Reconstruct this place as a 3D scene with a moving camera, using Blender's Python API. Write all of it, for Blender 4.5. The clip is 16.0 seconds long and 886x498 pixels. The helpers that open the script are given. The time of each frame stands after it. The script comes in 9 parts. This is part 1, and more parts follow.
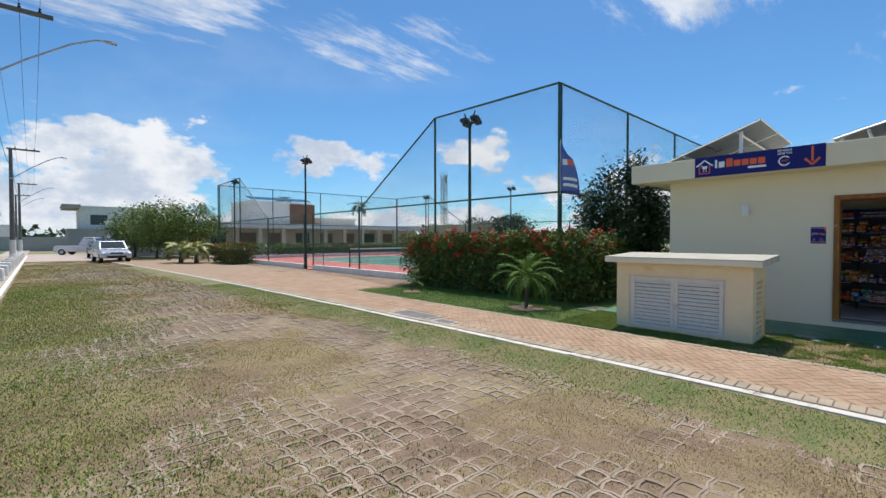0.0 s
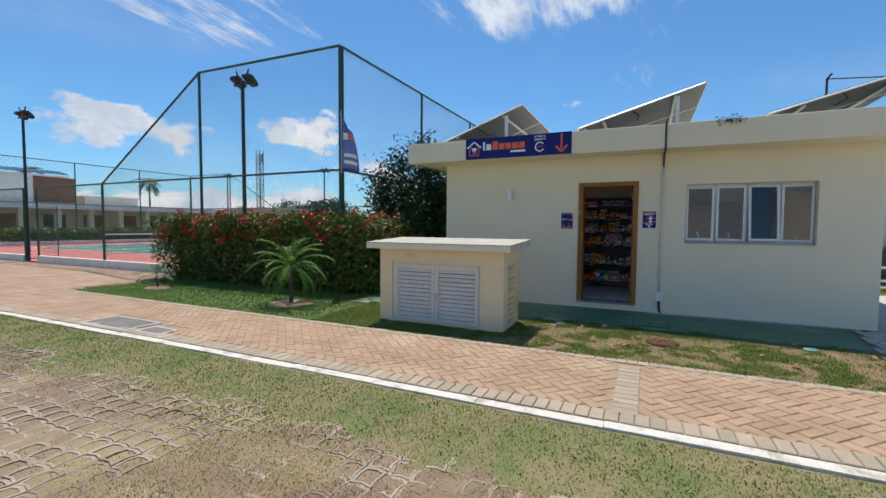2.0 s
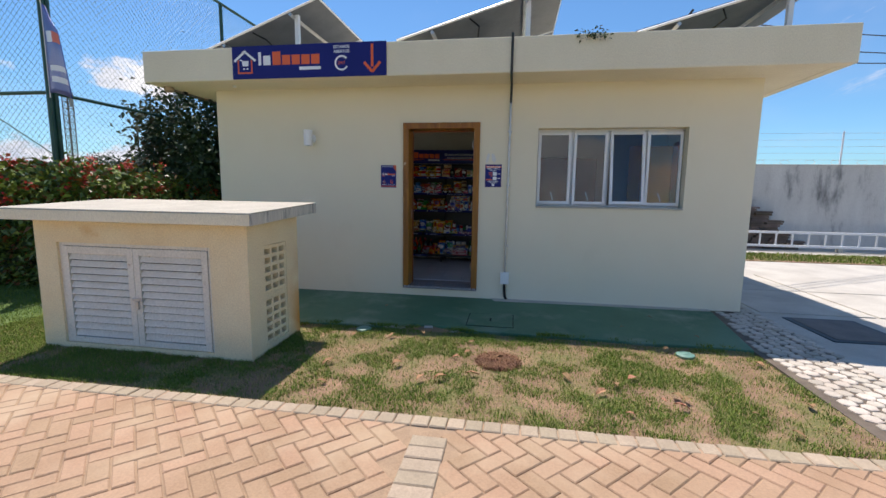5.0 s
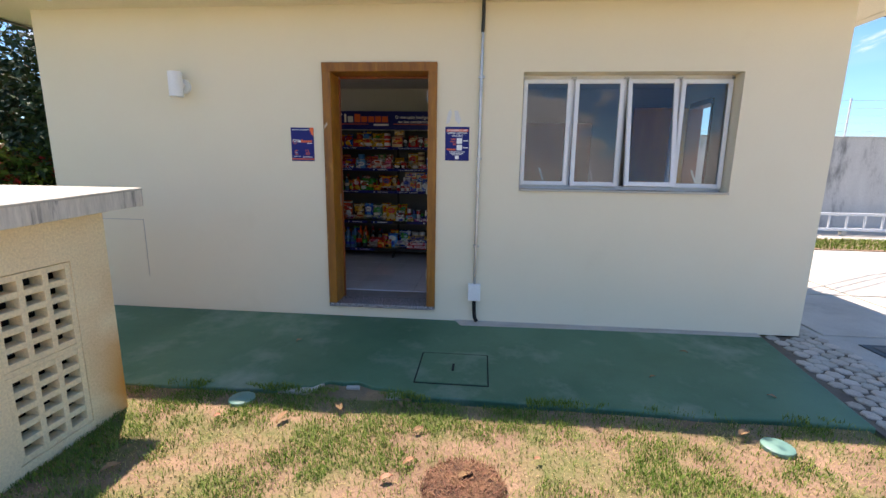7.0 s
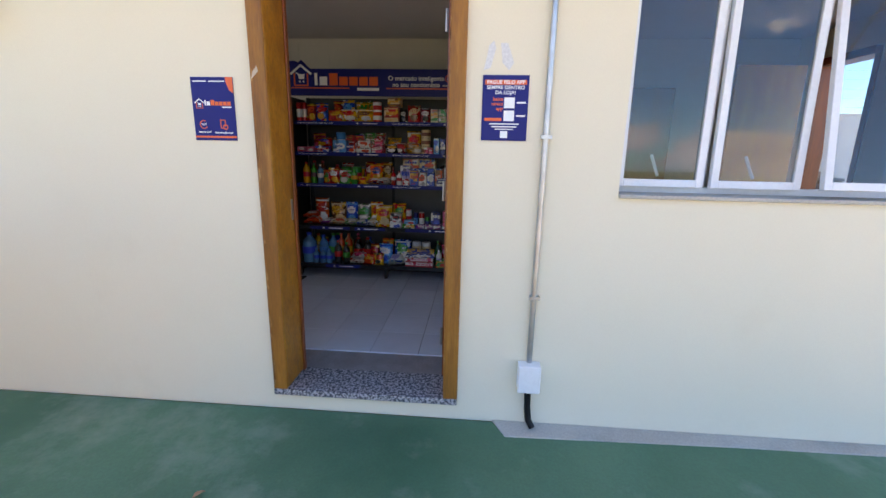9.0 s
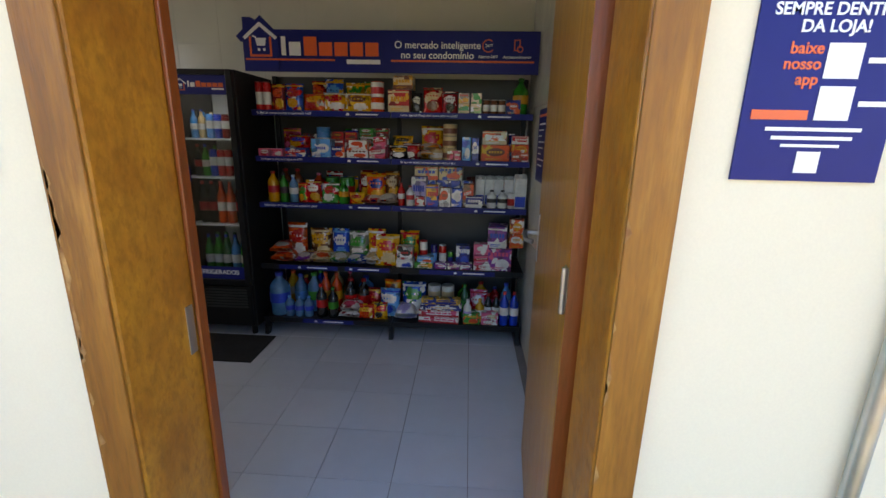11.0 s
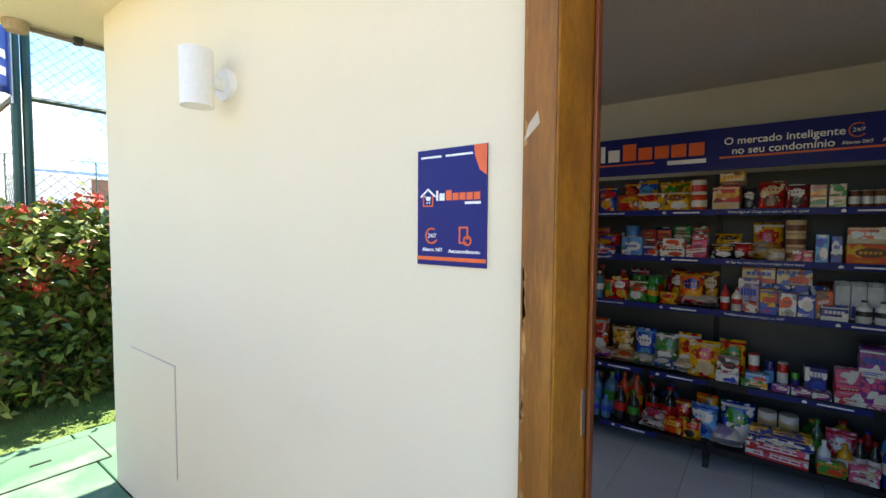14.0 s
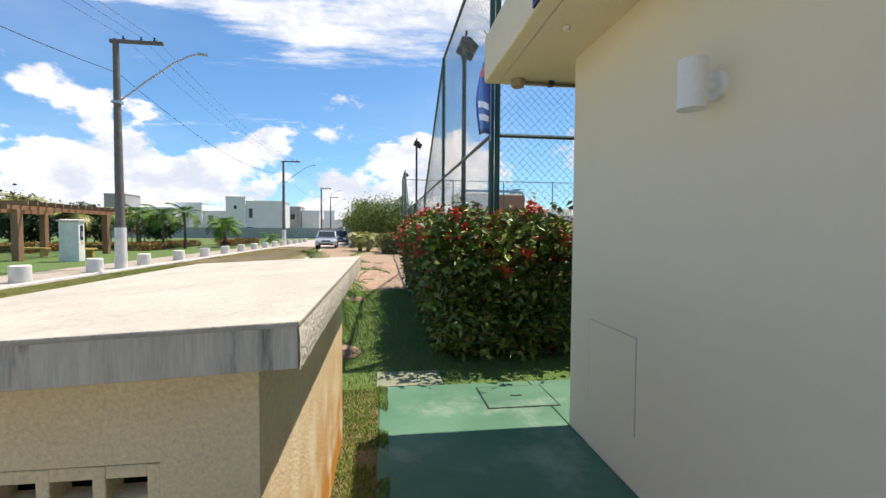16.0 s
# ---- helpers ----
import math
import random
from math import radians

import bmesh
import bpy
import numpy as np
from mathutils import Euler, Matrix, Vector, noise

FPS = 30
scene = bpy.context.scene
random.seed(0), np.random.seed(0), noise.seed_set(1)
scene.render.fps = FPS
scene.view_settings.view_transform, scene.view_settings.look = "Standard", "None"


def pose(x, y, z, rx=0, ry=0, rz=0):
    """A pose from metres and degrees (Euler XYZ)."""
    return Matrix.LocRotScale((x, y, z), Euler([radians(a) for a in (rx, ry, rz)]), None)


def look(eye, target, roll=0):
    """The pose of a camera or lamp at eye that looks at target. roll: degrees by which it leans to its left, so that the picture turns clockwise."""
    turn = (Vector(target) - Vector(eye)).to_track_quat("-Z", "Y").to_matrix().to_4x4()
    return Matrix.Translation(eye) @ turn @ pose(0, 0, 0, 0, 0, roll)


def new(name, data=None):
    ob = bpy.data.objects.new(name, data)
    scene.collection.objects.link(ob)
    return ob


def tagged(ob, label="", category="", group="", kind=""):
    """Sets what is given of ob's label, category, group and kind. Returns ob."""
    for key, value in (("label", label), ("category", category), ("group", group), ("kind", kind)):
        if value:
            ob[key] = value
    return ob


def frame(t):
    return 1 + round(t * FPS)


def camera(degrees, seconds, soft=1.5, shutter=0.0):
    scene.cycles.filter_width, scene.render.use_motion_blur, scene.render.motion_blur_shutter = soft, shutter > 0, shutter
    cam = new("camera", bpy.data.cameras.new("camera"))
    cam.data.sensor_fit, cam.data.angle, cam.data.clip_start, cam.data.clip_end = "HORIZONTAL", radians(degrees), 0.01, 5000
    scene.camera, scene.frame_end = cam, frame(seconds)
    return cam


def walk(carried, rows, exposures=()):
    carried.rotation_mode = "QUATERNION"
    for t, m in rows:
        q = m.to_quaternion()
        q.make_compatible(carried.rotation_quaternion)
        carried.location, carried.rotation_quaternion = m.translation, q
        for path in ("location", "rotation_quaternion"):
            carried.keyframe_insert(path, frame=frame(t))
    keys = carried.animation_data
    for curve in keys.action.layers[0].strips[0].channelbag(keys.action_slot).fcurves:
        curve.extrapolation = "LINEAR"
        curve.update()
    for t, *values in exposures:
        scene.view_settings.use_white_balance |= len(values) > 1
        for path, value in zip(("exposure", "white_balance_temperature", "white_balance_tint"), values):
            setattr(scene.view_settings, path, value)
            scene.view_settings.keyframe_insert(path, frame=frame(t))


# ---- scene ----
cam = camera(91.2, 16.0)
METRES, EYE, TILT, LEAN, TURN = 10.8, 1.5, 0.0, 0.0, -43.0
ROWS = [
    (0.0, 0.0, 0.0, 0.0, -0.0, -1.32, 0.1),
    (0.5, 0.0304, 0.0271, -0.0017, -5.93, -1.64, -0.07),
    (1.0, 0.064, 0.0506, -0.0026, -14.28, -2.08, -0.34),
    (1.5, 0.0994, 0.0695, -0.0019, -19.62, -2.62, -0.46),
    (2.0, 0.1326, 0.0934, -0.0048, -21.98, -3.09, -0.41),
    (2.5, 0.1678, 0.1136, -0.0064, -24.89, -3.54, -0.45),
    (3.0, 0.2023, 0.1345, -0.0079, -27.65, -4.05, -0.52),
    (3.5, 0.2359, 0.1606, -0.0099, -30.58, -4.74, -0.62),
    (4.0, 0.271, 0.1826, -0.0102, -33.53, -5.63, -0.71),
    (6.5, 0.4132, 0.3183, -0.0124, -41.21, -10.35, -0.88),
    (7.0, 0.4429, 0.3485, -0.0099, -41.87, -10.95, -0.88),
    (7.5, 0.4665, 0.3785, -0.0107, -42.19, -11.51, -0.96),
    (8.0, 0.4914, 0.4065, -0.0123, -42.33, -12.01, -1.03),
    (8.5, 0.5182, 0.4396, -0.0121, -42.49, -12.58, -1.07),
    (9.0, 0.5393, 0.4802, -0.0096, -42.44, -13.14, -1.07),
    (11.5, 0.6216, 0.6067, 0.0024, -43.65, -14.73, -1.19),
    (12.0, 0.6295, 0.6151, 0.0072, -43.44, -11.54, -1.14),
    (12.5, 0.6278, 0.6157, 0.0092, -41.35, -7.32, -0.82),
    (13.0, 0.6207, 0.6141, 0.0089, -36.19, -4.31, -0.48),
    (13.5, 0.6029, 0.6114, 0.0049, -26.56, -3.2, -0.31),
    (14.0, 0.5797, 0.5974, 0.0002, -10.29, -2.8, -0.41),
    (14.5, 0.5656, 0.583, -0.0032, 6.71, -2.55, -0.23),
    (15.0, 0.5573, 0.5772, -0.0048, 19.0, -2.5, -0.28),
    (15.5, 0.5522, 0.5717, -0.0055, 28.08, -2.21, -0.33),
    (16.0, 0.5447, 0.5658, -0.0068, 35.27, -2.33, -0.32),
]
EXPOSURES = [(0.0, 0.05, 6300, 10), (3.5, 0.1, 6450, 12), (6.5, 0.8, 6900, 20), (7.0, 1.0, 7000, 21), (8.0, 1.45, 7000, 24), (9.0, 1.9, 7150, 24), (11.5, 2.8, 7350, 15), (12.0, 4.05, 7300, 13),
             (12.7, 4.3, 7400, 13), (13.0, 4.05, 7350, 13), (13.4, 3.35, 7200, 13), (14.0, 2.02, 7100, 16), (14.6, 1.55, 7300, 17), (15.3, 0.84, 7050, 15), (16.0, 0.5, 6900, 14)]
walk(cam, [(t, pose(0, 0, EYE, TILT, LEAN, TURN) @ pose(METRES * x, METRES * y, METRES * z, 90 + pitch, roll, yaw)) for t, x, y, z, yaw, pitch, roll in ROWS], exposures=EXPOSURES)

# ---- light ----
SUN_TO = Vector((0.335, 0.230, 1.0)).normalized()
world = bpy.data.worlds.new("sky")
scene.world = world
world.use_nodes = True
wn, wl = world.node_tree.nodes, world.node_tree.links
wn.clear()
w_out = wn.new("ShaderNodeOutputWorld")
w_bg = wn.new("ShaderNodeBackground")
w_sky = wn.new("ShaderNodeTexSky")
w_sky.sky_type, w_sky.sun_disc = "NISHITA", False
w_sky.sun_elevation = math.asin(SUN_TO.z)
w_sky.sun_rotation = math.atan2(SUN_TO.x, SUN_TO.y)
w_sky.air_density, w_sky.dust_density, w_sky.ozone_density = 1.0, 0.35, 2.2
w_bg.inputs["Strength"].default_value = 0.100
w_co = wn.new("ShaderNodeTexCoord")
w_sep = wn.new("ShaderNodeSeparateXYZ")
wl.new(w_co.outputs["Generated"], w_sep.inputs[0])


def wmath(op, a, b=None, c=None, clamp=False):
    n = wn.new("ShaderNodeMath")
    n.operation, n.use_clamp = op, clamp
    for i, v in enumerate((a, b, c)):
        if v is None:
            continue
        if isinstance(v, (int, float)):
            n.inputs[i].default_value = v
        else:
            wl.new(v, n.inputs[i])
    return n.outputs[0]


def wnoise(scale, detail, rough, sx, sy, sz, off=0.0, flat=False):
    mp = wn.new("ShaderNodeMapping")
    mp.inputs["Scale"].default_value = (sx, sy, sz)
    mp.inputs["Location"].default_value = (off, off * 0.7, off * 1.3)
    if flat:
        den = wmath("ADD", wmath("MAXIMUM", w_sep.outputs[2], 0.0), 0.12)
        cb = wn.new("ShaderNodeCombineXYZ")
        wl.new(wmath("DIVIDE", w_sep.outputs[0], den), cb.inputs[0])
        wl.new(wmath("DIVIDE", w_sep.outputs[1], den), cb.inputs[1])
        wl.new(cb.outputs[0], mp.inputs[0])
    else:
        wl.new(w_co.outputs["Generated"], mp.inputs[0])
    nz = wn.new("ShaderNodeTexNoise")
    nz.inputs["Scale"].default_value, nz.inputs["Detail"].default_value, nz.inputs["Roughness"].default_value = scale, detail, rough
    wl.new(mp.outputs[0], nz.inputs["Vector"])
    return nz.outputs[0]


def wramp(v, a, b):
    n = wn.new("ShaderNodeMapRange")
    n.interpolation_type = "SMOOTHSTEP"
    n.inputs[1].default_value, n.inputs[2].default_value = a, b
    wl.new(v, n.inputs[0])
    return n.outputs[0]


up = w_sep.outputs[2]
# heaped clouds in a band over the horizon, thin streaks higher up
heap_noise = wnoise(4.2, 8, 0.57, 1.0, 1.0, 1.7, 3.1)
heading = wmath("ARCTAN2", w_sep.outputs[0], w_sep.outputs[1])
height = wmath("ARCSINE", up)


def bank(a0, wa, e0, we):
    """A soft patch of sky round one heading and height, in degrees, where the thin cloud gathers."""
    p = wmath("MULTIPLY", wmath("SUBTRACT", heading, radians(a0)), 1 / radians(wa))
    q = wmath("MULTIPLY", wmath("SUBTRACT", height, radians(e0)), 1 / radians(we))
    return wramp(wmath("ADD", wmath("MULTIPLY", p, p), wmath("MULTIPLY", q, q)), 1.0, 0.0)


heap = wmath("SUBTRACT", heap_noise, wmath("MULTIPLY", wmath("MAXIMUM", up, 0.0), 1.05))
heap = wmath("ADD", heap, wmath("MULTIPLY", bank(-12, 48, 7, 15), 0.075))
heap = wmath("MULTIPLY", wramp(heap, 0.36, 0.415), wmath("MULTIPLY", wramp(up, -0.02, 0.03), wramp(heading, radians(98), radians(76))))
gather = wmath("MAXIMUM", bank(-6, 36, 25.5, 8.0), wmath("MAXIMUM", wmath("MULTIPLY", bank(37, 20, 23, 6.0), 0.85), wmath("MULTIPLY", bank(76, 20, 28, 7), 0.6)))
streak_noise = wnoise(1.6, 10, 0.68, 0.5, 1.7, 1.0, 7.4, flat=True)
streak = wramp(wmath("ADD", streak_noise, wmath("MULTIPLY", gather, 0.22)), 0.60, 0.76)
streak = wmath("MULTIPLY", streak, wramp(up, 0.08, 0.25))
veil = wmath("MULTIPLY", wramp(wnoise(0.8, 4, 0.5, 1.0, 1.0, 1.0, 1.7, flat=True), 0.45, 0.85), 0.18)
cover = wmath("MAXIMUM", heap, wmath("MAXIMUM", wmath("MULTIPLY", streak, 0.85), veil), clamp=True)
shade = wn.new("ShaderNodeMixRGB")
shade.inputs[1].default_value, shade.inputs[2].default_value = (5.2, 5.9, 7.0, 1), (8.6, 8.7, 8.8, 1)
wl.new(wramp(wnoise(9.0, 5, 0.6, 1, 1, 1.5, 5.0), 0.35, 0.62), shade.inputs[0])
w_tint = wn.new("ShaderNodeMixRGB")
w_tint.blend_type = "MULTIPLY"
w_tint.inputs[0].default_value = 1.0
w_tint.inputs[2].default_value = (0.63, 1.00, 1.23, 1)
wl.new(w_sky.outputs[0], w_tint.inputs[1])
w_mix = wn.new("ShaderNodeMixRGB")
wl.new(cover, w_mix.inputs[0])
wl.new(w_tint.outputs[0], w_mix.inputs[1])
wl.new(shade.outputs[0], w_mix.inputs[2])
wl.new(w_mix.outputs[0], w_bg.inputs["Color"])
wl.new(w_bg.outputs[0], w_out.inputs[0])

sun_data = bpy.data.lights.new("sun", "SUN")
sun_data.energy, sun_data.angle, sun_data.color = 4.8, radians(0.55), (1.0, 0.95, 0.87)
sun = new("sun", sun_data)
sun.matrix_world = look(SUN_TO * 60, (0, 0, 0))

# daylight in the opening of the shop's high side window
sky_data = bpy.data.lights.new("window_daylight", "AREA")
sky_data.shape, sky_data.size, sky_data.size_y, sky_data.energy, sky_data.color = "RECTANGLE", 1.0, 0.36, 1.0, (0.93, 0.97, 1.0)
sky_lamp = new("window_daylight", sky_data)
sky_lamp.matrix_world = look((10.95, 3.30, 2.16), (10.95, 1.0, 1.0))


# ---- materials ----
def mat(name, c1, c2=None, rough=0.7, scale=6.0, fine=60.0, bump=0.15, metal=0.0, spec=0.5, mix=(0.35, 0.65), vary=0.0, stain=None, stain_scale=1.2, stain_amt=(0.55, 0.7), coat=0.0, stretch=(1, 1, 1), island=0.0, dist=0.004, grain=None):
    """Two-scale procedural surface in world metres: c1..c2 by noise, fine bump, optional stains and per-piece variation."""
    m = bpy.data.materials.new(name)
    m.use_nodes = True
    n, l = m.node_tree.nodes, m.node_tree.links
    b = n["Principled BSDF"]
    grain = grain if grain is not None else (0.03 if rough <= 0.5 else 0.12)
    c2 = c2 or tuple(min(1, c * 0.82) for c in c1)
    geo = n.new("ShaderNodeNewGeometry")
    mp = n.new("ShaderNodeMapping")
    mp.inputs["Scale"].default_value = stretch
    l.new(geo.outputs["Position"], mp.inputs[0])

    def noise_(s, d=5, r=0.6):
        t = n.new("ShaderNodeTexNoise")
        t.inputs["Scale"].default_value, t.inputs["Detail"].default_value, t.inputs["Roughness"].default_value = s, d, r
        l.new(mp.outputs[0], t.inputs["Vector"])
        return t.outputs[0]

    def rng(v, a, b_, lo=0.0, hi=1.0):
        r = n.new("ShaderNodeMapRange")
        for i, q in enumerate((a, b_, lo, hi)):
            r.inputs[i + 1].default_value = q
        l.new(v, r.inputs[0])
        return r.outputs[0]

    big = noise_(scale)
    small = noise_(fine, 3)
    mx = n.new("ShaderNodeMixRGB")
    mx.inputs[1].default_value, mx.inputs[2].default_value = (*c1, 1), (*c2, 1)
    l.new(rng(big, *mix), mx.inputs[0])
    col = mx.outputs[0]
    hv = n.new("ShaderNodeHueSaturation")
    l.new(col, hv.inputs["Color"])
    l.new(rng(small, 0.3, 0.7, 1 - grain, 1 + grain), hv.inputs["Value"])
    col = hv.outputs[0]
    if vary or island:
        hv2 = n.new("ShaderNodeHueSaturation")
        l.new(col, hv2.inputs["Color"])
        if island:
            src, amt = geo.outputs["Random Per Island"], island
        else:
            src, amt = n.new("ShaderNodeObjectInfo").outputs["Random"], vary
        l.new(rng(src, 0, 1, 1 - amt, 1 + amt), hv2.inputs["Value"])
        l.new(rng(src, 0, 1, 0.5 + amt * 0.06, 0.5 - amt * 0.06), hv2.inputs["Hue"])
        col = hv2.outputs[0]
    if stain:
        sx = n.new("ShaderNodeMixRGB")
        l.new(rng(noise_(stain_scale, 8, 0.65), *stain_amt), sx.inputs[0])
        l.new(col, sx.inputs[1])
        sx.inputs[2].default_value = (*stain, 1)
        col = sx.outputs[0]
    l.new(col, b.inputs["Base Color"])
    l.new(rng(small, 0.2, 0.8, max(0.02, rough - 0.1), min(1, rough + 0.1)), b.inputs["Roughness"])
    b.inputs["Metallic"].default_value = metal
    b.inputs["Specular IOR Level"].default_value = spec
    b.inputs["Coat Weight"].default_value = coat
    if bump:
        bp = n.new("ShaderNodeBump")
        bp.inputs["Strength"].default_value, bp.inputs["Distance"].default_value = bump, dist
        l.new(small, bp.inputs["Height"])
        l.new(bp.outputs[0], b.inputs["Normal"])
    return m


def glass(name, tint=(0.9, 0.95, 0.95), rough=0.0, ior=1.5):
    m = bpy.data.materials.new(name)
    m.use_nodes = True
    b = m.node_tree.nodes["Principled BSDF"]
    b.inputs["Base Color"].default_value = (*tint, 1)
    b.inputs["Roughness"].default_value = rough
    b.inputs["IOR"].default_value = ior
    b.inputs["Transmission Weight"].default_value = 1.0
    return m


def glow(name, c, s):
    m = bpy.data.materials.new(name)
    m.use_nodes = True
    b = m.node_tree.nodes["Principled BSDF"]
    b.inputs["Base Color"].default_value = (*c, 1)
    b.inputs["Emission Color"].default_value = (*c, 1)
    b.inputs["Emission Strength"].default_value = s
    return m


M_WALL = mat("cream_paint", (0.80, 0.73, 0.56), (0.78, 0.71, 0.54), 0.85, 1.2, 220, 0.10, spec=0.2, grain=0.02, stain=(0.70, 0.63, 0.46), stain_scale=0.9, stain_amt=(0.62, 0.9), dist=0.002)
M_FASCIA = mat("fascia_paint", (0.82, 0.74, 0.56), (0.77, 0.69, 0.51), 0.85, 1.5, 160, 0.3, spec=0.2, stain=(0.26, 0.24, 0.20), stain_scale=3.5, stain_amt=(0.70, 0.86), stretch=(1, 1, 0.35))
M_YELLOW = mat("peach_render", (0.84, 0.71, 0.47), (0.80, 0.65, 0.41), 0.9, 2.5, 90, 0.6, spec=0.15, stain=(0.62, 0.34, 0.09), stain_scale=1.3, stain_amt=(0.64, 0.80), dist=0.005)
M_BOXROOF = mat("weathered_cement", (0.64, 0.59, 0.50), (0.54, 0.50, 0.42), 0.92, 3.0, 14, 0.5, spec=0.1, stain=(0.13, 0.125, 0.12), stain_scale=2.4, stain_amt=(0.57, 0.72), stretch=(7, 7, 0.9))
M_BOXTOP = mat("pale_cement", (0.50, 0.465, 0.39), (0.42, 0.39, 0.325), 0.92, 4.0, 60, 1.0, spec=0.15)
M_SLAB = mat("green_floor_paint", (0.045, 0.14, 0.075), (0.085, 0.20, 0.115), 0.62, 1.1, 90, 0.25, stain=(0.30, 0.36, 0.28), stain_scale=1.5, stain_amt=(0.52, 0.82))
M_CONC = mat("concrete", (0.52, 0.49, 0.43), (0.42, 0.39, 0.34), 0.9, 2.0, 90, 0.4, stain=(0.25, 0.23, 0.2), stain_scale=1.1, stain_amt=(0.6, 0.85))
M_GREYWALL = mat("weathered_grey_render", (0.62, 0.61, 0.58), (0.50, 0.49, 0.47), 0.92, 1.3, 60, 0.5, stain=(0.09, 0.09, 0.09), stain_scale=1.3, stain_amt=(0.54, 0.70), stretch=(1.4, 1.4, 0.4))
M_STUCCO = mat("coarse_white_stucco", (0.66, 0.62, 0.53), (0.58, 0.54, 0.46), 0.95, 8, 70, 0.7, spec=0.1, dist=0.008, stain=(0.50, 0.42, 0.30), stain_scale=4.0, stain_amt=(0.56, 0.8))
M_WEATHERED = mat("weathered_frame_wood", (0.33, 0.13, 0.012), (0.20, 0.07, 0.008), 0.55, 4.0, 50, 0.35, stretch=(3, 3, 0.35), stain=(0.42, 0.18, 0.025), stain_scale=9, stain_amt=(0.55, 0.72), grain=0.16)
M_WOOD = mat("varnished_wood", (0.50, 0.22, 0.022), (0.34, 0.13, 0.014), 0.42, 7.0, 40, 0.25, stretch=(1.6, 1.6, 0.9), stain=(0.23, 0.08, 0.009), stain_scale=38, stain_amt=(0.47, 0.80), coat=0.15, grain=0.14)
M_WOODRED = mat("red_brown_wood", (0.27, 0.062, 0.009), (0.18, 0.042, 0.007), 0.4, 6.0, 50, 0.2, grain=0.12, stretch=(3, 3, 0.3), coat=0.2)
M_LEAF_DOOR = mat("door_veneer", (0.56, 0.28, 0.03), (0.45, 0.20, 0.024), 0.38, 4.0, 38, 0.15, stretch=(5, 5, 0.45), stain=(0.33, 0.125, 0.014), stain_scale=12, stain_amt=(0.48, 0.82), coat=0.2, grain=0.12)
M_CHIP = mat("bare_chipped_wood", (0.46, 0.25, 0.08), (0.24, 0.10, 0.03), 0.85, 30, 80, 0.3)
M_GRANITE = mat("granite", (0.42, 0.40, 0.40), (0.08, 0.08, 0.09), 0.25, 70, 150, 0.03, mix=(0.45, 0.55))
M_TILE = mat("white_floor_tile", (0.70, 0.73, 0.78), (0.65, 0.68, 0.73), 0.12, 1.5, 12, 0.02, vary=0.04, coat=0.3)
M_GROUT = mat("grout", (0.28, 0.26, 0.25), None, 0.9, 8, 80, 0.2)
M_WTILE = mat("glazed_wall_tile", (0.70, 0.69, 0.60), (0.66, 0.65, 0.56), 0.16, 2.0, 8, 0.01, island=0.02, spec=0.15)
M_CEIL = mat("ceiling_paint", (0.72, 0.71, 0.69), (0.68, 0.67, 0.65), 0.9, 1.0, 100, 0.1)
M_BLACK = mat("black_enamel", (0.007, 0.007, 0.008), (0.011, 0.011, 0.012), 0.4, 6, 60, 0.05, spec=0.25)
M_RUBBER = mat("black_rubber", (0.012, 0.012, 0.012), (0.02, 0.02, 0.02), 0.85, 8, 120, 0.4)
M_STEEL = mat("galvanised_steel", (0.55, 0.56, 0.57), (0.42, 0.43, 0.44), 0.38, 9, 50, 0.08, metal=0.9)
M_ALU = mat("white_aluminium", (0.80, 0.81, 0.82), (0.74, 0.75, 0.77), 0.35, 4, 60, 0.04)
M_WHITE = mat("white_paint", (0.82, 0.78, 0.71), (0.70, 0.67, 0.60), 0.75, 3.0, 70, 0.3, stain=(0.42, 0.39, 0.33), stain_scale=4.0, stain_amt=(0.58, 0.78))
M_CLEANWHITE = mat("white_plastic", (0.82, 0.82, 0.81), (0.79, 0.79, 0.78), 0.45, 4, 60, 0.03)
M_LOUVRE = mat("louvre_white", (0.76, 0.71, 0.62), (0.70, 0.65, 0.56), 0.55, 5, 60, 0.1, stain=(0.30, 0.17, 0.08), stain_scale=9, stain_amt=(0.64, 0.74), spec=0.3)
M_NAVY = mat("navy_print", (0.010, 0.015, 0.16), (0.009, 0.013, 0.145), 0.45, 3, 40, 0.02, spec=0.25)
M_ORANGE = mat("orange_print", (0.80, 0.13, 0.03), (0.76, 0.12, 0.025), 0.4, 3, 40, 0.01)
M_PRINTW = mat("white_print", (0.85, 0.85, 0.85), (0.82, 0.82, 0.82), 0.4, 3, 40, 0.01)
M_REDPRINT = mat("red_print", (0.52, 0.02, 0.025), (0.48, 0.02, 0.025), 0.35, 3, 40, 0.01)
M_DARK = mat("near_black", (0.01, 0.01, 0.01), (0.015, 0.012, 0.01), 0.95, 5, 50, 0)
M_GREENP = mat("green_fence_paint", (0.02, 0.075, 0.05), (0.03, 0.095, 0.065), 0.45, 5, 60, 0.1)
M_DKPOLE = mat("dark_pole_paint", (0.018, 0.022, 0.022), (0.03, 0.034, 0.034), 0.5, 5, 60, 0.1)
M_POLE = mat("concrete_pole", (0.20, 0.175, 0.155), (0.14, 0.125, 0.11), 0.9, 4, 60, 0.3)
M_SOLARBACK = mat("solar_backsheet", (0.15, 0.165, 0.19), (0.11, 0.125, 0.15), 0.5, 3, 30, 0.03)
M_SOLAR = mat("solar_cells", (0.012, 0.018, 0.05), (0.016, 0.022, 0.06), 0.12, 6, 40, 0.0)
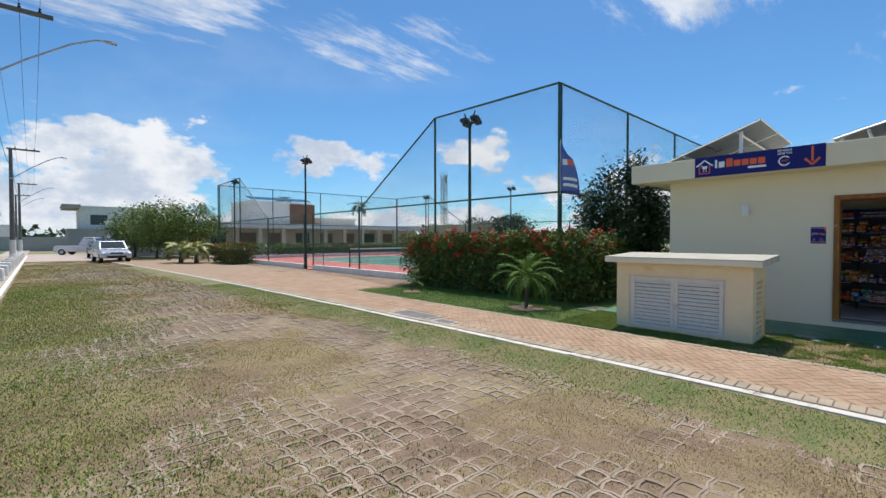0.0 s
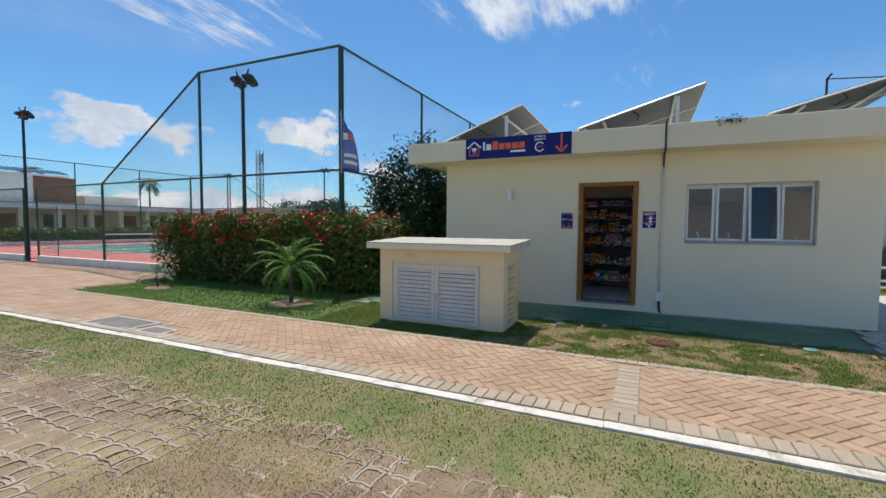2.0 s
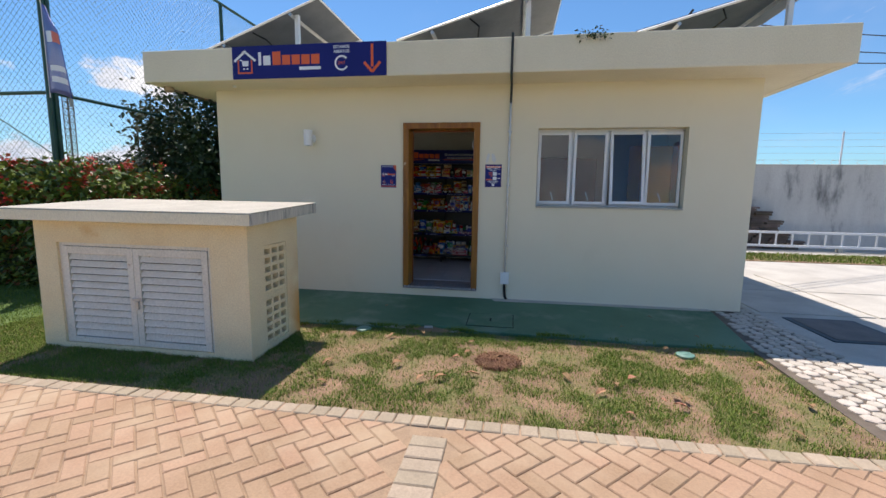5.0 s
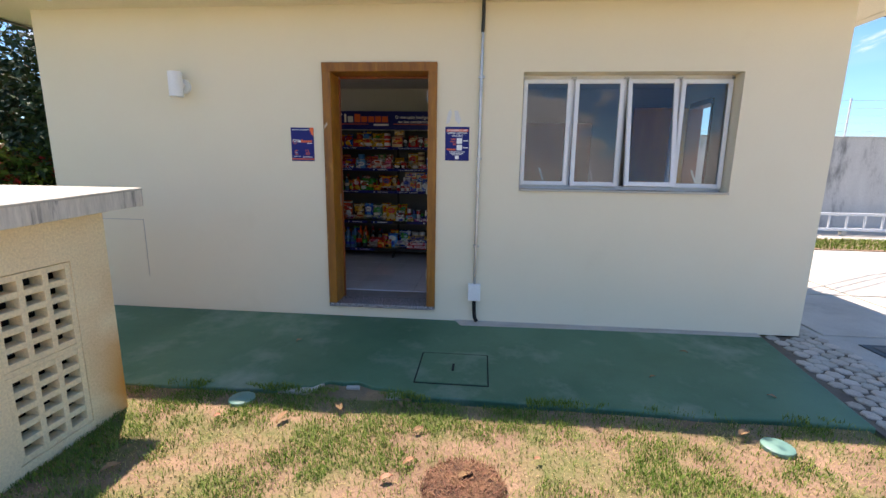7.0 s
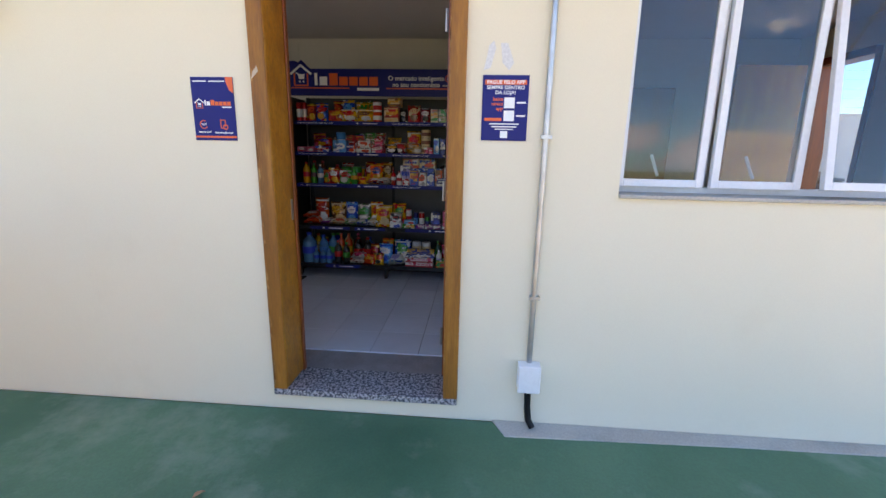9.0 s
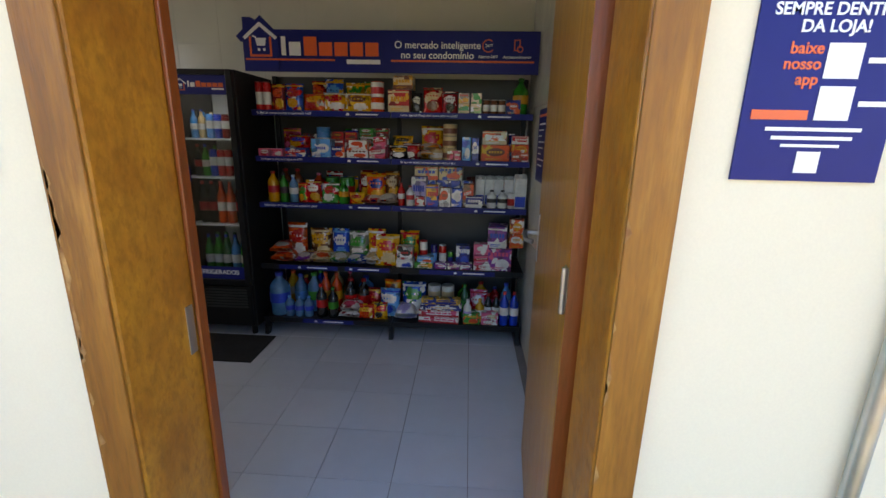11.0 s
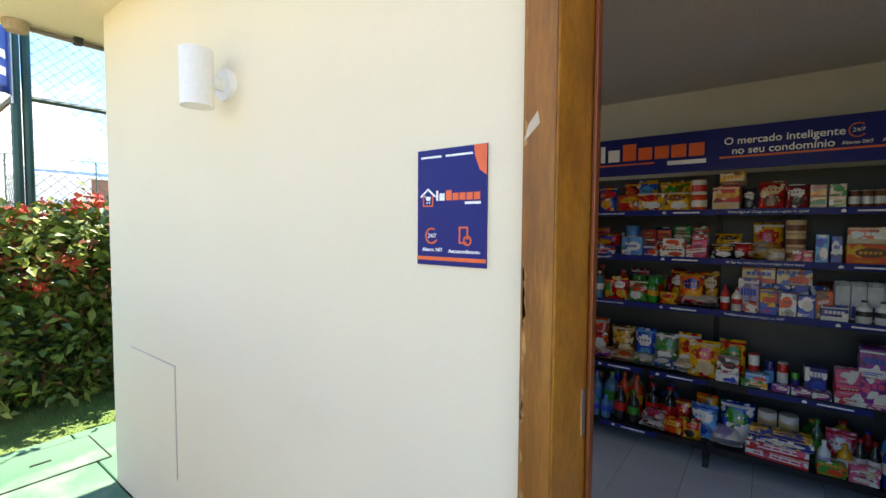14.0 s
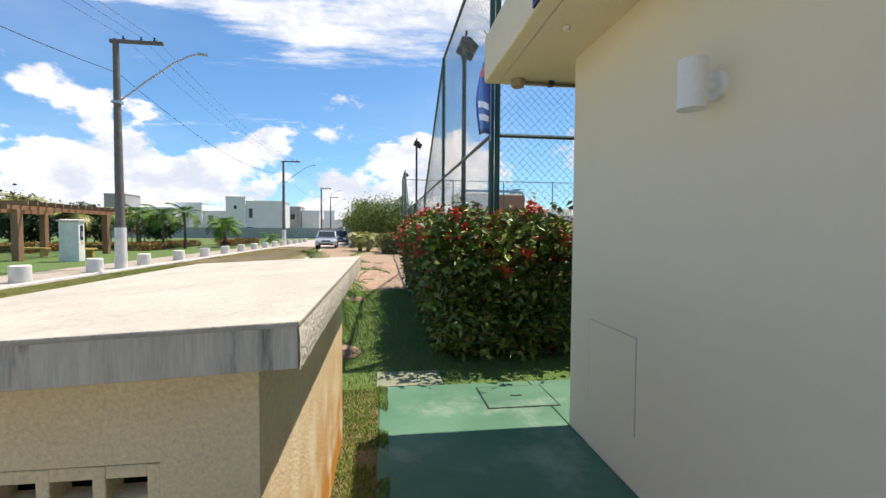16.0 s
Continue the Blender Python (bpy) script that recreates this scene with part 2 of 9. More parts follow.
M_BRICKP = mat("terracotta_paver", (0.40, 0.262, 0.165), (0.33, 0.208, 0.125), 0.92, 2.0, 70, 0.45, vary=0.09, stain=(0.46, 0.34, 0.225), stain_scale=1.3, stain_amt=(0.5, 0.75))
M_BRICKS = mat("terracotta_paver_far", (0.40, 0.262, 0.165), (0.33, 0.208, 0.125), 0.92, 2.0, 70, 0.45, island=0.09, stain=(0.46, 0.34, 0.225), stain_scale=1.3, stain_amt=(0.5, 0.75))
M_GREYP = mat("grey_paver", (0.40, 0.32, 0.225), (0.32, 0.255, 0.18), 0.92, 2.5, 70, 0.45, vary=0.12)
M_SAND = mat("joint_sand", (0.37, 0.255, 0.16), (0.28, 0.19, 0.12), 0.95, 5, 90, 0.4)
M_PAVER = mat("ring_paver_concrete", (0.385, 0.305, 0.225), (0.29, 0.22, 0.155), 0.95, 2.5, 60, 0.6, vary=0.15, stain=(0.22, 0.15, 0.10), stain_scale=2.4, stain_amt=(0.48, 0.66))
M_PAVERS = mat("ring_paver_concrete_far", (0.385, 0.305, 0.225), (0.29, 0.22, 0.155), 0.95, 2.5, 60, 0.6, island=0.15, stain=(0.22, 0.15, 0.10), stain_scale=2.4, stain_amt=(0.48, 0.66))
M_SOIL = mat("dry_soil", (0.25, 0.165, 0.11), (0.165, 0.105, 0.07), 0.97, 2.4, 38, 1.0, stain=(0.30, 0.235, 0.115), stain_scale=0.55, stain_amt=(0.42, 0.62), dist=0.012)
M_LAWNSOIL = mat("lawn_ground", (0.31, 0.195, 0.12), (0.215, 0.13, 0.08), 0.97, 2.6, 40, 1.0, stain=(0.15, 0.145, 0.05), stain_scale=2.2, stain_amt=(0.46, 0.60), dist=0.012)
M_LAWNGREEN = mat("lush_lawn_ground", (0.075, 0.145, 0.025), (0.11, 0.155, 0.035), 0.97, 1.2, 50, 0.8, stain=(0.25, 0.18, 0.09), stain_scale=1.1, stain_amt=(0.60, 0.75), dist=0.012)
M_GROUND = mat("far_ground", (0.17, 0.19, 0.06), (0.24, 0.22, 0.09), 0.97, 0.08, 3, 0.3, stain=(0.33, 0.27, 0.17), stain_scale=0.05, stain_amt=(0.5, 0.7))
M_GRASSDRY = mat("dry_grass", (0.46, 0.36, 0.17), (0.37, 0.30, 0.12), 0.9, 0.7, 20, 0, island=0.25, spec=0.1)
M_GRASS = mat("green_grass", (0.125, 0.20, 0.03), (0.19, 0.25, 0.055), 0.85, 0.9, 20, 0, island=0.3, spec=0.15)
M_LEAF = mat("hedge_leaf", (0.055, 0.12, 0.015), (0.18, 0.22, 0.035), 0.42, 2.5, 12, 0, island=0.45, spec=0.5)
M_LEAFSUNLIT = mat("sunlit_young_leaf", (0.20, 0.25, 0.04), (0.13, 0.19, 0.03), 0.6, 1.5, 12, 0, island=0.3, spec=0.2)
M_BEDLEAF = mat("orange_bed_leaf", (0.36, 0.085, 0.02), (0.20, 0.10, 0.03), 0.6, 1.5, 12, 0, island=0.35, spec=0.2)
M_LEAFRED = mat("bronze_leaf", (0.22, 0.07, 0.025), (0.12, 0.085, 0.03), 0.6, 1.5, 12, 0, island=0.3, spec=0.2)
M_LEAFTREE = mat("tree_leaf", (0.11, 0.18, 0.03), (0.17, 0.23, 0.045), 0.6, 0.7, 10, 0, island=0.35)
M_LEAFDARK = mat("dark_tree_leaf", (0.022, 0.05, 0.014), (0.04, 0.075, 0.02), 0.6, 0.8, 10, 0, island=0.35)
M_PALM = mat("palm_leaf", (0.06, 0.145, 0.018), (0.115, 0.20, 0.03), 0.6, 1.2, 14, 0, island=0.25, spec=0.15)
M_PALMY = mat("yellow_palm_leaf", (0.34, 0.32, 0.06), (0.22, 0.25, 0.05), 0.5, 1.2, 14, 0, island=0.25)
M_FLOWER = mat("red_flower", (0.62, 0.05, 0.03), (0.55, 0.11, 0.04), 0.6, 3, 20, 0, island=0.25)
M_BARK = mat("bark", (0.16, 0.11, 0.075), (0.10, 0.07, 0.05), 0.95, 6, 40, 0.6)
M_COURT = mat("court_red", (0.50, 0.15, 0.11), (0.44, 0.13, 0.10), 0.85, 0.5, 30, 0.1)
M_COURTG = mat("court_green", (0.07, 0.20, 0.14), (0.06, 0.17, 0.12), 0.85, 0.5, 30, 0.1)
M_HOUSEW = mat("white_house_render", (0.74, 0.74, 0.72), (0.68, 0.68, 0.66), 0.9, 0.4, 6, 0.1)
M_HOUSEG = mat("grey_house_render", (0.38, 0.37, 0.36), (0.32, 0.31, 0.30), 0.9, 0.4, 6, 0.1)
M_HOUSEB = mat("beige_house_render", (0.60, 0.52, 0.38), (0.55, 0.47, 0.34), 0.9, 0.4, 6, 0.1)
M_BROWNPANEL = mat("brown_cladding", (0.22, 0.11, 0.065), (0.18, 0.09, 0.055), 0.7, 1.0, 10, 0.1)
M_WINDARK = mat("dark_window_glass", (0.03, 0.035, 0.04), (0.04, 0.045, 0.05), 0.08, 1, 5, 0)
M_PERGOLA = mat("pergola_timber", (0.33, 0.17, 0.09), (0.25, 0.13, 0.07), 0.75, 2.0, 20, 0.3, stretch=(1, 1, 0.4))
M_BENCH = mat("ochre_bench", (0.55, 0.36, 0.10), (0.48, 0.30, 0.08), 0.8, 2.0, 30, 0.2)
M_JOINT = mat("dark_joint", (0.17, 0.135, 0.10), (0.11, 0.085, 0.065), 0.95, 5, 90, 0.4)
M_PORT = mat("pale_cobble", (0.56, 0.50, 0.42), (0.42, 0.36, 0.29), 0.9, 3.0, 60, 0.3, vary=0.15)
M_FARROAD = mat("pink_stone_road", (0.48, 0.38, 0.32), (0.42, 0.33, 0.28), 0.92, 0.6, 10, 0.2)
M_PARKPAVE = mat("tan_stone_paving", (0.42, 0.35, 0.27), (0.34, 0.28, 0.21), 0.95, 2.2, 30, 0.5, stain=(0.22, 0.20, 0.10), stain_scale=1.2, stain_amt=(0.52, 0.7))
M_KERB = mat("worn_white_kerb", (0.66, 0.61, 0.53), (0.55, 0.50, 0.42), 0.9, 5.0, 60, 0.6, stain=(0.30, 0.24, 0.17), stain_scale=5.0, stain_amt=(0.54, 0.72))
M_VERGE = mat("verge_turf", (0.21, 0.185, 0.075), (0.26, 0.19, 0.105), 0.97, 2.4, 60, 0.8, stain=(0.13, 0.155, 0.045), stain_scale=1.5, stain_amt=(0.44, 0.62), dist=0.012)
M_WIRE = mat("wire", (0.03, 0.03, 0.03), None, 0.6, 5, 20, 0)
M_GLASS = glass("clear_glass")
M_TINTED = glass("tinted_glass", (0.62, 0.66, 0.68))
M_LED = glow("fridge_light", (0.9, 0.97, 1.0), 1.8)
M_CLEARB = mat("clear_blue_bottle", (0.16, 0.40, 0.64), (0.11, 0.31, 0.56), 0.12, 20, 60, 0.05, coat=0.5)
M_CLEARB.node_tree.nodes["Principled BSDF"].inputs["Transmission Weight"].default_value = 0.4
M_FROST = glass("frosted_glass", (0.80, 0.92, 0.86), 0.07)


# ---- builders ----
class Shape:
    """Collects simple solids, then becomes one mesh."""

    def __init__(self):
        self.v, self.f, self.mi = [], [], []

    def add(self, verts, faces, i=0):
        k = len(self.v)
        self.v += [tuple(p) for p in verts]
        self.f += [tuple(k + a for a in q) for q in faces]
        self.mi += [i] * len(faces)
        return self

    def box(self, x0, x1, y0, y1, z0, z1, i=0):
        v = [(x, y, z) for z in (z0, z1) for x, y in ((x0, y0), (x1, y0), (x1, y1), (x0, y1))]
        return self.add(v, [(3, 2, 1, 0), (4, 5, 6, 7), (0, 1, 5, 4), (1, 2, 6, 5), (2, 3, 7, 6), (3, 0, 4, 7)], i)

    def prism(self, pts, lift, i=0):
        """A polygon (counter-clockwise seen against lift) swept along the vector lift."""
        n, lift = len(pts), Vector(lift)
        v = [Vector(p) for p in pts] + [Vector(p) + lift for p in pts]
        return self.add(v, [tuple(range(n))[::-1], tuple(range(n, 2 * n))] + [(a, (a + 1) % n, n + (a + 1) % n, n + a) for a in range(n)], i)

    def tube(self, p0, p1, r0, r1=None, n=8, i=0, cap=True):
        p0, p1 = Vector(p0), Vector(p1)
        r1 = r0 if r1 is None else r1
        q = (p1 - p0).to_track_quat("Z", "Y")
        ring = [q @ Vector((math.cos(2 * math.pi * a / n), math.sin(2 * math.pi * a / n), 0)) for a in range(n)]
        v = [p0 + d * r0 for d in ring] + [p1 + d * r1 for d in ring]
        f = [(a, (a + 1) % n, n + (a + 1) % n, n + a) for a in range(n)]
        if cap:
            f += [tuple(range(n))[::-1], tuple(range(n, 2 * n))]
        return self.add(v, f, i)

    def path(self, pts, r, n=6, i=0):
        """One unbroken tube through the points."""
        pts = [Vector(p) for p in pts]
        k = len(pts)
        d = (pts[1] - pts[0]).normalized()
        q = d.to_track_quat("Z", "Y")
        spokes = [q @ Vector((math.cos(2 * math.pi * a / n), math.sin(2 * math.pi * a / n), 0)) for a in range(n)]
        v = []
        for a, p in enumerate(pts):
            e = (pts[min(a + 1, k - 1)] - pts[max(a - 1, 0)]).normalized()
            turn = d.rotation_difference(e)
            spokes, d = [turn @ w for w in spokes], e
            v += [p + w * r for w in spokes]
        f = [(a * n + c, a * n + (c + 1) % n, (a + 1) * n + (c + 1) % n, (a + 1) * n + c) for a in range(k - 1) for c in range(n)]
        f += [tuple(range(n))[::-1], tuple(range((k - 1) * n, k * n))]
        return self.add(v, f, i)

    def lathe(self, prof, n=12, at=(0, 0, 0), i=0):
        """prof: (radius, height) pairs from bottom to top, round the z axis at the place given."""
        v = [(at[0] + r * math.cos(2 * math.pi * a / n), at[1] + r * math.sin(2 * math.pi * a / n), at[2] + h) for r, h in prof for a in range(n)]
        f = [(k * n + a, k * n + (a + 1) % n, (k + 1) * n + (a + 1) % n, (k + 1) * n + a) for k in range(len(prof) - 1) for a in range(n)]
        f += [tuple(range(n))[::-1], tuple(range((len(prof) - 1) * n, len(prof) * n))]
        return self.add(v, f, i)

    def mesh(self, name, *mats, smooth=0):
        me = bpy.data.meshes.new(name)
        me.from_pydata([tuple(p) for p in self.v], [], self.f)
        for m in mats:
            me.materials.append(m)
        if len(mats) > 1:
            me.polygons.foreach_set("material_index", self.mi)
        if smooth:
            me.polygons.foreach_set("use_smooth", [True] * len(me.polygons))
            me.set_sharp_from_angle(angle=radians(smooth))
        me.update()
        return me


def part(name, sh, m, parent=None, label="", bevel=0.0, smooth=0, at=None):
    """Links a Shape as one mesh object, under a thing or part if one is given."""
    mats = m if isinstance(m, (list, tuple)) else [m]
    ob = new(name, sh.mesh(name, *mats, smooth=smooth))
    if at is not None:
        ob.matrix_basis = at if isinstance(at, Matrix) else Matrix.Translation(at)
    if bevel:
        mod = ob.modifiers.new("edge", "BEVEL")
        mod.width, mod.segments, mod.limit_method = bevel, 2, "ANGLE"
    if parent is not None:
        ob.parent = parent
    if label:
        tagged(ob, label)
    return ob


def thing(name, label, category, at=(0, 0, 0), group="", kind=""):
    ob = new(name)
    ob.empty_display_size = 0.05
    ob.matrix_basis = at if isinstance(at, Matrix) else Matrix.Translation(at)
    return tagged(ob, label, category, group, kind)


def structure(name, sh, m, label, category, bevel=0.0, smooth=0):
    return tagged(part(name, sh, m, None, "", bevel, smooth), label, category, "", "structure")


def leaf_mesh(name, pts, size, m, ratio=0.5, droop=0.3, up_bias=0.4):
    """Many small bent leaves at the points given, as one mesh."""
    pts = np.asarray(pts)
    k = len(pts)
    d = np.random.normal(size=(k, 3))
    d[:, 2] = d[:, 2] * 0.6 + up_bias * 0.3
    d /= np.linalg.norm(d, axis=1)[:, None]
    nrm = np.random.normal(size=(k, 3))
    nrm[:, 2] += up_bias * 2
    s = np.cross(d, nrm)
    s /= np.linalg.norm(s, axis=1)[:, None] + 1e-9
    ln = (np.random.uniform(0.6, 1.25, k) * size)[:, None]
    tip = pts + d * ln
    tip[:, 2] -= droop * ln[:, 0]
    mid = pts + d * ln * 0.5
    w = ln * ratio * 0.5
    v = np.stack([pts, mid + s * w, tip, mid - s * w], 1).reshape(-1, 3)
    q = np.arange(k)[:, None] * 4
    faces = np.concatenate([q + [0, 1, 2], q + [0, 2, 3]], 0)
    me = bpy.data.meshes.new(name)
    me.from_pydata(v.tolist(), [], faces.tolist())
    me.materials.append(m)
    return me


def blades(name, xy, z, height, width, m, lean=0.5):
    """Grass blades, one bent triangle pair each."""
    k = len(xy)
    a = np.random.uniform(0, 2 * np.pi, k)
    h = np.random.uniform(0.5, 1.2, k) * height
    ln = np.random.uniform(0.1, 1.0, k) * lean * h
    dx, dy = np.cos(a), np.sin(a)
    w = width * 0.5
    base = np.stack([xy[:, 0], xy[:, 1], z], 1)
    sv = np.stack([-dy * w, dx * w, 0 * h], 1)
    tip = base + np.stack([dx * ln, dy * ln, h], 1)
    mid = base + np.stack([dx * ln * 0.35, dy * ln * 0.35, h * 0.6], 1)
    v = np.stack([base - sv, base + sv, mid + sv * 0.7, mid - sv * 0.7, tip], 1).reshape(-1, 3)
    q = np.arange(k) * 5
    f4 = np.stack([q, q + 1, q + 2, q + 3], 1).tolist()
    f3 = np.stack([q + 3, q + 2, q + 4], 1).tolist()
    me = bpy.data.meshes.new(name)
    me.from_pydata(v.tolist(), [], f4 + f3)
    me.materials.append(m)
    return me


def field(x, y, s, o=0.0):
    return noise.fractal(Vector((x * s + o, y * s - o, o)), 1.0, 2.0, 4)


WALLWARD = Matrix(((0, 0, -1, 0), (-1, 0, 0, 0), (0, 1, 0, 0), (0, 0, 0, 1)))  # u along -y, v up, facing -x


def lettering(text, size, m, parent, at, align="LEFT", depth=0.0006, bold=0.0, name="lettering"):
    cu = bpy.data.curves.new(name, "FONT")
    cu.body, cu.size, cu.align_x, cu.align_y, cu.extrude, cu.offset = text, size, align, "CENTER", depth, bold
    tmp = new("tmp", cu)
    me = bpy.data.meshes.new_from_object(tmp.evaluated_get(bpy.context.evaluated_depsgraph_get()))
    bpy.data.objects.remove(tmp)
    me.materials.clear()
    me.materials.append(m)
    ob = new(name, me)
    ob.matrix_basis = at
    ob.parent = parent
    return ob


def flat(name, parent, m, polys, lift=0.0, thick=0.001, label=""):
    """Flat printed shapes: polygons in the (u, v) plane of the parent, lifted a little off it."""
    s = Shape()
    for p in polys:
        s.prism([(u, v, lift) for u, v in p], (0, 0, thick))
    return part(name, s, m, parent, label)


def rect(u0, u1, v0, v1):
    return [(u0, v0), (u1, v0), (u1, v1), (u0, v1)]


def ring(cu, cv, r, w, a0=0, a1=359.5, n=24):
    """A circular band, open or almost closed, as one outline."""
    turn = [radians(a0 + (a1 - a0) * k / n) for k in range(n + 1)]
    return [[(cu + r * math.cos(a), cv + r * math.sin(a)) for a in turn] + [(cu + (r - w) * math.cos(a), cv + (r - w) * math.sin(a)) for a in turn[::-1]]]


def stroke(u0, v0, u1, v1, w):
    d = Vector((u1 - u0, v1 - v0)).normalized()
    a, b = -d.y * w / 2, d.x * w / 2
    return [(u0 - a, v0 - b), (u1 - a, v1 - b), (u1 + a, v1 + b), (u0 + a, v0 + b)]


def house_mark(parent, u, v, s, lift):
    """A small house outline with a trolley in it."""
    flat("roof_mark", parent, M_PRINTW, [stroke(u - 0.55 * s, v + 0.05 * s, u + 0.02 * s, v + 0.5 * s, 0.11 * s), stroke(u - 0.02 * s, v + 0.5 * s, u + 0.55 * s, v + 0.05 * s, 0.11 * s)], lift)
    flat("wall_mark", parent, M_ORANGE, [rect(u - 0.38 * s, u - 0.31 * s, v - 0.45 * s, v + 0.1 * s), rect(u + 0.31 * s, u + 0.38 * s, v - 0.45 * s, v + 0.1 * s), rect(u - 0.38 * s, u + 0.38 * s, v - 0.52 * s, v - 0.45 * s)], lift)
    flat("trolley_mark", parent, M_PRINTW, [[(u - 0.17 * s, v + 0.06 * s), (u - 0.12 * s, v - 0.18 * s), (u + 0.16 * s, v - 0.18 * s), (u + 0.2 * s, v + 0.06 * s)], stroke(u - 0.27 * s, v + 0.12 * s, u - 0.13 * s, v + 0.08 * s, 0.05 * s),
         rect(u - 0.1 * s, u - 0.02 * s, v - 0.34 * s, v - 0.26 * s), rect(u + 0.08 * s, u + 0.16 * s, v - 0.34 * s, v - 0.26 * s)], lift)


def brand_bars(parent, u, v, h, w, lift, under=True):
    """The shop's name as plain blocks: two white, five orange, a small white bar beneath."""
    k = w / 7.6
    flat("name_block_white", parent, M_PRINTW, [rect(u, u + 0.35 * k, v, v + h), rect(u + 0.6 * k, u + 1.5 * k, v, v + 0.72 * h)], lift)
    flat("name_block_orange", parent, M_ORANGE, [rect(u + (1.75 + 1.18 * j) * k, u + (2.75 + 1.18 * j) * k, v, v + (h if j == 0 else 0.72 * h)) for j in range(5)], lift)
    if under:
        flat("name_bar", parent, M_PRINTW, [rect(u + 0.66 * w, u + w, v - 0.42 * h, v - 0.18 * h)], lift)


# ---- ground, road, paving ----
def kerb_x(y):
    return 5.01 - 0.0013 * max(0.0, y - 2.0) ** 2


ground = structure("ground", Shape().add([(-1500, -1500, -0.14), (1500, -1500, -0.14), (1500, 1500, -0.14), (-1500, 1500, -0.14)], [(0, 1, 2, 3)]), M_GROUND, "flat grassy ground reaching the horizon", "ground")

sh = Shape()
ys = [-14 + 0.5 * k for k in range(110)]
xs = [-0.75 + 0.2 * k for k in range(29)]
grid, faces = [], []
for y in ys:
    w = (kerb_x(y) + 0.75) / (xs[-1] - xs[0])
    for x in xs:
        X = -0.75 + (x + 0.75) * w
        grid.append((X, y, -0.055 + 0.012 * field(X, y, 0.9)))
nx = len(xs)
for j in range(len(ys) - 1):
    for i in range(nx - 1):
        faces.append((j * nx + i, j * nx + i + 1, (j + 1) * nx + i + 1, (j + 1) * nx + i))
sh.add(grid, faces)
structure("road", sh, M_SOIL, "grass-paver road of dry soil, worn grass and concrete rings", "road", smooth=60)
sh = Shape().box(-0.9, 40, 41, 62, -0.3, -0.03).box(-6.5, -0.9, 41, 140, -0.3, -0.03)
structure("road_far", sh, M_FARROAD, "pinkish stone cross street in the distance", "road")

# kerbs
sh = Shape()
for k in range(-14, 36):
    a, b = kerb_x(k), kerb_x(k + 1)
    j = 0.003 * (k % 3)
    sh.prism([(a, k + 0.001, -0.2), (a + 0.115, k + 0.001, -0.2), (b + 0.115, k + 0.999, -0.2), (b, k + 0.999, -0.2)], (0, 0, 0.197 + j))
structure("kerb_walkway", sh, M_KERB, "white-painted concrete kerb with chipped paint", "kerb", bevel=0.005)


def verge_in(y):
    return kerb_x(y) - 0.95 - 0.45 * field(0.0, y, 0.7, 5.0) - 0.2 * field(3.0, y, 2.6, 8.0)


def verge_lift(x, y):
    """How far the turf beside the kerb rises over the road."""
    a = max(0.0, min(1.0, (x - verge_in(y)) / (kerb_x(y) - verge_in(y))))
    return 0.036 * a * a * (3 - 2 * a)


sh = Shape()
vy = [-10 + 0.2 * k for k in range(200)]
for j, y in enumerate(vy):
    for i in range(9):
        X = verge_in(y) + (kerb_x(y) - 0.001 - verge_in(y)) * i / 8
        sh.v.append((X, y, -0.055 + 0.012 * field(X, y, 0.9) + verge_lift(X, y) + (0.003 if i else -0.02)))
sh2 = Shape().add(list(sh.v), [(j * 9 + i, j * 9 + i + 1, (j + 1) * 9 + i + 1, (j + 1) * 9 + i) for j in range(len(vy) - 1) for i in range(8)])
structure("verge", sh2, M_VERGE, "strip of green turf along the white kerb", "verge", smooth=60)
sh = Shape()
for k in range(0, 62):
    sh.box(-0.87, -0.75, k - 6 + 0.006, k - 5 + 0.006, -0.2, 0.02)
structure("kerb_park", sh, M_WHITE, "white-painted concrete kerb along the park side", "kerb", bevel=0.012)
structure("pavement_park", Shape().box(-3.0, -0.874, -14, 56, -0.2, 0.0), M_PARKPAVE, "tan stone pavement along the park", "pavement")
structure("park_lawn", Shape().box(-60, -3.004, -14, 95, -0.2, -0.012), M_LAWNGREEN, "park lawn beyond the pavement", "lawn")

# bed of the walkway and paved forecourt
sh = Shape()
for k in range(-14, 41):
    a, b = kerb_x(k) + 0.12, kerb_x(k + 1) + 0.12
    r = 6.78 if k < 11 else 9.78
    sh.prism([(a, k, -0.2), (r, k, -0.2), (r, k + 1, -0.2), (b, k + 1, -0.2)], (0, 0, 0.1935))
structure("pavement_walkway", sh, M_SAND, "sandy bed under the terracotta pavers of the walkway", "pavement")

# lawns
def lawn(name, x0, x1, y0, y1, label, m=None):
    nx_, ny_ = max(2, int((x1 - x0) / 0.15)), max(2, int((y1 - y0) / 0.15))
    v = [(x0 + (x1 - x0) * i / nx_, y0 + (y1 - y0) * j / ny_, -0.012 + 0.014 * field(x0 + (x1 - x0) * i / nx_, y0 + (y1 - y0) * j / ny_, 1.3, 4)) for j in range(ny_ + 1) for i in range(nx_ + 1)]
    f = [(j * (nx_ + 1) + i, j * (nx_ + 1) + i + 1, (j + 1) * (nx_ + 1) + i + 1, (j + 1) * (nx_ + 1) + i) for j in range(ny_) for i in range(nx_)]
    structure(name, Shape().add(v, f), m or M_LAWNSOIL, label, "lawn", smooth=60)


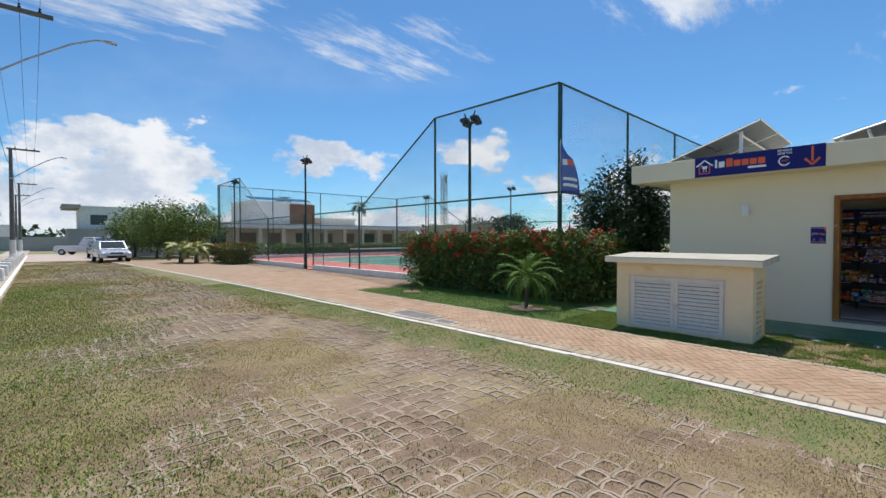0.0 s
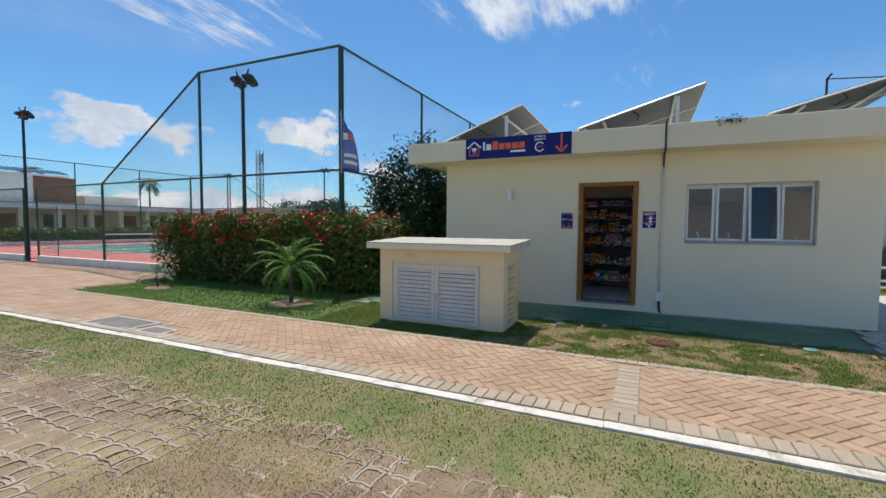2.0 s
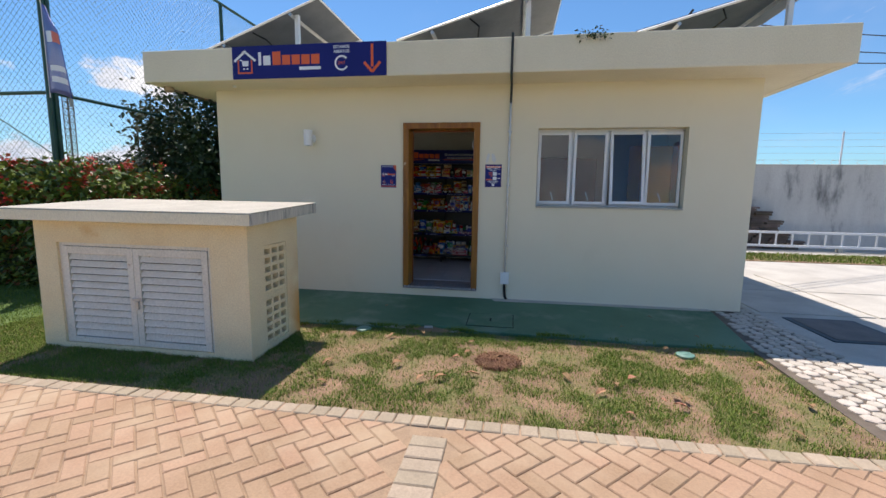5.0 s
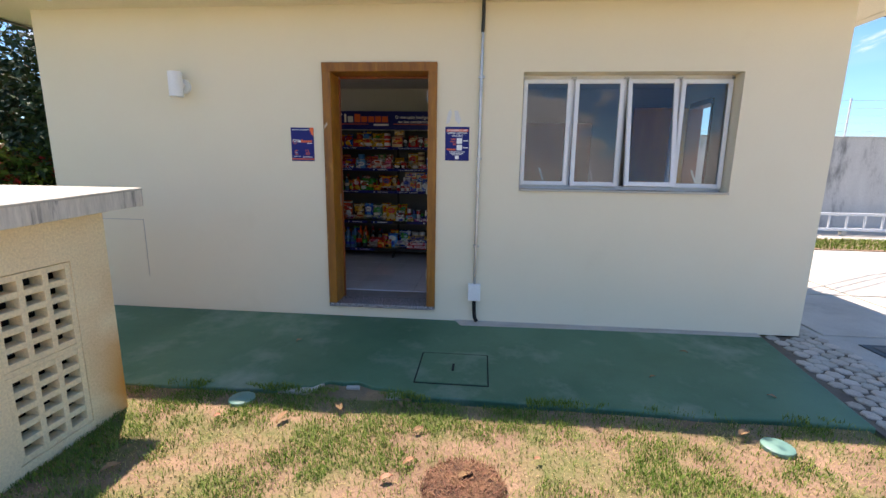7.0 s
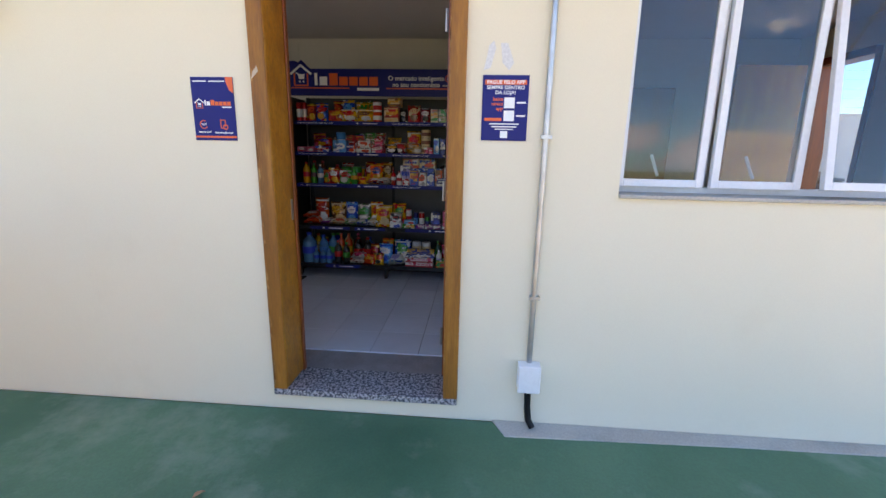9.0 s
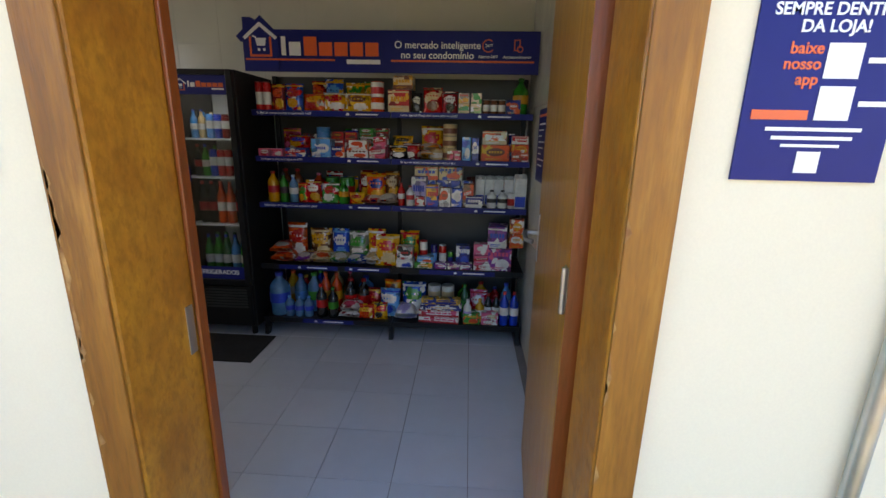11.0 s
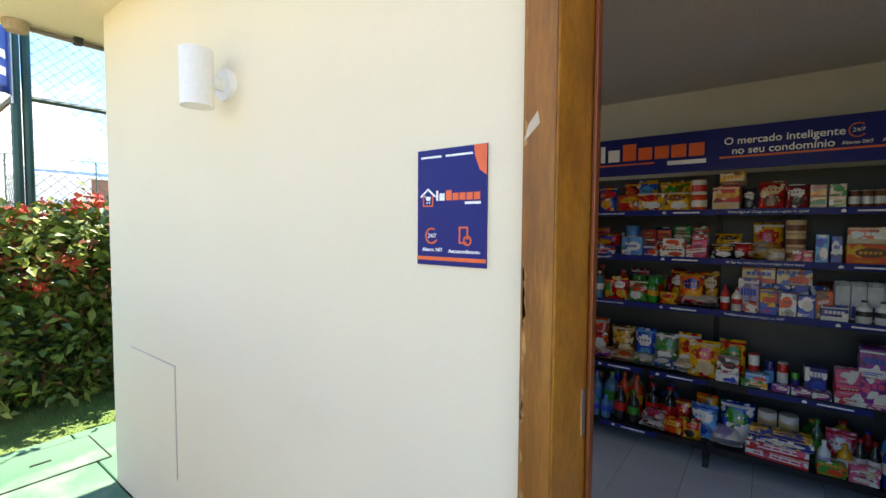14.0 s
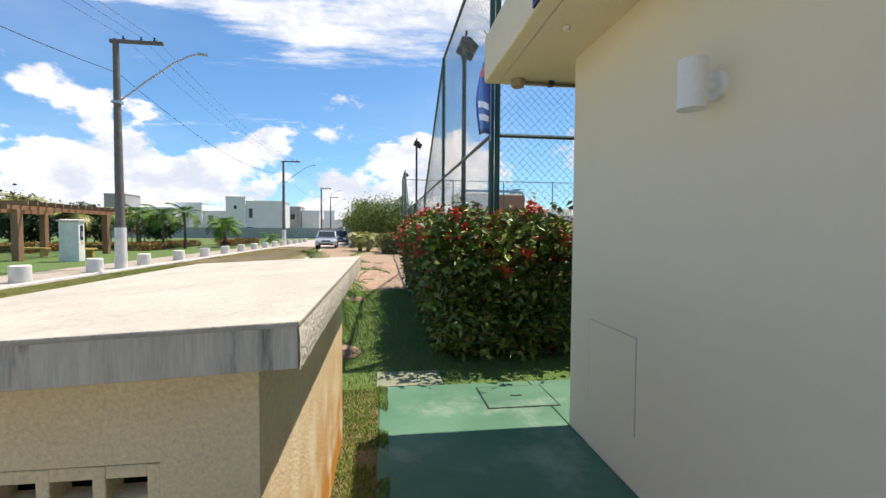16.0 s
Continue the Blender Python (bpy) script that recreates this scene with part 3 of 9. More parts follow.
lawn("lawn_front", 6.785, 8.425, -2.68, 4.40, "patchy lawn with bare soil between walkway and green slab")
lawn("lawn_hedge", 6.785, 14.0, 4.42, 11.2, "green lawn round the flowering hedge", M_LAWNGREEN)
lawn("lawn_far", 5.2, 9.8, 29.5, 46, "lawn under the trees by the court", M_LAWNGREEN)

# green painted apron of the shop
edge = [(8.43, 4.40), (8.425, 2.6), (8.415, 1.55), (8.44, 1.1), (8.45, 0.78), (8.49, 0.66), (8.515, 0.52), (8.60, 0.44), (8.585, 0.34), (8.61, 0.25), (8.56, 0.14), (8.545, 0.02), (8.50, -0.05), (8.47, -0.16), (8.48, -0.5), (8.455, -0.9), (8.465, -1.35), (8.44, -1.8), (8.455, -2.3), (8.43, -2.72)]
sh = Shape().prism([(x, y, -0.2) for x, y in edge] + [(9.824, -2.92, -0.2), (9.824, 4.40, -0.2)], (0, 0, 0.205))
sh.box(9.83, 13.0, 3.47, 4.40, -0.2, 0.005)
structure("apron_slab", sh, M_SLAB, "worn green-painted concrete apron round the shop", "pavement", bevel=0.01)
structure("apron_base", Shape().prism([(8.40, 0.72, -0.15), (8.40, -0.12, -0.15), (8.62, -0.12, -0.15), (8.62, 0.72, -0.15)], (0, 0, 0.13)), M_SOIL, "soil showing under the broken edge of the apron", "soil")
for pts in (((8.455, 0.72), (8.445, 0.55), (8.50, 0.49), (8.575, 0.46), (8.535, 0.54), (8.495, 0.66)), ((8.45, 0.03), (8.455, -0.06), (8.515, -0.05), (8.53, 0.02)), ((8.54, 0.31), (8.545, 0.22), (8.575, 0.23), (8.57, 0.31))):
    c = part("slab_fragment", Shape().prism([(x, y, -0.02) for x, y in pts], (0, 0, 0.019)), M_CONC, None, bevel=0.004)
    tagged(c, "pale broken piece of concrete from the apron edge", "rubble")
structure("mortar_strip", Shape().prism([(9.70, -0.36, 0.0), (9.735, -1.5, 0.0), (9.75, -2.9, 0.0), (9.828, -2.91, 0.0), (9.828, -0.30, 0.0)], (0, 0, 0.0115)), M_CONC, "grey strip of mended mortar at the foot of the wall", "mortar", bevel=0.003)
# straw-covered stump of a felled plant
stump = thing("plant_stump", "round dry fibrous stump of a felled palm in the lawn", "stump", (7.74, -0.47, -0.012))
part("root_disc", Shape().lathe([(0.185, -0.02), (0.175, 0.014), (0.145, 0.030), (0.08, 0.036), (0.0, 0.034)], 22), mat("dry_fibre", (0.25, 0.12, 0.06), (0.10, 0.05, 0.03), 0.97, 12, 90, 1.0, dist=0.02, grain=0.3), stump, smooth=50)
a_ = np.random.uniform(0, 2 * np.pi, 2600)
r_ = 0.19 * np.sqrt(np.random.uniform(0, 1, 2600))
fib = new("fibre", blades("fibre", np.stack([r_ * np.cos(a_), r_ * np.sin(a_)], 1), 0.026 - 0.5 * r_ ** 2, 0.026, 0.005, mat("brown_fibre", (0.30, 0.16, 0.08), (0.17, 0.08, 0.045), 0.95, 9, 60, 0, island=0.3), 1.6))
fib.parent = stump
fib["kind"] = "stuff"
structure("apron_patch", Shape().box(8.40, 9.02, 4.404, 4.82, -0.1, 0.008), mat("mossy_concrete", (0.25, 0.265, 0.17), (0.19, 0.20, 0.125), 0.9, 2, 80, 0.4), "bare concrete inspection cover beside the green apron", "cover", bevel=0.006)
for nm, x0, x1, y0, y1 in (("inspection_cover", 8.64, 9.10, -0.59, -0.11), ("inspection_cover", 9.30, 9.90, 3.80, 4.27)):
    c = thing(nm, "green-painted inspection cover set into the apron slab", "cover", ((x0 + x1) / 2, (y0 + y1) / 2, 0.005))
    hx, hy = (x1 - x0) / 2, (y1 - y0) / 2
    part("lid", Shape().box(-hx + 0.008, hx - 0.008, -hy + 0.008, hy - 0.008, 0, 0.006), M_SLAB, c, bevel=0.002)
    s = Shape().box(-hx - 0.004, -hx + 0.004, -hy, hy, 0, 0.003).box(hx - 0.004, hx + 0.004, -hy, hy, 0, 0.003)
    s.box(-hx, hx, -hy - 0.004, -hy + 0.004, 0, 0.0034).box(-hx, hx, hy - 0.004, hy + 0.004, 0, 0.0034)
    part("joint", s, M_DARK, c)
    part("handle", Shape().box(-0.05, 0.05, -0.008, 0.008, 0.0065, 0.011), M_DARK, c)
for x0, x1, y0, y1 in ((5.16, 5.68, 6.1, 7.2), (5.20, 5.50, 5.45, 5.95)):
    c = thing("walkway_cover", "grey concrete service cover in the walkway", "cover", ((x0 + x1) / 2, (y0 + y1) / 2, 0.0))
    hx, hy = (x1 - x0) / 2, (y1 - y0) / 2
    part("frame", Shape().box(-hx, hx, -hy, -hy + 0.04, -0.02, 0.012).box(-hx, hx, hy - 0.04, hy, -0.02, 0.012).box(-hx, -hx + 0.04, -hy + 0.04, hy - 0.04, -0.02, 0.012).box(hx - 0.04, hx, -hy + 0.04, hy - 0.04, -0.02, 0.012), M_CONC, c, bevel=0.004)
    part("lid", Shape().box(-hx + 0.045, hx - 0.045, -hy + 0.045, hy - 0.045, -0.02, 0.009), M_POLE, c, bevel=0.004)

# drive beside the shop
structure("driveway", Shape().box(6.79, 14.3, -14, -3.42, -0.2, -0.012).box(14.3, 24.0, -14, -3.42, -0.2, -0.014), M_CONC, "pale concrete driveway beside the shop", "driveway")
for x0, x1, y0, y1 in ((9.9, 11.2, -4.72, -3.50), (11.24, 12.6, -4.72, -3.50), (9.9, 11.2, -6.0, -4.76), (11.24, 12.6, -6.0, -4.76)):
    part("paving_slab", Shape().box(x0, x1, y0, y1, -0.02, 0.002), M_CONC, bpy.data.objects["driveway"], bevel=0.006)
structure("cobble_bed", Shape().prism([(6.79, -2.69, -0.2), (6.79, -3.416, -0.2), (9.83, -3.416, -0.2), (9.83, -2.93, -0.2), (8.43, -2.73, -0.2)], (0, 0, 0.186)).box(9.84, 14.3, -3.416, -3.25, -0.2, -0.012), M_JOINT, "bed of the pale cobble strip", "pavement")
structure("verge", Shape().box(14.35, 15.7, -14, -3.45, -0.2, 0.0), M_LAWNSOIL, "grass verge before the boundary wall", "lawn")

# ---- boundary wall with electric fence ----
sh = Shape().box(17.2, 17.4, -30, 2.5, -0.2, 2.15).box(17.17, 17.43, -30, 2.5, 2.15, 2.19)
structure("wall_boundary", sh, M_GREYWALL, "tall weathered grey boundary wall with black damp stains", "wall", bevel=0.01)
fence = thing("electric_fence", "electric security fence on top of the boundary wall", "fence", (17.3, 0, 2.19))
for k in range(9):
    part("post", Shape().tube((0, 1 - 3.3 * k, 0), (0, 1 - 3.3 * k, 0.85), 0.02, 0.02, 6), M_ALU, fence)
for j in range(5):
    part("wire", Shape().tube((-0.02, 2.0, 0.12 + 0.17 * j), (-0.02, -26, 0.12 + 0.17 * j), 0.003, 0.003, 4), M_STEEL, fence)
s = Shape()
for k in range(40):
    y = 2 - 0.6 * k
    for a in range(8):
        p, q = 2 * math.pi * a / 8, 2 * math.pi * (a + 1) / 8
        s.tube((0, y + 0.12 * math.cos(p), 0.06 + 0.06 * math.sin(p)), (0, y + 0.12 * math.cos(q), 0.06 + 0.06 * math.sin(q)), 0.004, 0.004, 3)
tagged(part("barbed_coil", s, M_STEEL, fence), kind="stuff")
pile = tagged(new("tile_pile"), "stack of old dark roof tiles against the boundary wall", "tile stack")
pile.location = (16.9, -6.75, -0.014)
tile_me = Shape().add([(-0.12, -0.2, 0), (0.12, -0.2, 0), (0.12, 0.2, 0), (-0.12, 0.2, 0), (-0.1, -0.2, 0.05), (0.1, -0.2, 0.05), (0.1, 0.2, 0.05), (-0.1, 0.2, 0.05)], [(3, 2, 1, 0), (4, 5, 6, 7), (0, 1, 5, 4), (1, 2, 6, 5), (2, 3, 7, 6), (3, 0, 4, 7)]).mesh("tile", mat("old_roof_tile", (0.17, 0.13, 0.105), (0.09, 0.075, 0.065), 0.95, 3, 40, 0.5, vary=0.3))
for r in range(19):
    for k in range(int((19 - r * 0.75) / 3.3) + 1):
        o = new("tile", tile_me)
        o.parent = pile
        o.matrix_basis = pose(random.uniform(-0.03, 0.05), 1.15 - 0.42 * k - 0.035 * r + random.uniform(-0.03, 0.03), r * 0.058, 0, 0, random.uniform(-6, 6))
ladder = thing("ladder", "white metal ladder lying on its side along the verge", "ladder", (16.4, 0, -0.0))
for z in (0.12, 0.46):
    part("rail", Shape().box(-0.03, 0.03, -13, -4.6, z - 0.03, z + 0.03), M_ALU, ladder, bevel=0.005)
for k in range(22):
    part("rung", Shape().tube((0, -4.9 - 0.37 * k, 0.12), (0, -4.9 - 0.37 * k, 0.46), 0.022, 0.022, 8), M_ALU, ladder)
for k in range(3):
    part("support", Shape().box(-0.05, 0.05, -5 - 3.6 * k, -4.9 - 3.6 * k, 0.0, 0.09), M_CONC, ladder)

# ---- shop building ----
X0, X1, Y0, Y1, ZS = 9.83, 14.3, -3.25, 3.46, 2.665
DY0, DY1, DZ0, DZ1 = -0.115, 0.862, 0.13, 2.22   # door hole
WY0, WY1, WZ0, WZ1 = -2.52, -0.82, 1.20, 2.145   # window hole
T = 0.20
sh = Shape()
sh.box(X0, X0 + T, Y0, WY0, 0, ZS).box(X0, X0 + T, WY0, WY1, 0, WZ0).box(X0, X0 + T, WY0, WY1, WZ1, ZS)
sh.box(X0, X0 + T, WY1, DY0, 0, ZS).box(X0, X0 + T, DY0, DY1, DZ1, ZS).box(X0, X0 + T, DY0, DY1, 0, DZ0 - 0.035).box(X0, X0 + T, DY1, Y1, 0, ZS)
structure("wall_front", sh, M_WALL, "cream-painted rendered front wall of the shop", "wall")
sh = Shape().box(X0 + T, 10.4, Y1 - 0.15, Y1, 0, ZS).box(11.5, X1, Y1 - 0.15, Y1, 0, ZS).box(10.4, 11.5, Y1 - 0.15, Y1, 0, 1.95).box(10.4, 11.5, Y1 - 0.15, Y1, 2.38, ZS)
structure("wall_side_court", sh, M_WALL, "cream side wall of the shop with a high window opening", "wall")
sh = Shape().box(X0 + T, 11.46, Y0, Y0 + 0.15, 0, ZS).box(12.1, X1, Y0, Y0 + 0.15, 0, ZS).box(11.46, 12.1, Y0, Y0 + 0.15, 2.2, ZS)
structure("wall_side_drive", sh, M_WALL, "cream side wall of the shop with a doorway", "wall")
structure("wall_back", Shape().box(X1 - 0.15, X1, Y0 + 0.15, Y1 - 0.15, 0, ZS), M_WALL, "cream rear wall of the shop", "wall")
RY = -0.21
structure("wall_partition", Shape().box(X0 + T, 12.36, RY - 0.12, RY, 0.0, ZS), M_CEIL, "partition between the shop and the next room", "wall")
structure("wall_shop_back", Shape().box(12.362, 12.5, Y0 + 0.15, Y1 - 0.15, 0.0, ZS), M_CEIL, "rear wall of the shop room", "wall")
structure("ceiling", Shape().box(X0 + T, 12.36, Y0 + 0.15, Y1 - 0.15, 2.43, 2.5), M_CEIL, "flat white painted ceiling", "ceiling")
structure("floor_bed", Shape().box(X0 + T, 12.36, Y0 + 0.15, Y1 - 0.15, 0.0, 0.112), M_GROUT, "dark joints between the floor tiles", "floor")

# roof slab with deep fascia
FX, FY0, FY1, FZ1 = 9.30, -3.80, 4.06, 3.035
sh = Shape().box(FX + 0.12, X1 + 0.5, FY0 + 0.12, FY1 - 0.12, ZS, 2.80)
structure("roof_slab", sh, M_FASCIA, "flat concrete roof slab overhanging the shop", "roof")
sh = Shape().box(FX, FX + 0.117, FY0, FY1, ZS - 0.004, FZ1).box(X1 + 0.503, X1 + 0.62, FY0, FY1, ZS - 0.004, FZ1)
sh.box(FX + 0.12, X1 + 0.5, FY0, FY0 + 0.117, ZS - 0.004, FZ1 - 0.002).box(FX + 0.12, X1 + 0.5, FY1 - 0.117, FY1, ZS - 0.004, FZ1 - 0.002)
structure("roof_fascia", sh, M_FASCIA, "cream concrete roof fascia with dark mould streaks", "fascia", bevel=0.012)
pot = thing("roof_downlight", "small round fitting under the roof corner", "light fitting", (9.55, 3.93, ZS - 0.03))
part("cup", Shape().lathe([(0.05, -0.03), (0.06, 0.0), (0.06, 0.027)], 14), mat("tan_plastic", (0.42, 0.33, 0.22)), pot, smooth=40)
dot = thing("soffit_fitting", "small round white fitting under the eaves", "light fitting", (9.56, 3.0, ZS - 0.012))
part("cup", Shape().lathe([(0.018, -0.012), (0.022, 0.0), (0.022, 0.01)], 12), M_CLEANWHITE, dot, smooth=40)

bar = thing("eave_cable", "dark cable run clipped under the roof edge", "cable", (9.58, 3.93, ZS - 0.022))
part("cable", Shape().path([(0, 0, 0), (0.9, 0.01, -0.003), (2.4, 0, 0.0), (4.4, 0.01, 0.0)], 0.013, 8), M_POLE, bar, smooth=50)
for u in (0.25, 0.75, 1.6, 3.0):
    part("clip", Shape().box(u - 0.02, u + 0.02, -0.025, 0.03, -0.018, 0.0215), M_DKPOLE, bar)

# door frame, sill and leaf
frame_thing = thing("door_frame", "worn varnished wooden door frame of the shop entrance", "door frame", (0, 0, 0), kind="structure")
for nm, y0, y1 in (("jamb", DY1 - 0.075, DY1), ("jamb", DY0, DY0 + 0.075)):
    part(nm, Shape().box(X0 - 0.018, X0 + T + (0.01 if y0 > 0.3 else -0.045), y0, y1, DZ0, DZ1 - 0.075), M_WOOD, frame_thing, bevel=0.006)
    part("architrave", Shape().box(X0 - 0.0255, X0 - 0.0185, y0 + 0.002, y1 - 0.002, DZ0, DZ1 - 0.073), M_WEATHERED, frame_thing, "sun-worn brown frame face", bevel=0.002)
part("architrave", Shape().box(X0 - 0.0255, X0 - 0.0185, DY0, DY1, DZ1 - 0.0725, DZ1), M_WEATHERED, frame_thing, bevel=0.002)
part("head", Shape().box(X0 - 0.018, X0 + T + 0.01, DY0, DY1, DZ1 - 0.072, DZ1), M_WOOD, frame_thing, bevel=0.006)
part("rebate", Shape().box(X0 + T - 0.0448, X0 + T + 0.01, DY0, DY0 + 0.052, DZ0, DZ1 - 0.075), M_WOODRED, frame_thing, "dark recessed door rebate")
part("stop", Shape().box(X0 + T - 0.018, X0 + T + 0.012, DY1 - 0.088, DY1 - 0.0775, DZ0, DZ1 - 0.095), M_WOODRED, frame_thing, "red-brown door stop", bevel=0.003)
part("stop", Shape().box(X0 + T - 0.022, X0 + T + 0.012, DY0 + 0.0775, DY1 - 0.089, DZ1 - 0.092, DZ1 - 0.0745), M_WOODRED, frame_thing, bevel=0.003)
part("strike_plate", Shape().box(X0 + 0.156, X0 + 0.178, DY1 - 0.0775, DY1 - 0.0745, 1.01, 1.12), M_STEEL, frame_thing)
part("tape_scrap", Shape().prism([(X0 - 0.0255, DY1 - 0.005, 1.68), (X0 - 0.0255, DY1 - 0.04, 1.715), (X0 - 0.0255, DY1 - 0.035, 1.74), (X0 - 0.0255, DY1 - 0.015, 1.715)], (-0.001, 0, 0)), mat("tape", (0.62, 0.48, 0.34), None, 0.25), frame_thing, "torn scrap of clear tape")
structure("door_sill", Shape().box(X0 - 0.03, X0 + T + 0.02, DY0 + 0.002, DY1 - 0.002, DZ0 - 0.033, DZ0), M_GRANITE, "speckled grey granite door sill", "sill", bevel=0.004)

leaf = thing("door_leaf", "open varnished wooden shop door with a steel lever handle", "door", pose(X0 + T - 0.002, DY0 + 0.097, DZ0, 0, 0, -4.6))
part("panel", Shape().box(0.0, 0.81, -0.0375, -0.0, 0.012, 2.06), M_LEAF_DOOR, leaf, bevel=0.003)
part("edge_strip", Shape().box(0.811, 0.818, -0.036, -0.001, 0.014, 2.055), M_WOODRED, leaf, "red-brown edge strip")
part("edge_strip", Shape().box(-0.008, -0.0005, -0.036, -0.001, 0.014, 2.055), M_WOODRED, leaf)
part("lock_plate", Shape().box(0.735, 0.765, 0.0005, 0.005, 0.90, 1.08), M_STEEL, leaf, "steel lock plate", bevel=0.002)
lever = Shape().tube((0.75, 0.005, 1.01), (0.75, 0.05, 1.01), 0.010, 0.010, 10).path([(0.75, 0.05, 1.01), (0.70, 0.055, 1.012), (0.65, 0.052, 1.003), (0.635, 0.03, 1.0)], 0.009, 8)
part("handle", lever, M_STEEL, leaf, "brushed steel lever handle", smooth=50)
for z in (0.25, 1.05, 1.85):
    h = Shape().tube((-0.008, 0.008, z - 0.05), (-0.008, 0.008, z + 0.05), 0.007, 0.007, 8)
    h.box(-0.008, 0.03, 0.0005, 0.003, z - 0.045, z + 0.045)
    part("hinge", h, M_STEEL, leaf, "steel butt hinge", smooth=40)

# chipped, worn arrises of the frame
for k in range(30):
    y = DY1 - random.choice((0.005, 0.007))
    z = DZ0 + 0.02 + random.random() ** 1.5 * 1.9
    h, w_ = random.uniform(0.015, 0.11), random.uniform(0.004, 0.012)
    sg = -1 if y > 0.3 else 1
    xa = X0 - 0.0258
    part("chip", Shape().prism([(xa, y, z), (xa, y + sg * w_, z + h * 0.3), (xa, y + sg * w_ * 0.5, z + h * 0.8), (xa, y, z + h)], (0.0006, 0, 0)), M_CHIP, frame_thing)
for k in range(14):
    z = DZ0 + 0.05 + random.random() * 1.9
    h, w_ = random.uniform(0.02, 0.10), random.uniform(0.004, 0.01)
    part("chip", Shape().prism([(X0 - 0.0258, DY0 + 0.073, z), (X0 - 0.0258, DY0 + 0.073 - w_, z + h * 0.4), (X0 - 0.0258, DY0 + 0.073, z + h)], (0.0006, 0, 0)), M_CHIP, frame_thing)

# window
win = thing("window_front", "white aluminium window with four top-hung panes, one ajar", "window", (X0, 0, 0), kind="structure")
xf = 0.148
fr = Shape().box(xf, xf + 0.05, WY0, WY1, WZ0, WZ0 + 0.035).box(xf, xf + 0.05, WY0, WY1, WZ1 - 0.035, WZ1)
pw = (WY1 - WY0) / 4
for k in range(5):
    y = WY1 - pw * k
    fr.box(xf + 0.002, xf + 0.048, max(WY0, y - 0.016), min(WY1, y + 0.016), WZ0 + 0.036, WZ1 - 0.036)
part("window_frame", fr, M_ALU, win, bevel=0.003)
for k in range(4):
    y1, y0 = WY1 - pw * k - 0.014, WY1 - pw * (k + 1) + 0.014
    hgt = WZ1 - WZ0 - 0.07
    sash = new("sash")
    sash.parent = win
    sash.matrix_basis = pose(xf - 0.012, 0, WZ1 - 0.036, 0, (1.2, 2.0, 8.5, 1.0)[k], 0)
    s = Shape().box(-0.018, 0.012, y0, y0 + 0.034, -hgt, 0).box(-0.018, 0.012, y1 - 0.034, y1, -hgt, 0)
    s.box(-0.018, 0.012, y0 + 0.034, y1 - 0.034, -0.034, 0).box(-0.018, 0.012, y0 + 0.034, y1 - 0.034, -hgt, -hgt + 0.036)
    part("sash_frame", s, M_ALU, sash, bevel=0.003)
    p = part("pane", Shape().box(-0.006, -0.001, y0 + 0.030, y1 - 0.030, -hgt + 0.030, -0.030), M_TINTED, sash)
    p.visible_shadow = False
    if k != 2:
        yc = (y0 + y1) / 2
        part("latch", Shape().path([(0.016, yc, -hgt + 0.05), (0.03, yc + 0.01, -hgt + 0.09), (0.04, yc + 0.03, -hgt + 0.15)], 0.007, 6), M_CLEANWHITE, sash, smooth=50)
part("window_sill", Shape().box(-0.02, xf, WY0 + 0.002, WY1 - 0.002, WZ0 - 0.012, WZ0 + 0.006), M_CONC, win, bevel=0.004)
s = Shape()
for k in range(1, 5):
    s.box(xf - 0.02, xf - 0.004, WY1 - pw * k - 0.02, WY1 - pw * k + 0.02, WZ1 - 0.03, WZ1 - 0.018)
part("bracket", s, M_STEEL, win)
structure("door_side_leaf", Shape().box(12.045, 12.08, -3.085, -2.42, 0.13, 2.15), M_LEAF_DOOR, "open wooden side door of the next room", "door", bevel=0.003)
structure("wardrobe_panel", Shape().box(12.0, 12.35, -1.9, -0.6, 0.115, 1.95), M_WOODRED, "reddish wooden cupboard in the next room", "cupboard", bevel=0.01)
structure("side_door_frame", Shape().box(11.46, 11.51, Y0 - 0.01, Y0 + 0.16, 0.0, 2.14).box(12.04, 12.1, Y0 - 0.01, Y0 + 0.16, 0.0, 2.14).box(11.511, 12.039, Y0 - 0.01, Y0 + 0.16, 2.14, 2.2), M_WOODRED, "wooden frame of the side doorway", "door frame", bevel=0.004)


# ---- utility box ----
BX0, BX1, BY0, BY1 = 7.39, 8.185, 1.488, 3.465
ubox = thing("utility_box", "peach rendered utility box with white louvred doors on the lawn", "utility box", (0, 0, 0))
zt = 1.10
pier = Shape().box(BX0, BX0 + 0.1, BY0, 1.82, -0.05, zt)
pier2 = Shape().box(BX0, BX0 + 0.1, 3.25, BY1, -0.05, zt)
lintel = Shape().box(BX0, BX0 + 0.1, 1.82, 3.25, 0.905, zt)
threshold = Shape().box(BX0, BX0 + 0.1, 1.82, 3.25, -0.05, 0.03)
rear = Shape().box(BX1 - 0.1, BX1, BY0, BY1, -0.05, zt + 0.05)
far_end = Shape().box(BX0 + 0.1, BX1 - 0.1, BY1 - 0.1, BY1, -0.05, zt + 0.02)
ends = [Shape().box(BX0 + 0.1, 7.60, BY0, BY0 + 0.1, -0.05, zt + 0.01), Shape().box(7.97, BX1 - 0.1, BY0, BY0 + 0.1, -0.05, zt + 0.03), Shape().box(7.60, 7.97, BY0, BY0 + 0.1, -0.05, 0.043), Shape().box(7.60, 7.97, BY0, BY0 + 0.1, 0.905, zt + 0.03)]
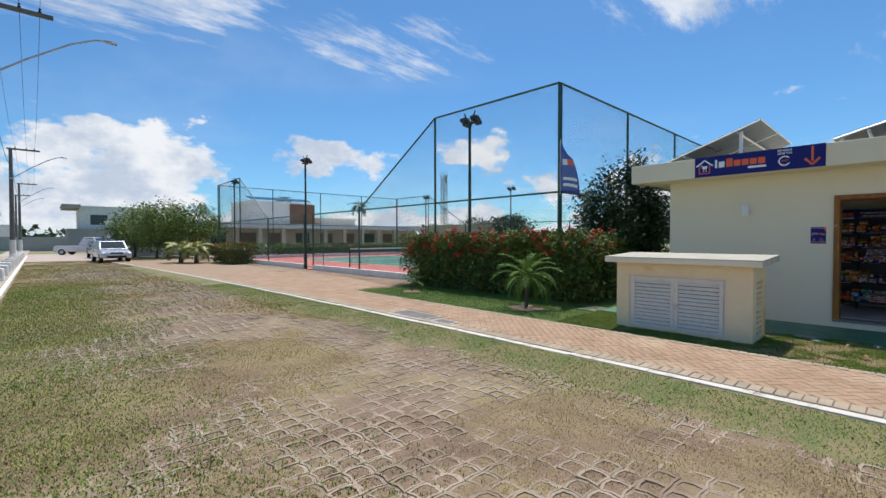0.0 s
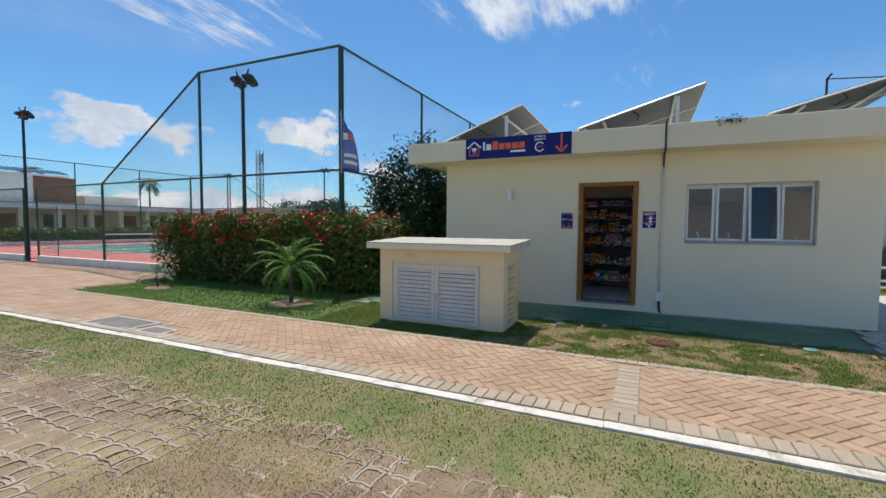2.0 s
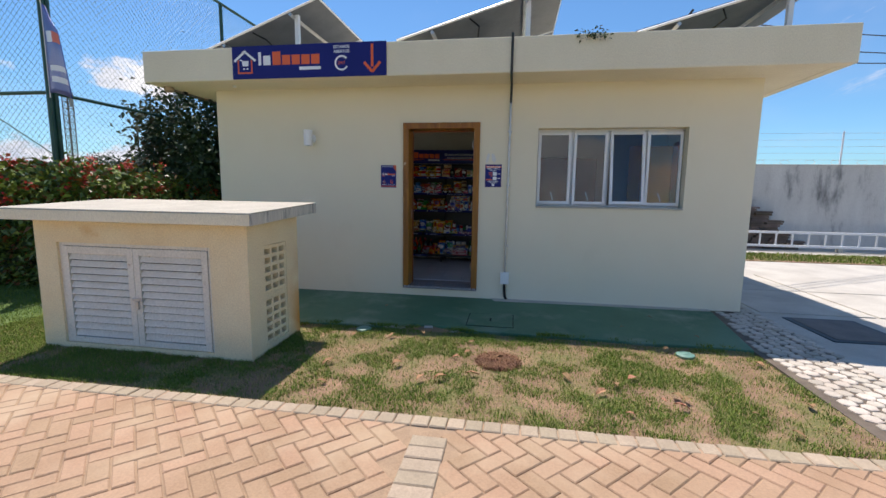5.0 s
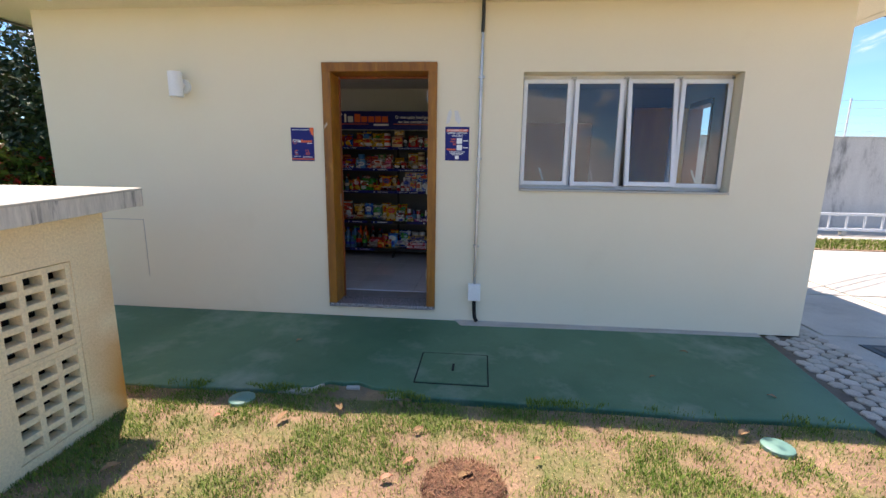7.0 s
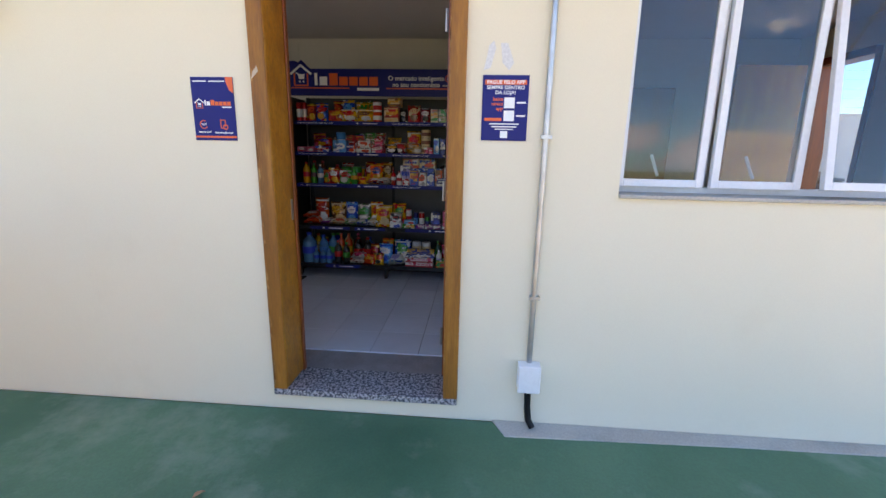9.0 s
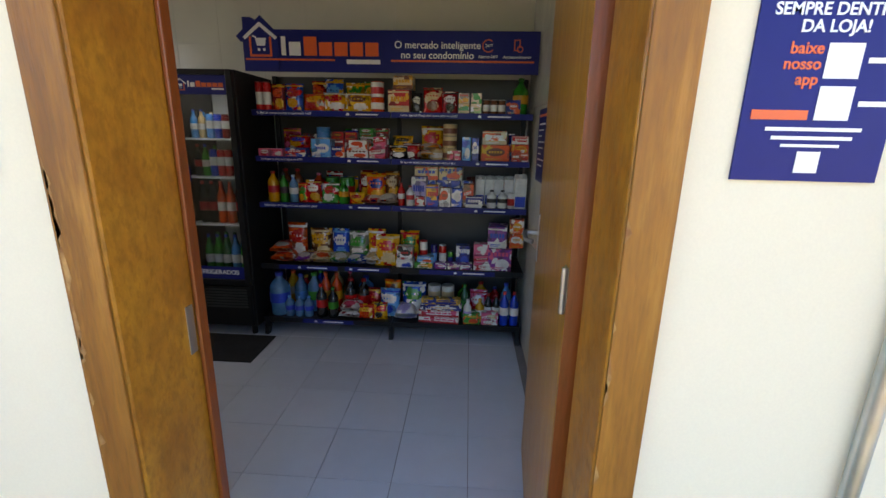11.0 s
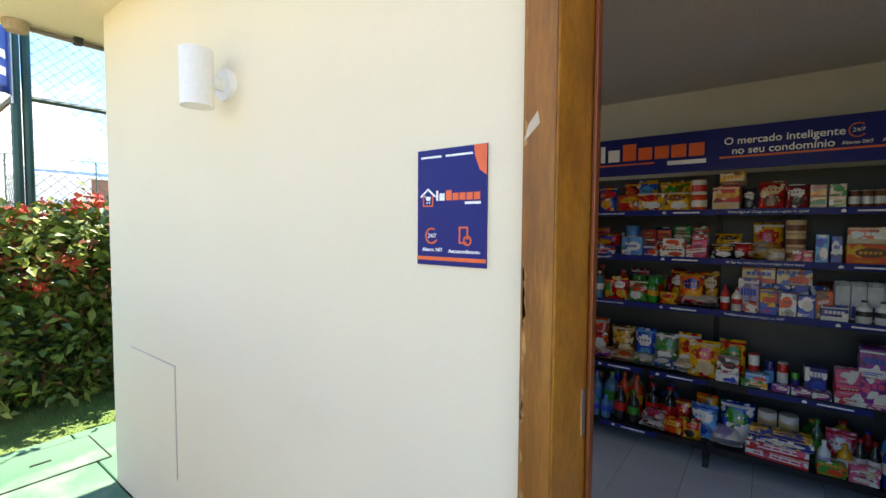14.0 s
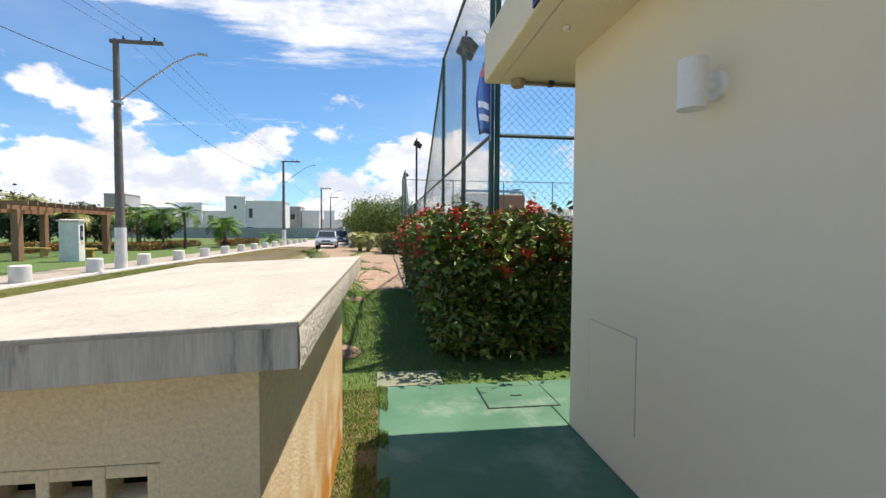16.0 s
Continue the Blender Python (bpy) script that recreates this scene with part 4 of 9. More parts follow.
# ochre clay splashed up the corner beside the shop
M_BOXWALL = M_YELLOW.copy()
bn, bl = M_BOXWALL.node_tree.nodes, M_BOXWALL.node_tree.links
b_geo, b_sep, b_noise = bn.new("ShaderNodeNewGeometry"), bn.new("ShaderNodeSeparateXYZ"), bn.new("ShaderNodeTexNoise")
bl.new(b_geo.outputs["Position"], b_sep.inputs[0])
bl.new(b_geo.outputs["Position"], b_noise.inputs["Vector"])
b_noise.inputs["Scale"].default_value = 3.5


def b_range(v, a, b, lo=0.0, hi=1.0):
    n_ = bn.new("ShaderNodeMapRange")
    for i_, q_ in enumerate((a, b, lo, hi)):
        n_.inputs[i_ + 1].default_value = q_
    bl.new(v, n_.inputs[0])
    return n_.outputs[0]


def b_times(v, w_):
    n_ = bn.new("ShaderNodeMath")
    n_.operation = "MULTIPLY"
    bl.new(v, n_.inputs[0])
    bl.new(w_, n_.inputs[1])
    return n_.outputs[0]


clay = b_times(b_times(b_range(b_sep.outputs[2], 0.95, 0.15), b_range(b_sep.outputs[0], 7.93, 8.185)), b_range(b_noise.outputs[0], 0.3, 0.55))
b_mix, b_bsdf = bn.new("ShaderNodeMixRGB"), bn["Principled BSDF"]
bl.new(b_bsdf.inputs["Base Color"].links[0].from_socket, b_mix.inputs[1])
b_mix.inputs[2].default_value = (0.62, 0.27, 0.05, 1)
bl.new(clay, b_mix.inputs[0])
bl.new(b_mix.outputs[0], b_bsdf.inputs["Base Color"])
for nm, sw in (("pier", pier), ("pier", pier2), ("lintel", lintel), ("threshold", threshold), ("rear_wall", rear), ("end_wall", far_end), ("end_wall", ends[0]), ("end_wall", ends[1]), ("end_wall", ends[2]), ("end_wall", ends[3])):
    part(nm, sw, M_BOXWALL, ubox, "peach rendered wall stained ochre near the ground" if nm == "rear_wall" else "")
RX0, RX1, RYN, RYF = 7.215, 8.30, 1.345, 3.60
rs = Shape().prism([(RX0, RYN, 1.100), (RX1, RYN, 1.150), (RX1, RYF, 1.150), (RX0, RYF, 1.100)], (0, 0, 0.088))
part("roof", rs, M_BOXROOF, ubox, "pale weathered cement roof slab with dark drips", bevel=0.003)
part("top_skim", Shape().prism([(RX0 - 0.003, RYN - 0.003, 1.1850), (RX1 + 0.003, RYN - 0.003, 1.2350), (RX1 + 0.003, RYF + 0.003, 1.2350), (RX0 - 0.003, RYF + 0.003, 1.1850)], (0, 0, 0.012)), M_BOXTOP, ubox, "clean pale cement top", bevel=0.003)
stucco = Shape()
n_ = 90
for r_ in range(5):
    for q_ in range(n_ + 1):
        y_ = RYN + (RYF - RYN) * q_ / n_
        stucco.v.append((RX1 + 0.003 + 0.002 * abs(field(y_, r_ * 0.025, 14.0, 3.0)) if 0 < r_ < 4 else RX1 + 0.001, y_, 1.147 + 0.022 * r_ - (0.006 * abs(field(y_, 0, 9.0, 6.0)) if r_ == 0 else 0)))
stucco2 = Shape().add(list(stucco.v), [(r_ * (n_ + 1) + q_, r_ * (n_ + 1) + q_ + 1, (r_ + 1) * (n_ + 1) + q_ + 1, (r_ + 1) * (n_ + 1) + q_) for r_ in range(4) for q_ in range(n_)])
part("front_edge", Shape().box(RX0 - 0.0065, RX0 - 0.0005, RYN + 0.002, RYF - 0.002, 1.102, 1.184), M_FASCIA, ubox, "cream-painted front edge", bevel=0.002)
part("edge_stucco", stucco2, M_STUCCO, ubox, "coarse white stucco on the slab edge", smooth=50)
# near-black block added behind vents and louvres in place of the shaded hollow
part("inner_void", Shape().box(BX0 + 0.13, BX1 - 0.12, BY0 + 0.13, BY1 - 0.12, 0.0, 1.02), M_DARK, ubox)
for blk in range(2):
    z0 = 0.045 + 0.44 * blk
    lat = Shape()
    for k in range(4):
        lat.box(7.602 + 0.113 * k, 7.602 + 0.113 * k + 0.028, BY0 + 0.004, BY0 + 0.075, z0, z0 + 0.415)
    for k in range(6):
        lat.box(7.63, 7.941, BY0 + 0.006, BY0 + 0.073, z0 + 0.077 * k, z0 + 0.077 * k + 0.03)
    part("vent_block", lat, M_YELLOW, ubox, "pierced cement vent block", bevel=0.003)
part("vent_rib", Shape().box(7.60, 7.97, BY0 + 0.005, BY0 + 0.07, 0.461, 0.484), M_YELLOW, ubox)
fr = Shape().box(BX0 + 0.02, BX0 + 0.06, 1.82, 1.85, 0.03, 0.905).box(BX0 + 0.02, BX0 + 0.06, 3.22, 3.25, 0.03, 0.905).box(BX0 + 0.02, BX0 + 0.06, 1.85, 3.22, 0.875, 0.905)
part("door_frame", fr, M_LOUVRE, ubox, bevel=0.003)
for y0, y1 in ((1.853, 2.533), (2.537, 3.217)):
    d = Shape().box(0, 0.03, y0, y0 + 0.055, 0.035, 0.872).box(0, 0.03, y1 - 0.055, y1, 0.035, 0.872).box(0, 0.03, y0 + 0.055, y1 - 0.055, 0.812, 0.872).box(0, 0.03, y0 + 0.055, y1 - 0.055, 0.035, 0.085)
    door = part("louvred_door", d, M_LOUVRE, ubox, "white louvred aluminium door with rust spots", bevel=0.003, at=(BX0 + 0.012, 0, 0))
    for k in range(12):
        z = 0.094 + 0.0605 * k
        part("slat", Shape().prism([(0.004, y0 + 0.056, z), (0.026, y0 + 0.056, z + 0.05), (0.030, y0 + 0.056, z + 0.05), (0.008, y0 + 0.056, z)][::-1], (0, y1 - y0 - 0.112, 0)), M_LOUVRE, door)
part("latch", Shape().box(BX0 + 0.0, BX0 + 0.012, 2.47, 2.56, 0.43, 0.455).box(BX0 - 0.01, BX0 + 0.012, 2.50, 2.53, 0.36, 0.43), M_STEEL, ubox, "small steel hasp and padlock", bevel=0.002)

grate = thing("drain_cover", "dark cast drain cover in the driveway", "cover", (9.3, -4.0, -0.012))
part("rim", Shape().box(-0.42, 0.42, -0.36, 0.36, -0.01, 0.008), M_DKPOLE, grate, bevel=0.003)
part("lid", Shape().box(-0.36, 0.36, -0.30, 0.30, 0.0085, 0.014), M_POLE, grate, bevel=0.003)

# ---- fixtures on the front wall ----
lampw = thing("wall_lamp", "white cylindrical outdoor wall lamp", "wall lamp", (X0, 2.10, 2.03))
part("back_plate", Shape().tube((-0.022, 0, 0), (0, 0, 0), 0.058, 0.062, 22), M_CLEANWHITE, lampw, smooth=40)
part("arm", Shape().tube((-0.07, 0, 0), (-0.02, 0, 0), 0.022, 0.026, 12), M_CLEANWHITE, lampw, smooth=40)
part("cylinder", Shape().lathe([(0.040, -0.10), (0.055, -0.10), (0.055, 0.098), (0.052, 0.10), (0.0, 0.10)], 24, (-0.115, 0, 0)), M_CLEANWHITE, lampw, smooth=40)

pipe = thing("conduit", "galvanised electrical conduit with a white junction box", "conduit", (X0 - 0.018, -0.47, 0.0))
part("pipe", Shape().path([(0, 0, 0.36), (0, -0.003, 1.2), (0, -0.008, 2.44)], 0.0135, 10), M_STEEL, pipe, smooth=50)
part("upper_pipe", Shape().path([(0, -0.008, 2.44), (0, -0.01, ZS - 0.02), (FX - X0 - 0.005, -0.012, ZS - 0.025), (FX - X0 - 0.005, -0.012, FZ1 + 0.03)], 0.014, 8), M_DKPOLE, pipe, "dark rusty upper length of pipe", smooth=50)
part("junction_box", Shape().box(-0.055, 0.016, -0.055, 0.055, 0.215, 0.36), M_CLEANWHITE, pipe, bevel=0.006)
part("hose", Shape().path([(-0.02, 0, 0.215), (-0.022, -0.003, 0.12), (-0.03, -0.01, 0.055), (-0.045, -0.03, 0.022)], 0.017, 8), M_BLACK, pipe, "black flexible hose", smooth=60)
for z in (0.7, 1.45, 2.1):
    part("clip", Shape().box(-0.016, 0.016, -0.026 - 0.003 * z, 0.022 - 0.003 * z, z - 0.008, z + 0.008), M_STEEL, pipe)
hatch = thing("wall_hatch", "flush cream access panel low on the wall", "access panel", (X0, 2.90, 0.58))
part("panel", Shape().box(-0.004, 0, -0.268, 0.268, -0.268, 0.268), M_WALL, hatch, bevel=0.001)
part("joint", Shape().box(-0.002, 0, -0.274, -0.269, -0.274, 0.274).box(-0.002, 0, 0.269, 0.274, -0.274, 0.274).box(-0.002, 0, -0.268, 0.268, 0.269, 0.274), M_CONC, hatch)
for x, y in ((8.33, 0.88), (8.2, -2.06)):
    c = thing("lawn_marker", "small faded green plastic cover in the grass", "cover", (x, y, 0.0))
    part("disc", Shape().lathe([(0.075, -0.01), (0.075, 0.008), (0.066, 0.014), (0.0, 0.016)], 14), mat("faded_green_plastic", (0.16, 0.30, 0.24), (0.12, 0.25, 0.2), 0.5), c, smooth=40)


def wall_graphic(name, label, category, y_left, z_low, w, h, x, thick=0.004, ground=None, corner=0.0):
    """A flat sign facing the street: its u runs to the right as one reads it."""
    g = thing(name, label, category, Matrix.Translation((x, y_left, z_low)) @ WALLWARD)
    flat("board", g, ground or M_NAVY, [rect(0, w, 0, h)], 0, thick)
    return g


def at_uv(u, v, lift):
    return Matrix.Translation((u, v, lift))


sign = wall_graphic("shop_sign", "navy shop sign with house mark and orange arrow on the fascia", "sign", 2.83, 2.668, 1.905, 0.372, FX - 0.001, 0.012)
L = 0.0125
house_mark(sign, 0.165, 0.19, 0.25, L)
brand_bars(sign, 0.34, 0.15, 0.15, 0.78, L)
flat("dial_mark", sign, M_PRINTW, ring(1.375, 0.15, 0.085, 0.02, 40, 330), L)
lettering("24/7", 0.05, M_ORANGE, sign, at_uv(1.375, 0.15, L), "CENTER")
lettering("ESTAMOS", 0.046, M_PRINTW, sign, at_uv(1.375, 0.325, L), "CENTER", bold=0.0008)
lettering("ABERTOS", 0.046, M_PRINTW, sign, at_uv(1.375, 0.275, L), "CENTER", bold=0.0008)
flat("arrow", sign, M_ORANGE, [rect(1.725, 1.755, 0.1, 0.345), stroke(1.74, 0.045, 1.645, 0.15, 0.032), stroke(1.74, 0.045, 1.835, 0.15, 0.032)], L)

p1 = wall_graphic("poster", "navy poster with house mark and opening hours", "poster", 1.160, 1.410, 0.203, 0.283, X0 - 0.001)
L = 0.0045
flat("corner_patch", p1, M_ORANGE, [[(0.203, 0.283), (0.168, 0.283), (0.172, 0.255), (0.185, 0.225), (0.203, 0.212)]], L)
flat("footer", p1, M_ORANGE, [rect(0, 0.203, 0.012, 0.021)], L)
flat("web_line", p1, M_PRINTW, [rect(0.012, 0.075, 0.262, 0.267), rect(0.088, 0.165, 0.262, 0.267)], L)
house_mark(p1, 0.034, 0.166, 0.042, L)
brand_bars(p1, 0.060, 0.158, 0.024, 0.128, L)
flat("dial_mark", p1, M_ORANGE, ring(0.046, 0.072, 0.020, 0.004, 60, 330), L)
lettering("24/7", 0.015, M_PRINTW, p1, at_uv(0.047, 0.072, L), "CENTER")
lettering("Aberto 24/7", 0.0125, M_PRINTW, p1, at_uv(0.048, 0.038, L), "CENTER", bold=0.0002)
lettering("Autoatendimento", 0.0125, M_PRINTW, p1, at_uv(0.142, 0.036, L), "CENTER", bold=0.0002)
flat("phone_mark", p1, M_ORANGE, [rect(0.128, 0.132, 0.055, 0.095), rect(0.150, 0.154, 0.065, 0.095), rect(0.132, 0.150, 0.091, 0.095), rect(0.132, 0.15, 0.055, 0.059)] + ring(0.152, 0.062, 0.012, 0.004), L)

p2 = wall_graphic("poster", "navy payment instruction poster with white and orange print", "poster", -0.188, 1.432, 0.202, 0.278, X0 - 0.001)
flat("headline_band", p2, M_ORANGE, [rect(0.010, 0.192, 0.238, 0.258), rect(0.012, 0.088, 0.085, 0.098)], L)
lettering("PAGUE PELO APP", 0.0215, M_PRINTW, p2, at_uv(0.101, 0.248, L + 0.001), "CENTER", bold=0.0004)
lettering("SEMPRE DENTRO", 0.0215, M_PRINTW, p2, at_uv(0.101, 0.226, L), "CENTER", bold=0.0004)
lettering("DA LOJA!", 0.0215, M_PRINTW, p2, at_uv(0.101, 0.205, L), "CENTER", bold=0.0004)
for j, w_ in enumerate(("baixe", "nosso", "app")):
    lettering(w_, 0.021, M_ORANGE, p2, at_uv(0.092, 0.178 - 0.02 * j, L), "RIGHT", bold=0.0004)
for patch in (rect(0.097, 0.143, 0.140, 0.185), rect(0.097, 0.143, 0.085, 0.130), rect(0.085, 0.117, 0.012, 0.042)):
    flat("code_patch", p2, M_PRINTW, [patch], L)
flat("small_print", p2, M_PRINTW, [rect(0.152, 0.192, 0.160, 0.167), rect(0.152, 0.192, 0.104, 0.111), rect(0.035, 0.165, 0.070, 0.075), rect(0.045, 0.155, 0.058, 0.063), rect(0.06, 0.14, 0.048, 0.052)], L)
flat("smear", thing("glue_smear", "pale glue smears on the cream wall", "stain", Matrix.Translation((X0, -0.19, 1.73)) @ WALLWARD), M_CEIL, [[(0.0, 0.0), (0.03, 0.01), (0.05, 0.09), (0.04, 0.12), (0.02, 0.10)], [(0.08, 0.03), (0.11, 0.0), (0.13, 0.03), (0.10, 0.11), (0.07, 0.11)]], 0.0, 0.0012)

# ---- solar panels on the roof ----
for k, (ya, za, yb, zb) in enumerate(((3.45, 3.06, 1.84, 3.64), (0.86, 3.12, -1.02, 3.66), (-1.80, 3.10, -3.70, 3.62))):
    arr = thing("solar_panel", "tilted solar panel array on steel legs on the roof", "solar panel", (9.52, ya, za), group="roof solar panels")
    dy, dz = yb - ya, zb - za
    nrm = Vector((0, -dz, dy)).normalized() * -0.035
    for j in range(2):
        x0 = 0.0 + 1.5 * j
        part("cell_face", Shape().prism([(x0 + 0.03, 0, 0.003), (x0 + 0.03, dy, dz + 0.003), (x0 + 1.45, dy, dz + 0.003), (x0 + 1.45, 0, 0.003)], nrm * 0.6), M_SOLAR, arr)
        part("back_sheet", Shape().prism([(x0 + 0.03, 0, -0.006), (x0 + 0.03, dy, dz - 0.006), (x0 + 1.45, dy, dz - 0.006), (x0 + 1.45, 0, -0.006)], nrm * -0.2), M_SOLARBACK, arr, "pale grey backsheet")
        rim = Shape()
        for a, b in (((x0 + 0.015, 0, 0), (x0 + 0.015, dy, dz)), ((x0 + 1.465, 0, 0), (x0 + 1.465, dy, dz)), ((x0, 0, 0), (x0 + 1.48, 0, 0)), ((x0, dy, dz), (x0 + 1.48, dy, dz))):
            rim.tube(a, b, 0.015, 0.015, 4)
        part("panel_frame", rim, M_ALU, arr)
    for f in (0.22, 0.78):
        part("rail", Shape().tube((0, dy * f, dz * f - 0.05), (2.9, dy * f, dz * f - 0.05), 0.025, 0.025, 4), M_STEEL, arr)
    for x in (0.12, 2.6):
        part("leg", Shape().box(x - 0.025, x + 0.025, dy * 0.8 - 0.025, dy * 0.8 + 0.025, 2.80 - za, dz * 0.8 - 0.03), M_ALU, arr)
        part("foot", Shape().box(x - 0.03, x + 0.03, dy * 0.05 - 0.03, dy * 0.05 + 0.03, 2.80 - za, dz * 0.05 - 0.01), M_STEEL, arr)
    part("cable", Shape().path([(0.05, dy * 0.45, dz * 0.45 - 0.03), (0.2, dy * 0.5, dz * 0.5 - 0.09), (0.5, dy * 0.48, dz * 0.48 - 0.1), (0.8, dy * 0.5, dz * 0.5 - 0.03)], 0.01, 5), M_BLACK, arr)
weed = thing("roof_weed", "small green weed growing on the fascia edge", "weed", (FX - 0.01, -1.32, FZ1 - 0.02))
o = new("leaves", leaf_mesh("leaves", np.random.normal(0, 1, (120, 3)) * (0.03, 0.09, 0.03), 0.05, M_LEAFDARK))
o.parent = weed
vent = thing("roof_vent_pipe", "thin vent mast on the roof", "pipe", (12.5, -3.3, 2.80))
part("mast", Shape().path([(0, 0, 0), (0, 0, 1.5), (-0.06, -0.05, 1.58)], 0.02, 8), M_DKPOLE, vent, smooth=50)

# ---- sports court ----
CX0, CX1, CY0, CY1 = 9.9, 26.5, 6.2, 35.3
structure("court_floor", Shape().box(CX0 + 0.1, CX1, CY0, CY1, -0.2, 0.0), M_COURT, "red painted sports court floor", "court")
structure("court_field", Shape().box(CX0 + 4.6, CX1 - 2.6, CY0 + 3.4, CY1 - 3.4, 0.0, 0.005), M_COURTG, "green playing field of the court", "court")
ln = Shape()
for y in (CY0 + 3.4, CY1 - 3.4, (CY0 + CY1) / 2 - 6, (CY0 + CY1) / 2 + 6):
    ln.box(CX0 + 4.6, CX1 - 2.6, y, y + 0.06, 0.005, 0.009)
for x in (CX0 + 4.6, CX1 - 2.66, CX0 + 6.0, CX1 - 4.06):
    ln.box(x, x + 0.06, CY0 + 3.47, CY1 - 3.41, 0.005, 0.0085)
structure("court_lines", ln, M_PRINTW, "white court lines", "court marking")
sh = Shape().box(CX0 - 0.08, CX0 + 0.08, 11.6, 19.96, -0.1, 0.24).box(CX0 - 0.08, CX0 + 0.08, 20.98, CY1, -0.1, 0.24).box(CX0 + 0.085, CX1, CY1 - 0.08, CY1 + 0.08, -0.1, 0.24).box(CX1 + 0.005, CX1 + 0.16, CY0, CY1 + 0.08, -0.1, 0.24)
structure("court_kerb_wall", sh, M_WHITE, "low stained white wall under the court fence", "wall", bevel=0.01)
net = thing("court_net", "court net with white top band between dark posts", "net", (0, 20.75, 0.0))
for x in (12.4, 24.0):
    part("post", Shape().tube((x, 0, 0), (x, 0, 1.08), 0.04, 0.04, 8), M_DKPOLE, net)
part("band", Shape().box(12.4, 24.0, -0.012, 0.012, 0.93, 1.0), M_PRINTW, net)
nw = Shape()
for k in range(80):
    nw.tube((12.4 + 0.145 * k, 0, 0.1), (12.4 + 0.145 * k, 0, 0.93), 0.006, 0.006, 3, cap=False)
for k in range(7):
    nw.tube((12.4, 0, 0.1 + 0.13 * k), (24, 0, 0.1 + 0.13 * k), 0.006, 0.006, 3, cap=False)
part("mesh", nw, M_BLACK, net)

HI, LO = 5.53, 2.72


def clip_lines(poly, pitch):
    """Both diagonal families of a wire mesh inside a convex polygon in (u, v)."""
    out = []
    for sgn in (1, -1):
        cs = [v - sgn * u for u, v in poly]
        c = math.floor(min(cs) / pitch) * pitch + pitch / 2
        while c < max(cs):
            hit = []
            for (u0, v0), (u1, v1) in zip(poly, poly[1:] + poly[:1]):
                a, b = v0 - sgn * u0 - c, v1 - sgn * u1 - c
                if (a < 0) != (b < 0):
                    t = a / (a - b)
                    hit.append((u0 + (u1 - u0) * t, v0 + (v1 - v0) * t))
            if len(hit) >= 2:
                out.append((hit[0], hit[1]))
            c += pitch
    return out


def fence_run(name, place, stops, pitch, r_wire, label):
    """stops: (u, top height); place maps (u, v) into the world."""
    f = thing(name, label, "fence")
    for u, h in stops:
        part("post", Shape().tube(place(u, 0.0), place(u, h), 0.038, 0.038, 8), M_GREENP, f, smooth=40)
    for (u0, h0), (u1, h1) in zip(stops, stops[1:]):
        part("top_rail", Shape().tube(place(u0, h0), place(u1, h1), 0.03, 0.03, 6), M_GREENP, f)
        if max(h0, h1) > LO + 0.1:
            part("middle_rail", Shape().tube(place(u0, LO), place(u1, LO), 0.028, 0.028, 6), M_GREENP, f)
        wires = Shape()
        for a, b in clip_lines([(u0, 0.26), (u1, 0.26), (u1, h1), (u0, h0)], pitch):
            wires.tube(place(*a), place(*b), r_wire, r_wire, 3, cap=False)
        w = part("wire_mesh", wires, M_GREENP, f, "diamond chain-link wire mesh")
        tagged(w, kind="stuff")
    return f


street = [(6.2, HI), (11.0, HI + 0.06), (15.8, LO), (20.0, LO)]
fence_run("court_fence", lambda u, v: (CX0, u, v), street, 0.105, 0.0024, "tall dark green chain-link court fence along the walkway")
fence_run("court_fence", lambda u, v: (CX0, u, v), [(20.95, LO), (25.7, LO), (30.5, HI + 0.06), (CY1, HI)], 0.16, 0.003, "tall dark green chain-link court fence along the walkway")
fence_run("court_fence", lambda u, v: (u, CY0, v), [(CX0 + 0.08, HI), (13.9, HI), (18.0, HI), (22.2, HI), (CX1, HI)], 0.105, 0.0024, "tall dark green chain-link fence behind the court end")
fence_run("court_fence", lambda u, v: (u, CY1, v), [(CX0 + 0.1, HI), (14.0, HI), (18.2, HI), (22.4, HI), (CX1, HI)], 0.3, 0.004, "tall dark green chain-link fence at the far court end")
fence_run("court_fence", lambda u, v: (CX1 + 0.08, u, v), [(CY0, HI), (11.0, HI), (15.8, LO), (20.75, LO), (25.7, LO), (30.5, HI), (CY1, HI)], 0.3, 0.004, "tall dark green chain-link fence on the far court side")
gate = thing("court_gate", "green framed chain-link court gate standing open", "gate", pose(CX0, 20.9, 0.05, 0, 0, 65))
part("gate_frame", Shape().path([(0, 0, 0.05), (0, 0, 2.0), (0, -0.9, 2.0), (0, -0.9, 0.05), (0, 0, 0.05)], 0.022, 6), M_GREENP, gate)
w = Shape()
for a, b in clip_lines([(-0.9, 0.05), (0, 0.05), (0, 2.0), (-0.9, 2.0)], 0.14):
    w.tube((0, *a), (0, *b), 0.003, 0.003, 3, cap=False)
tagged(part("wire_mesh", w, M_GREENP, gate), kind="stuff")


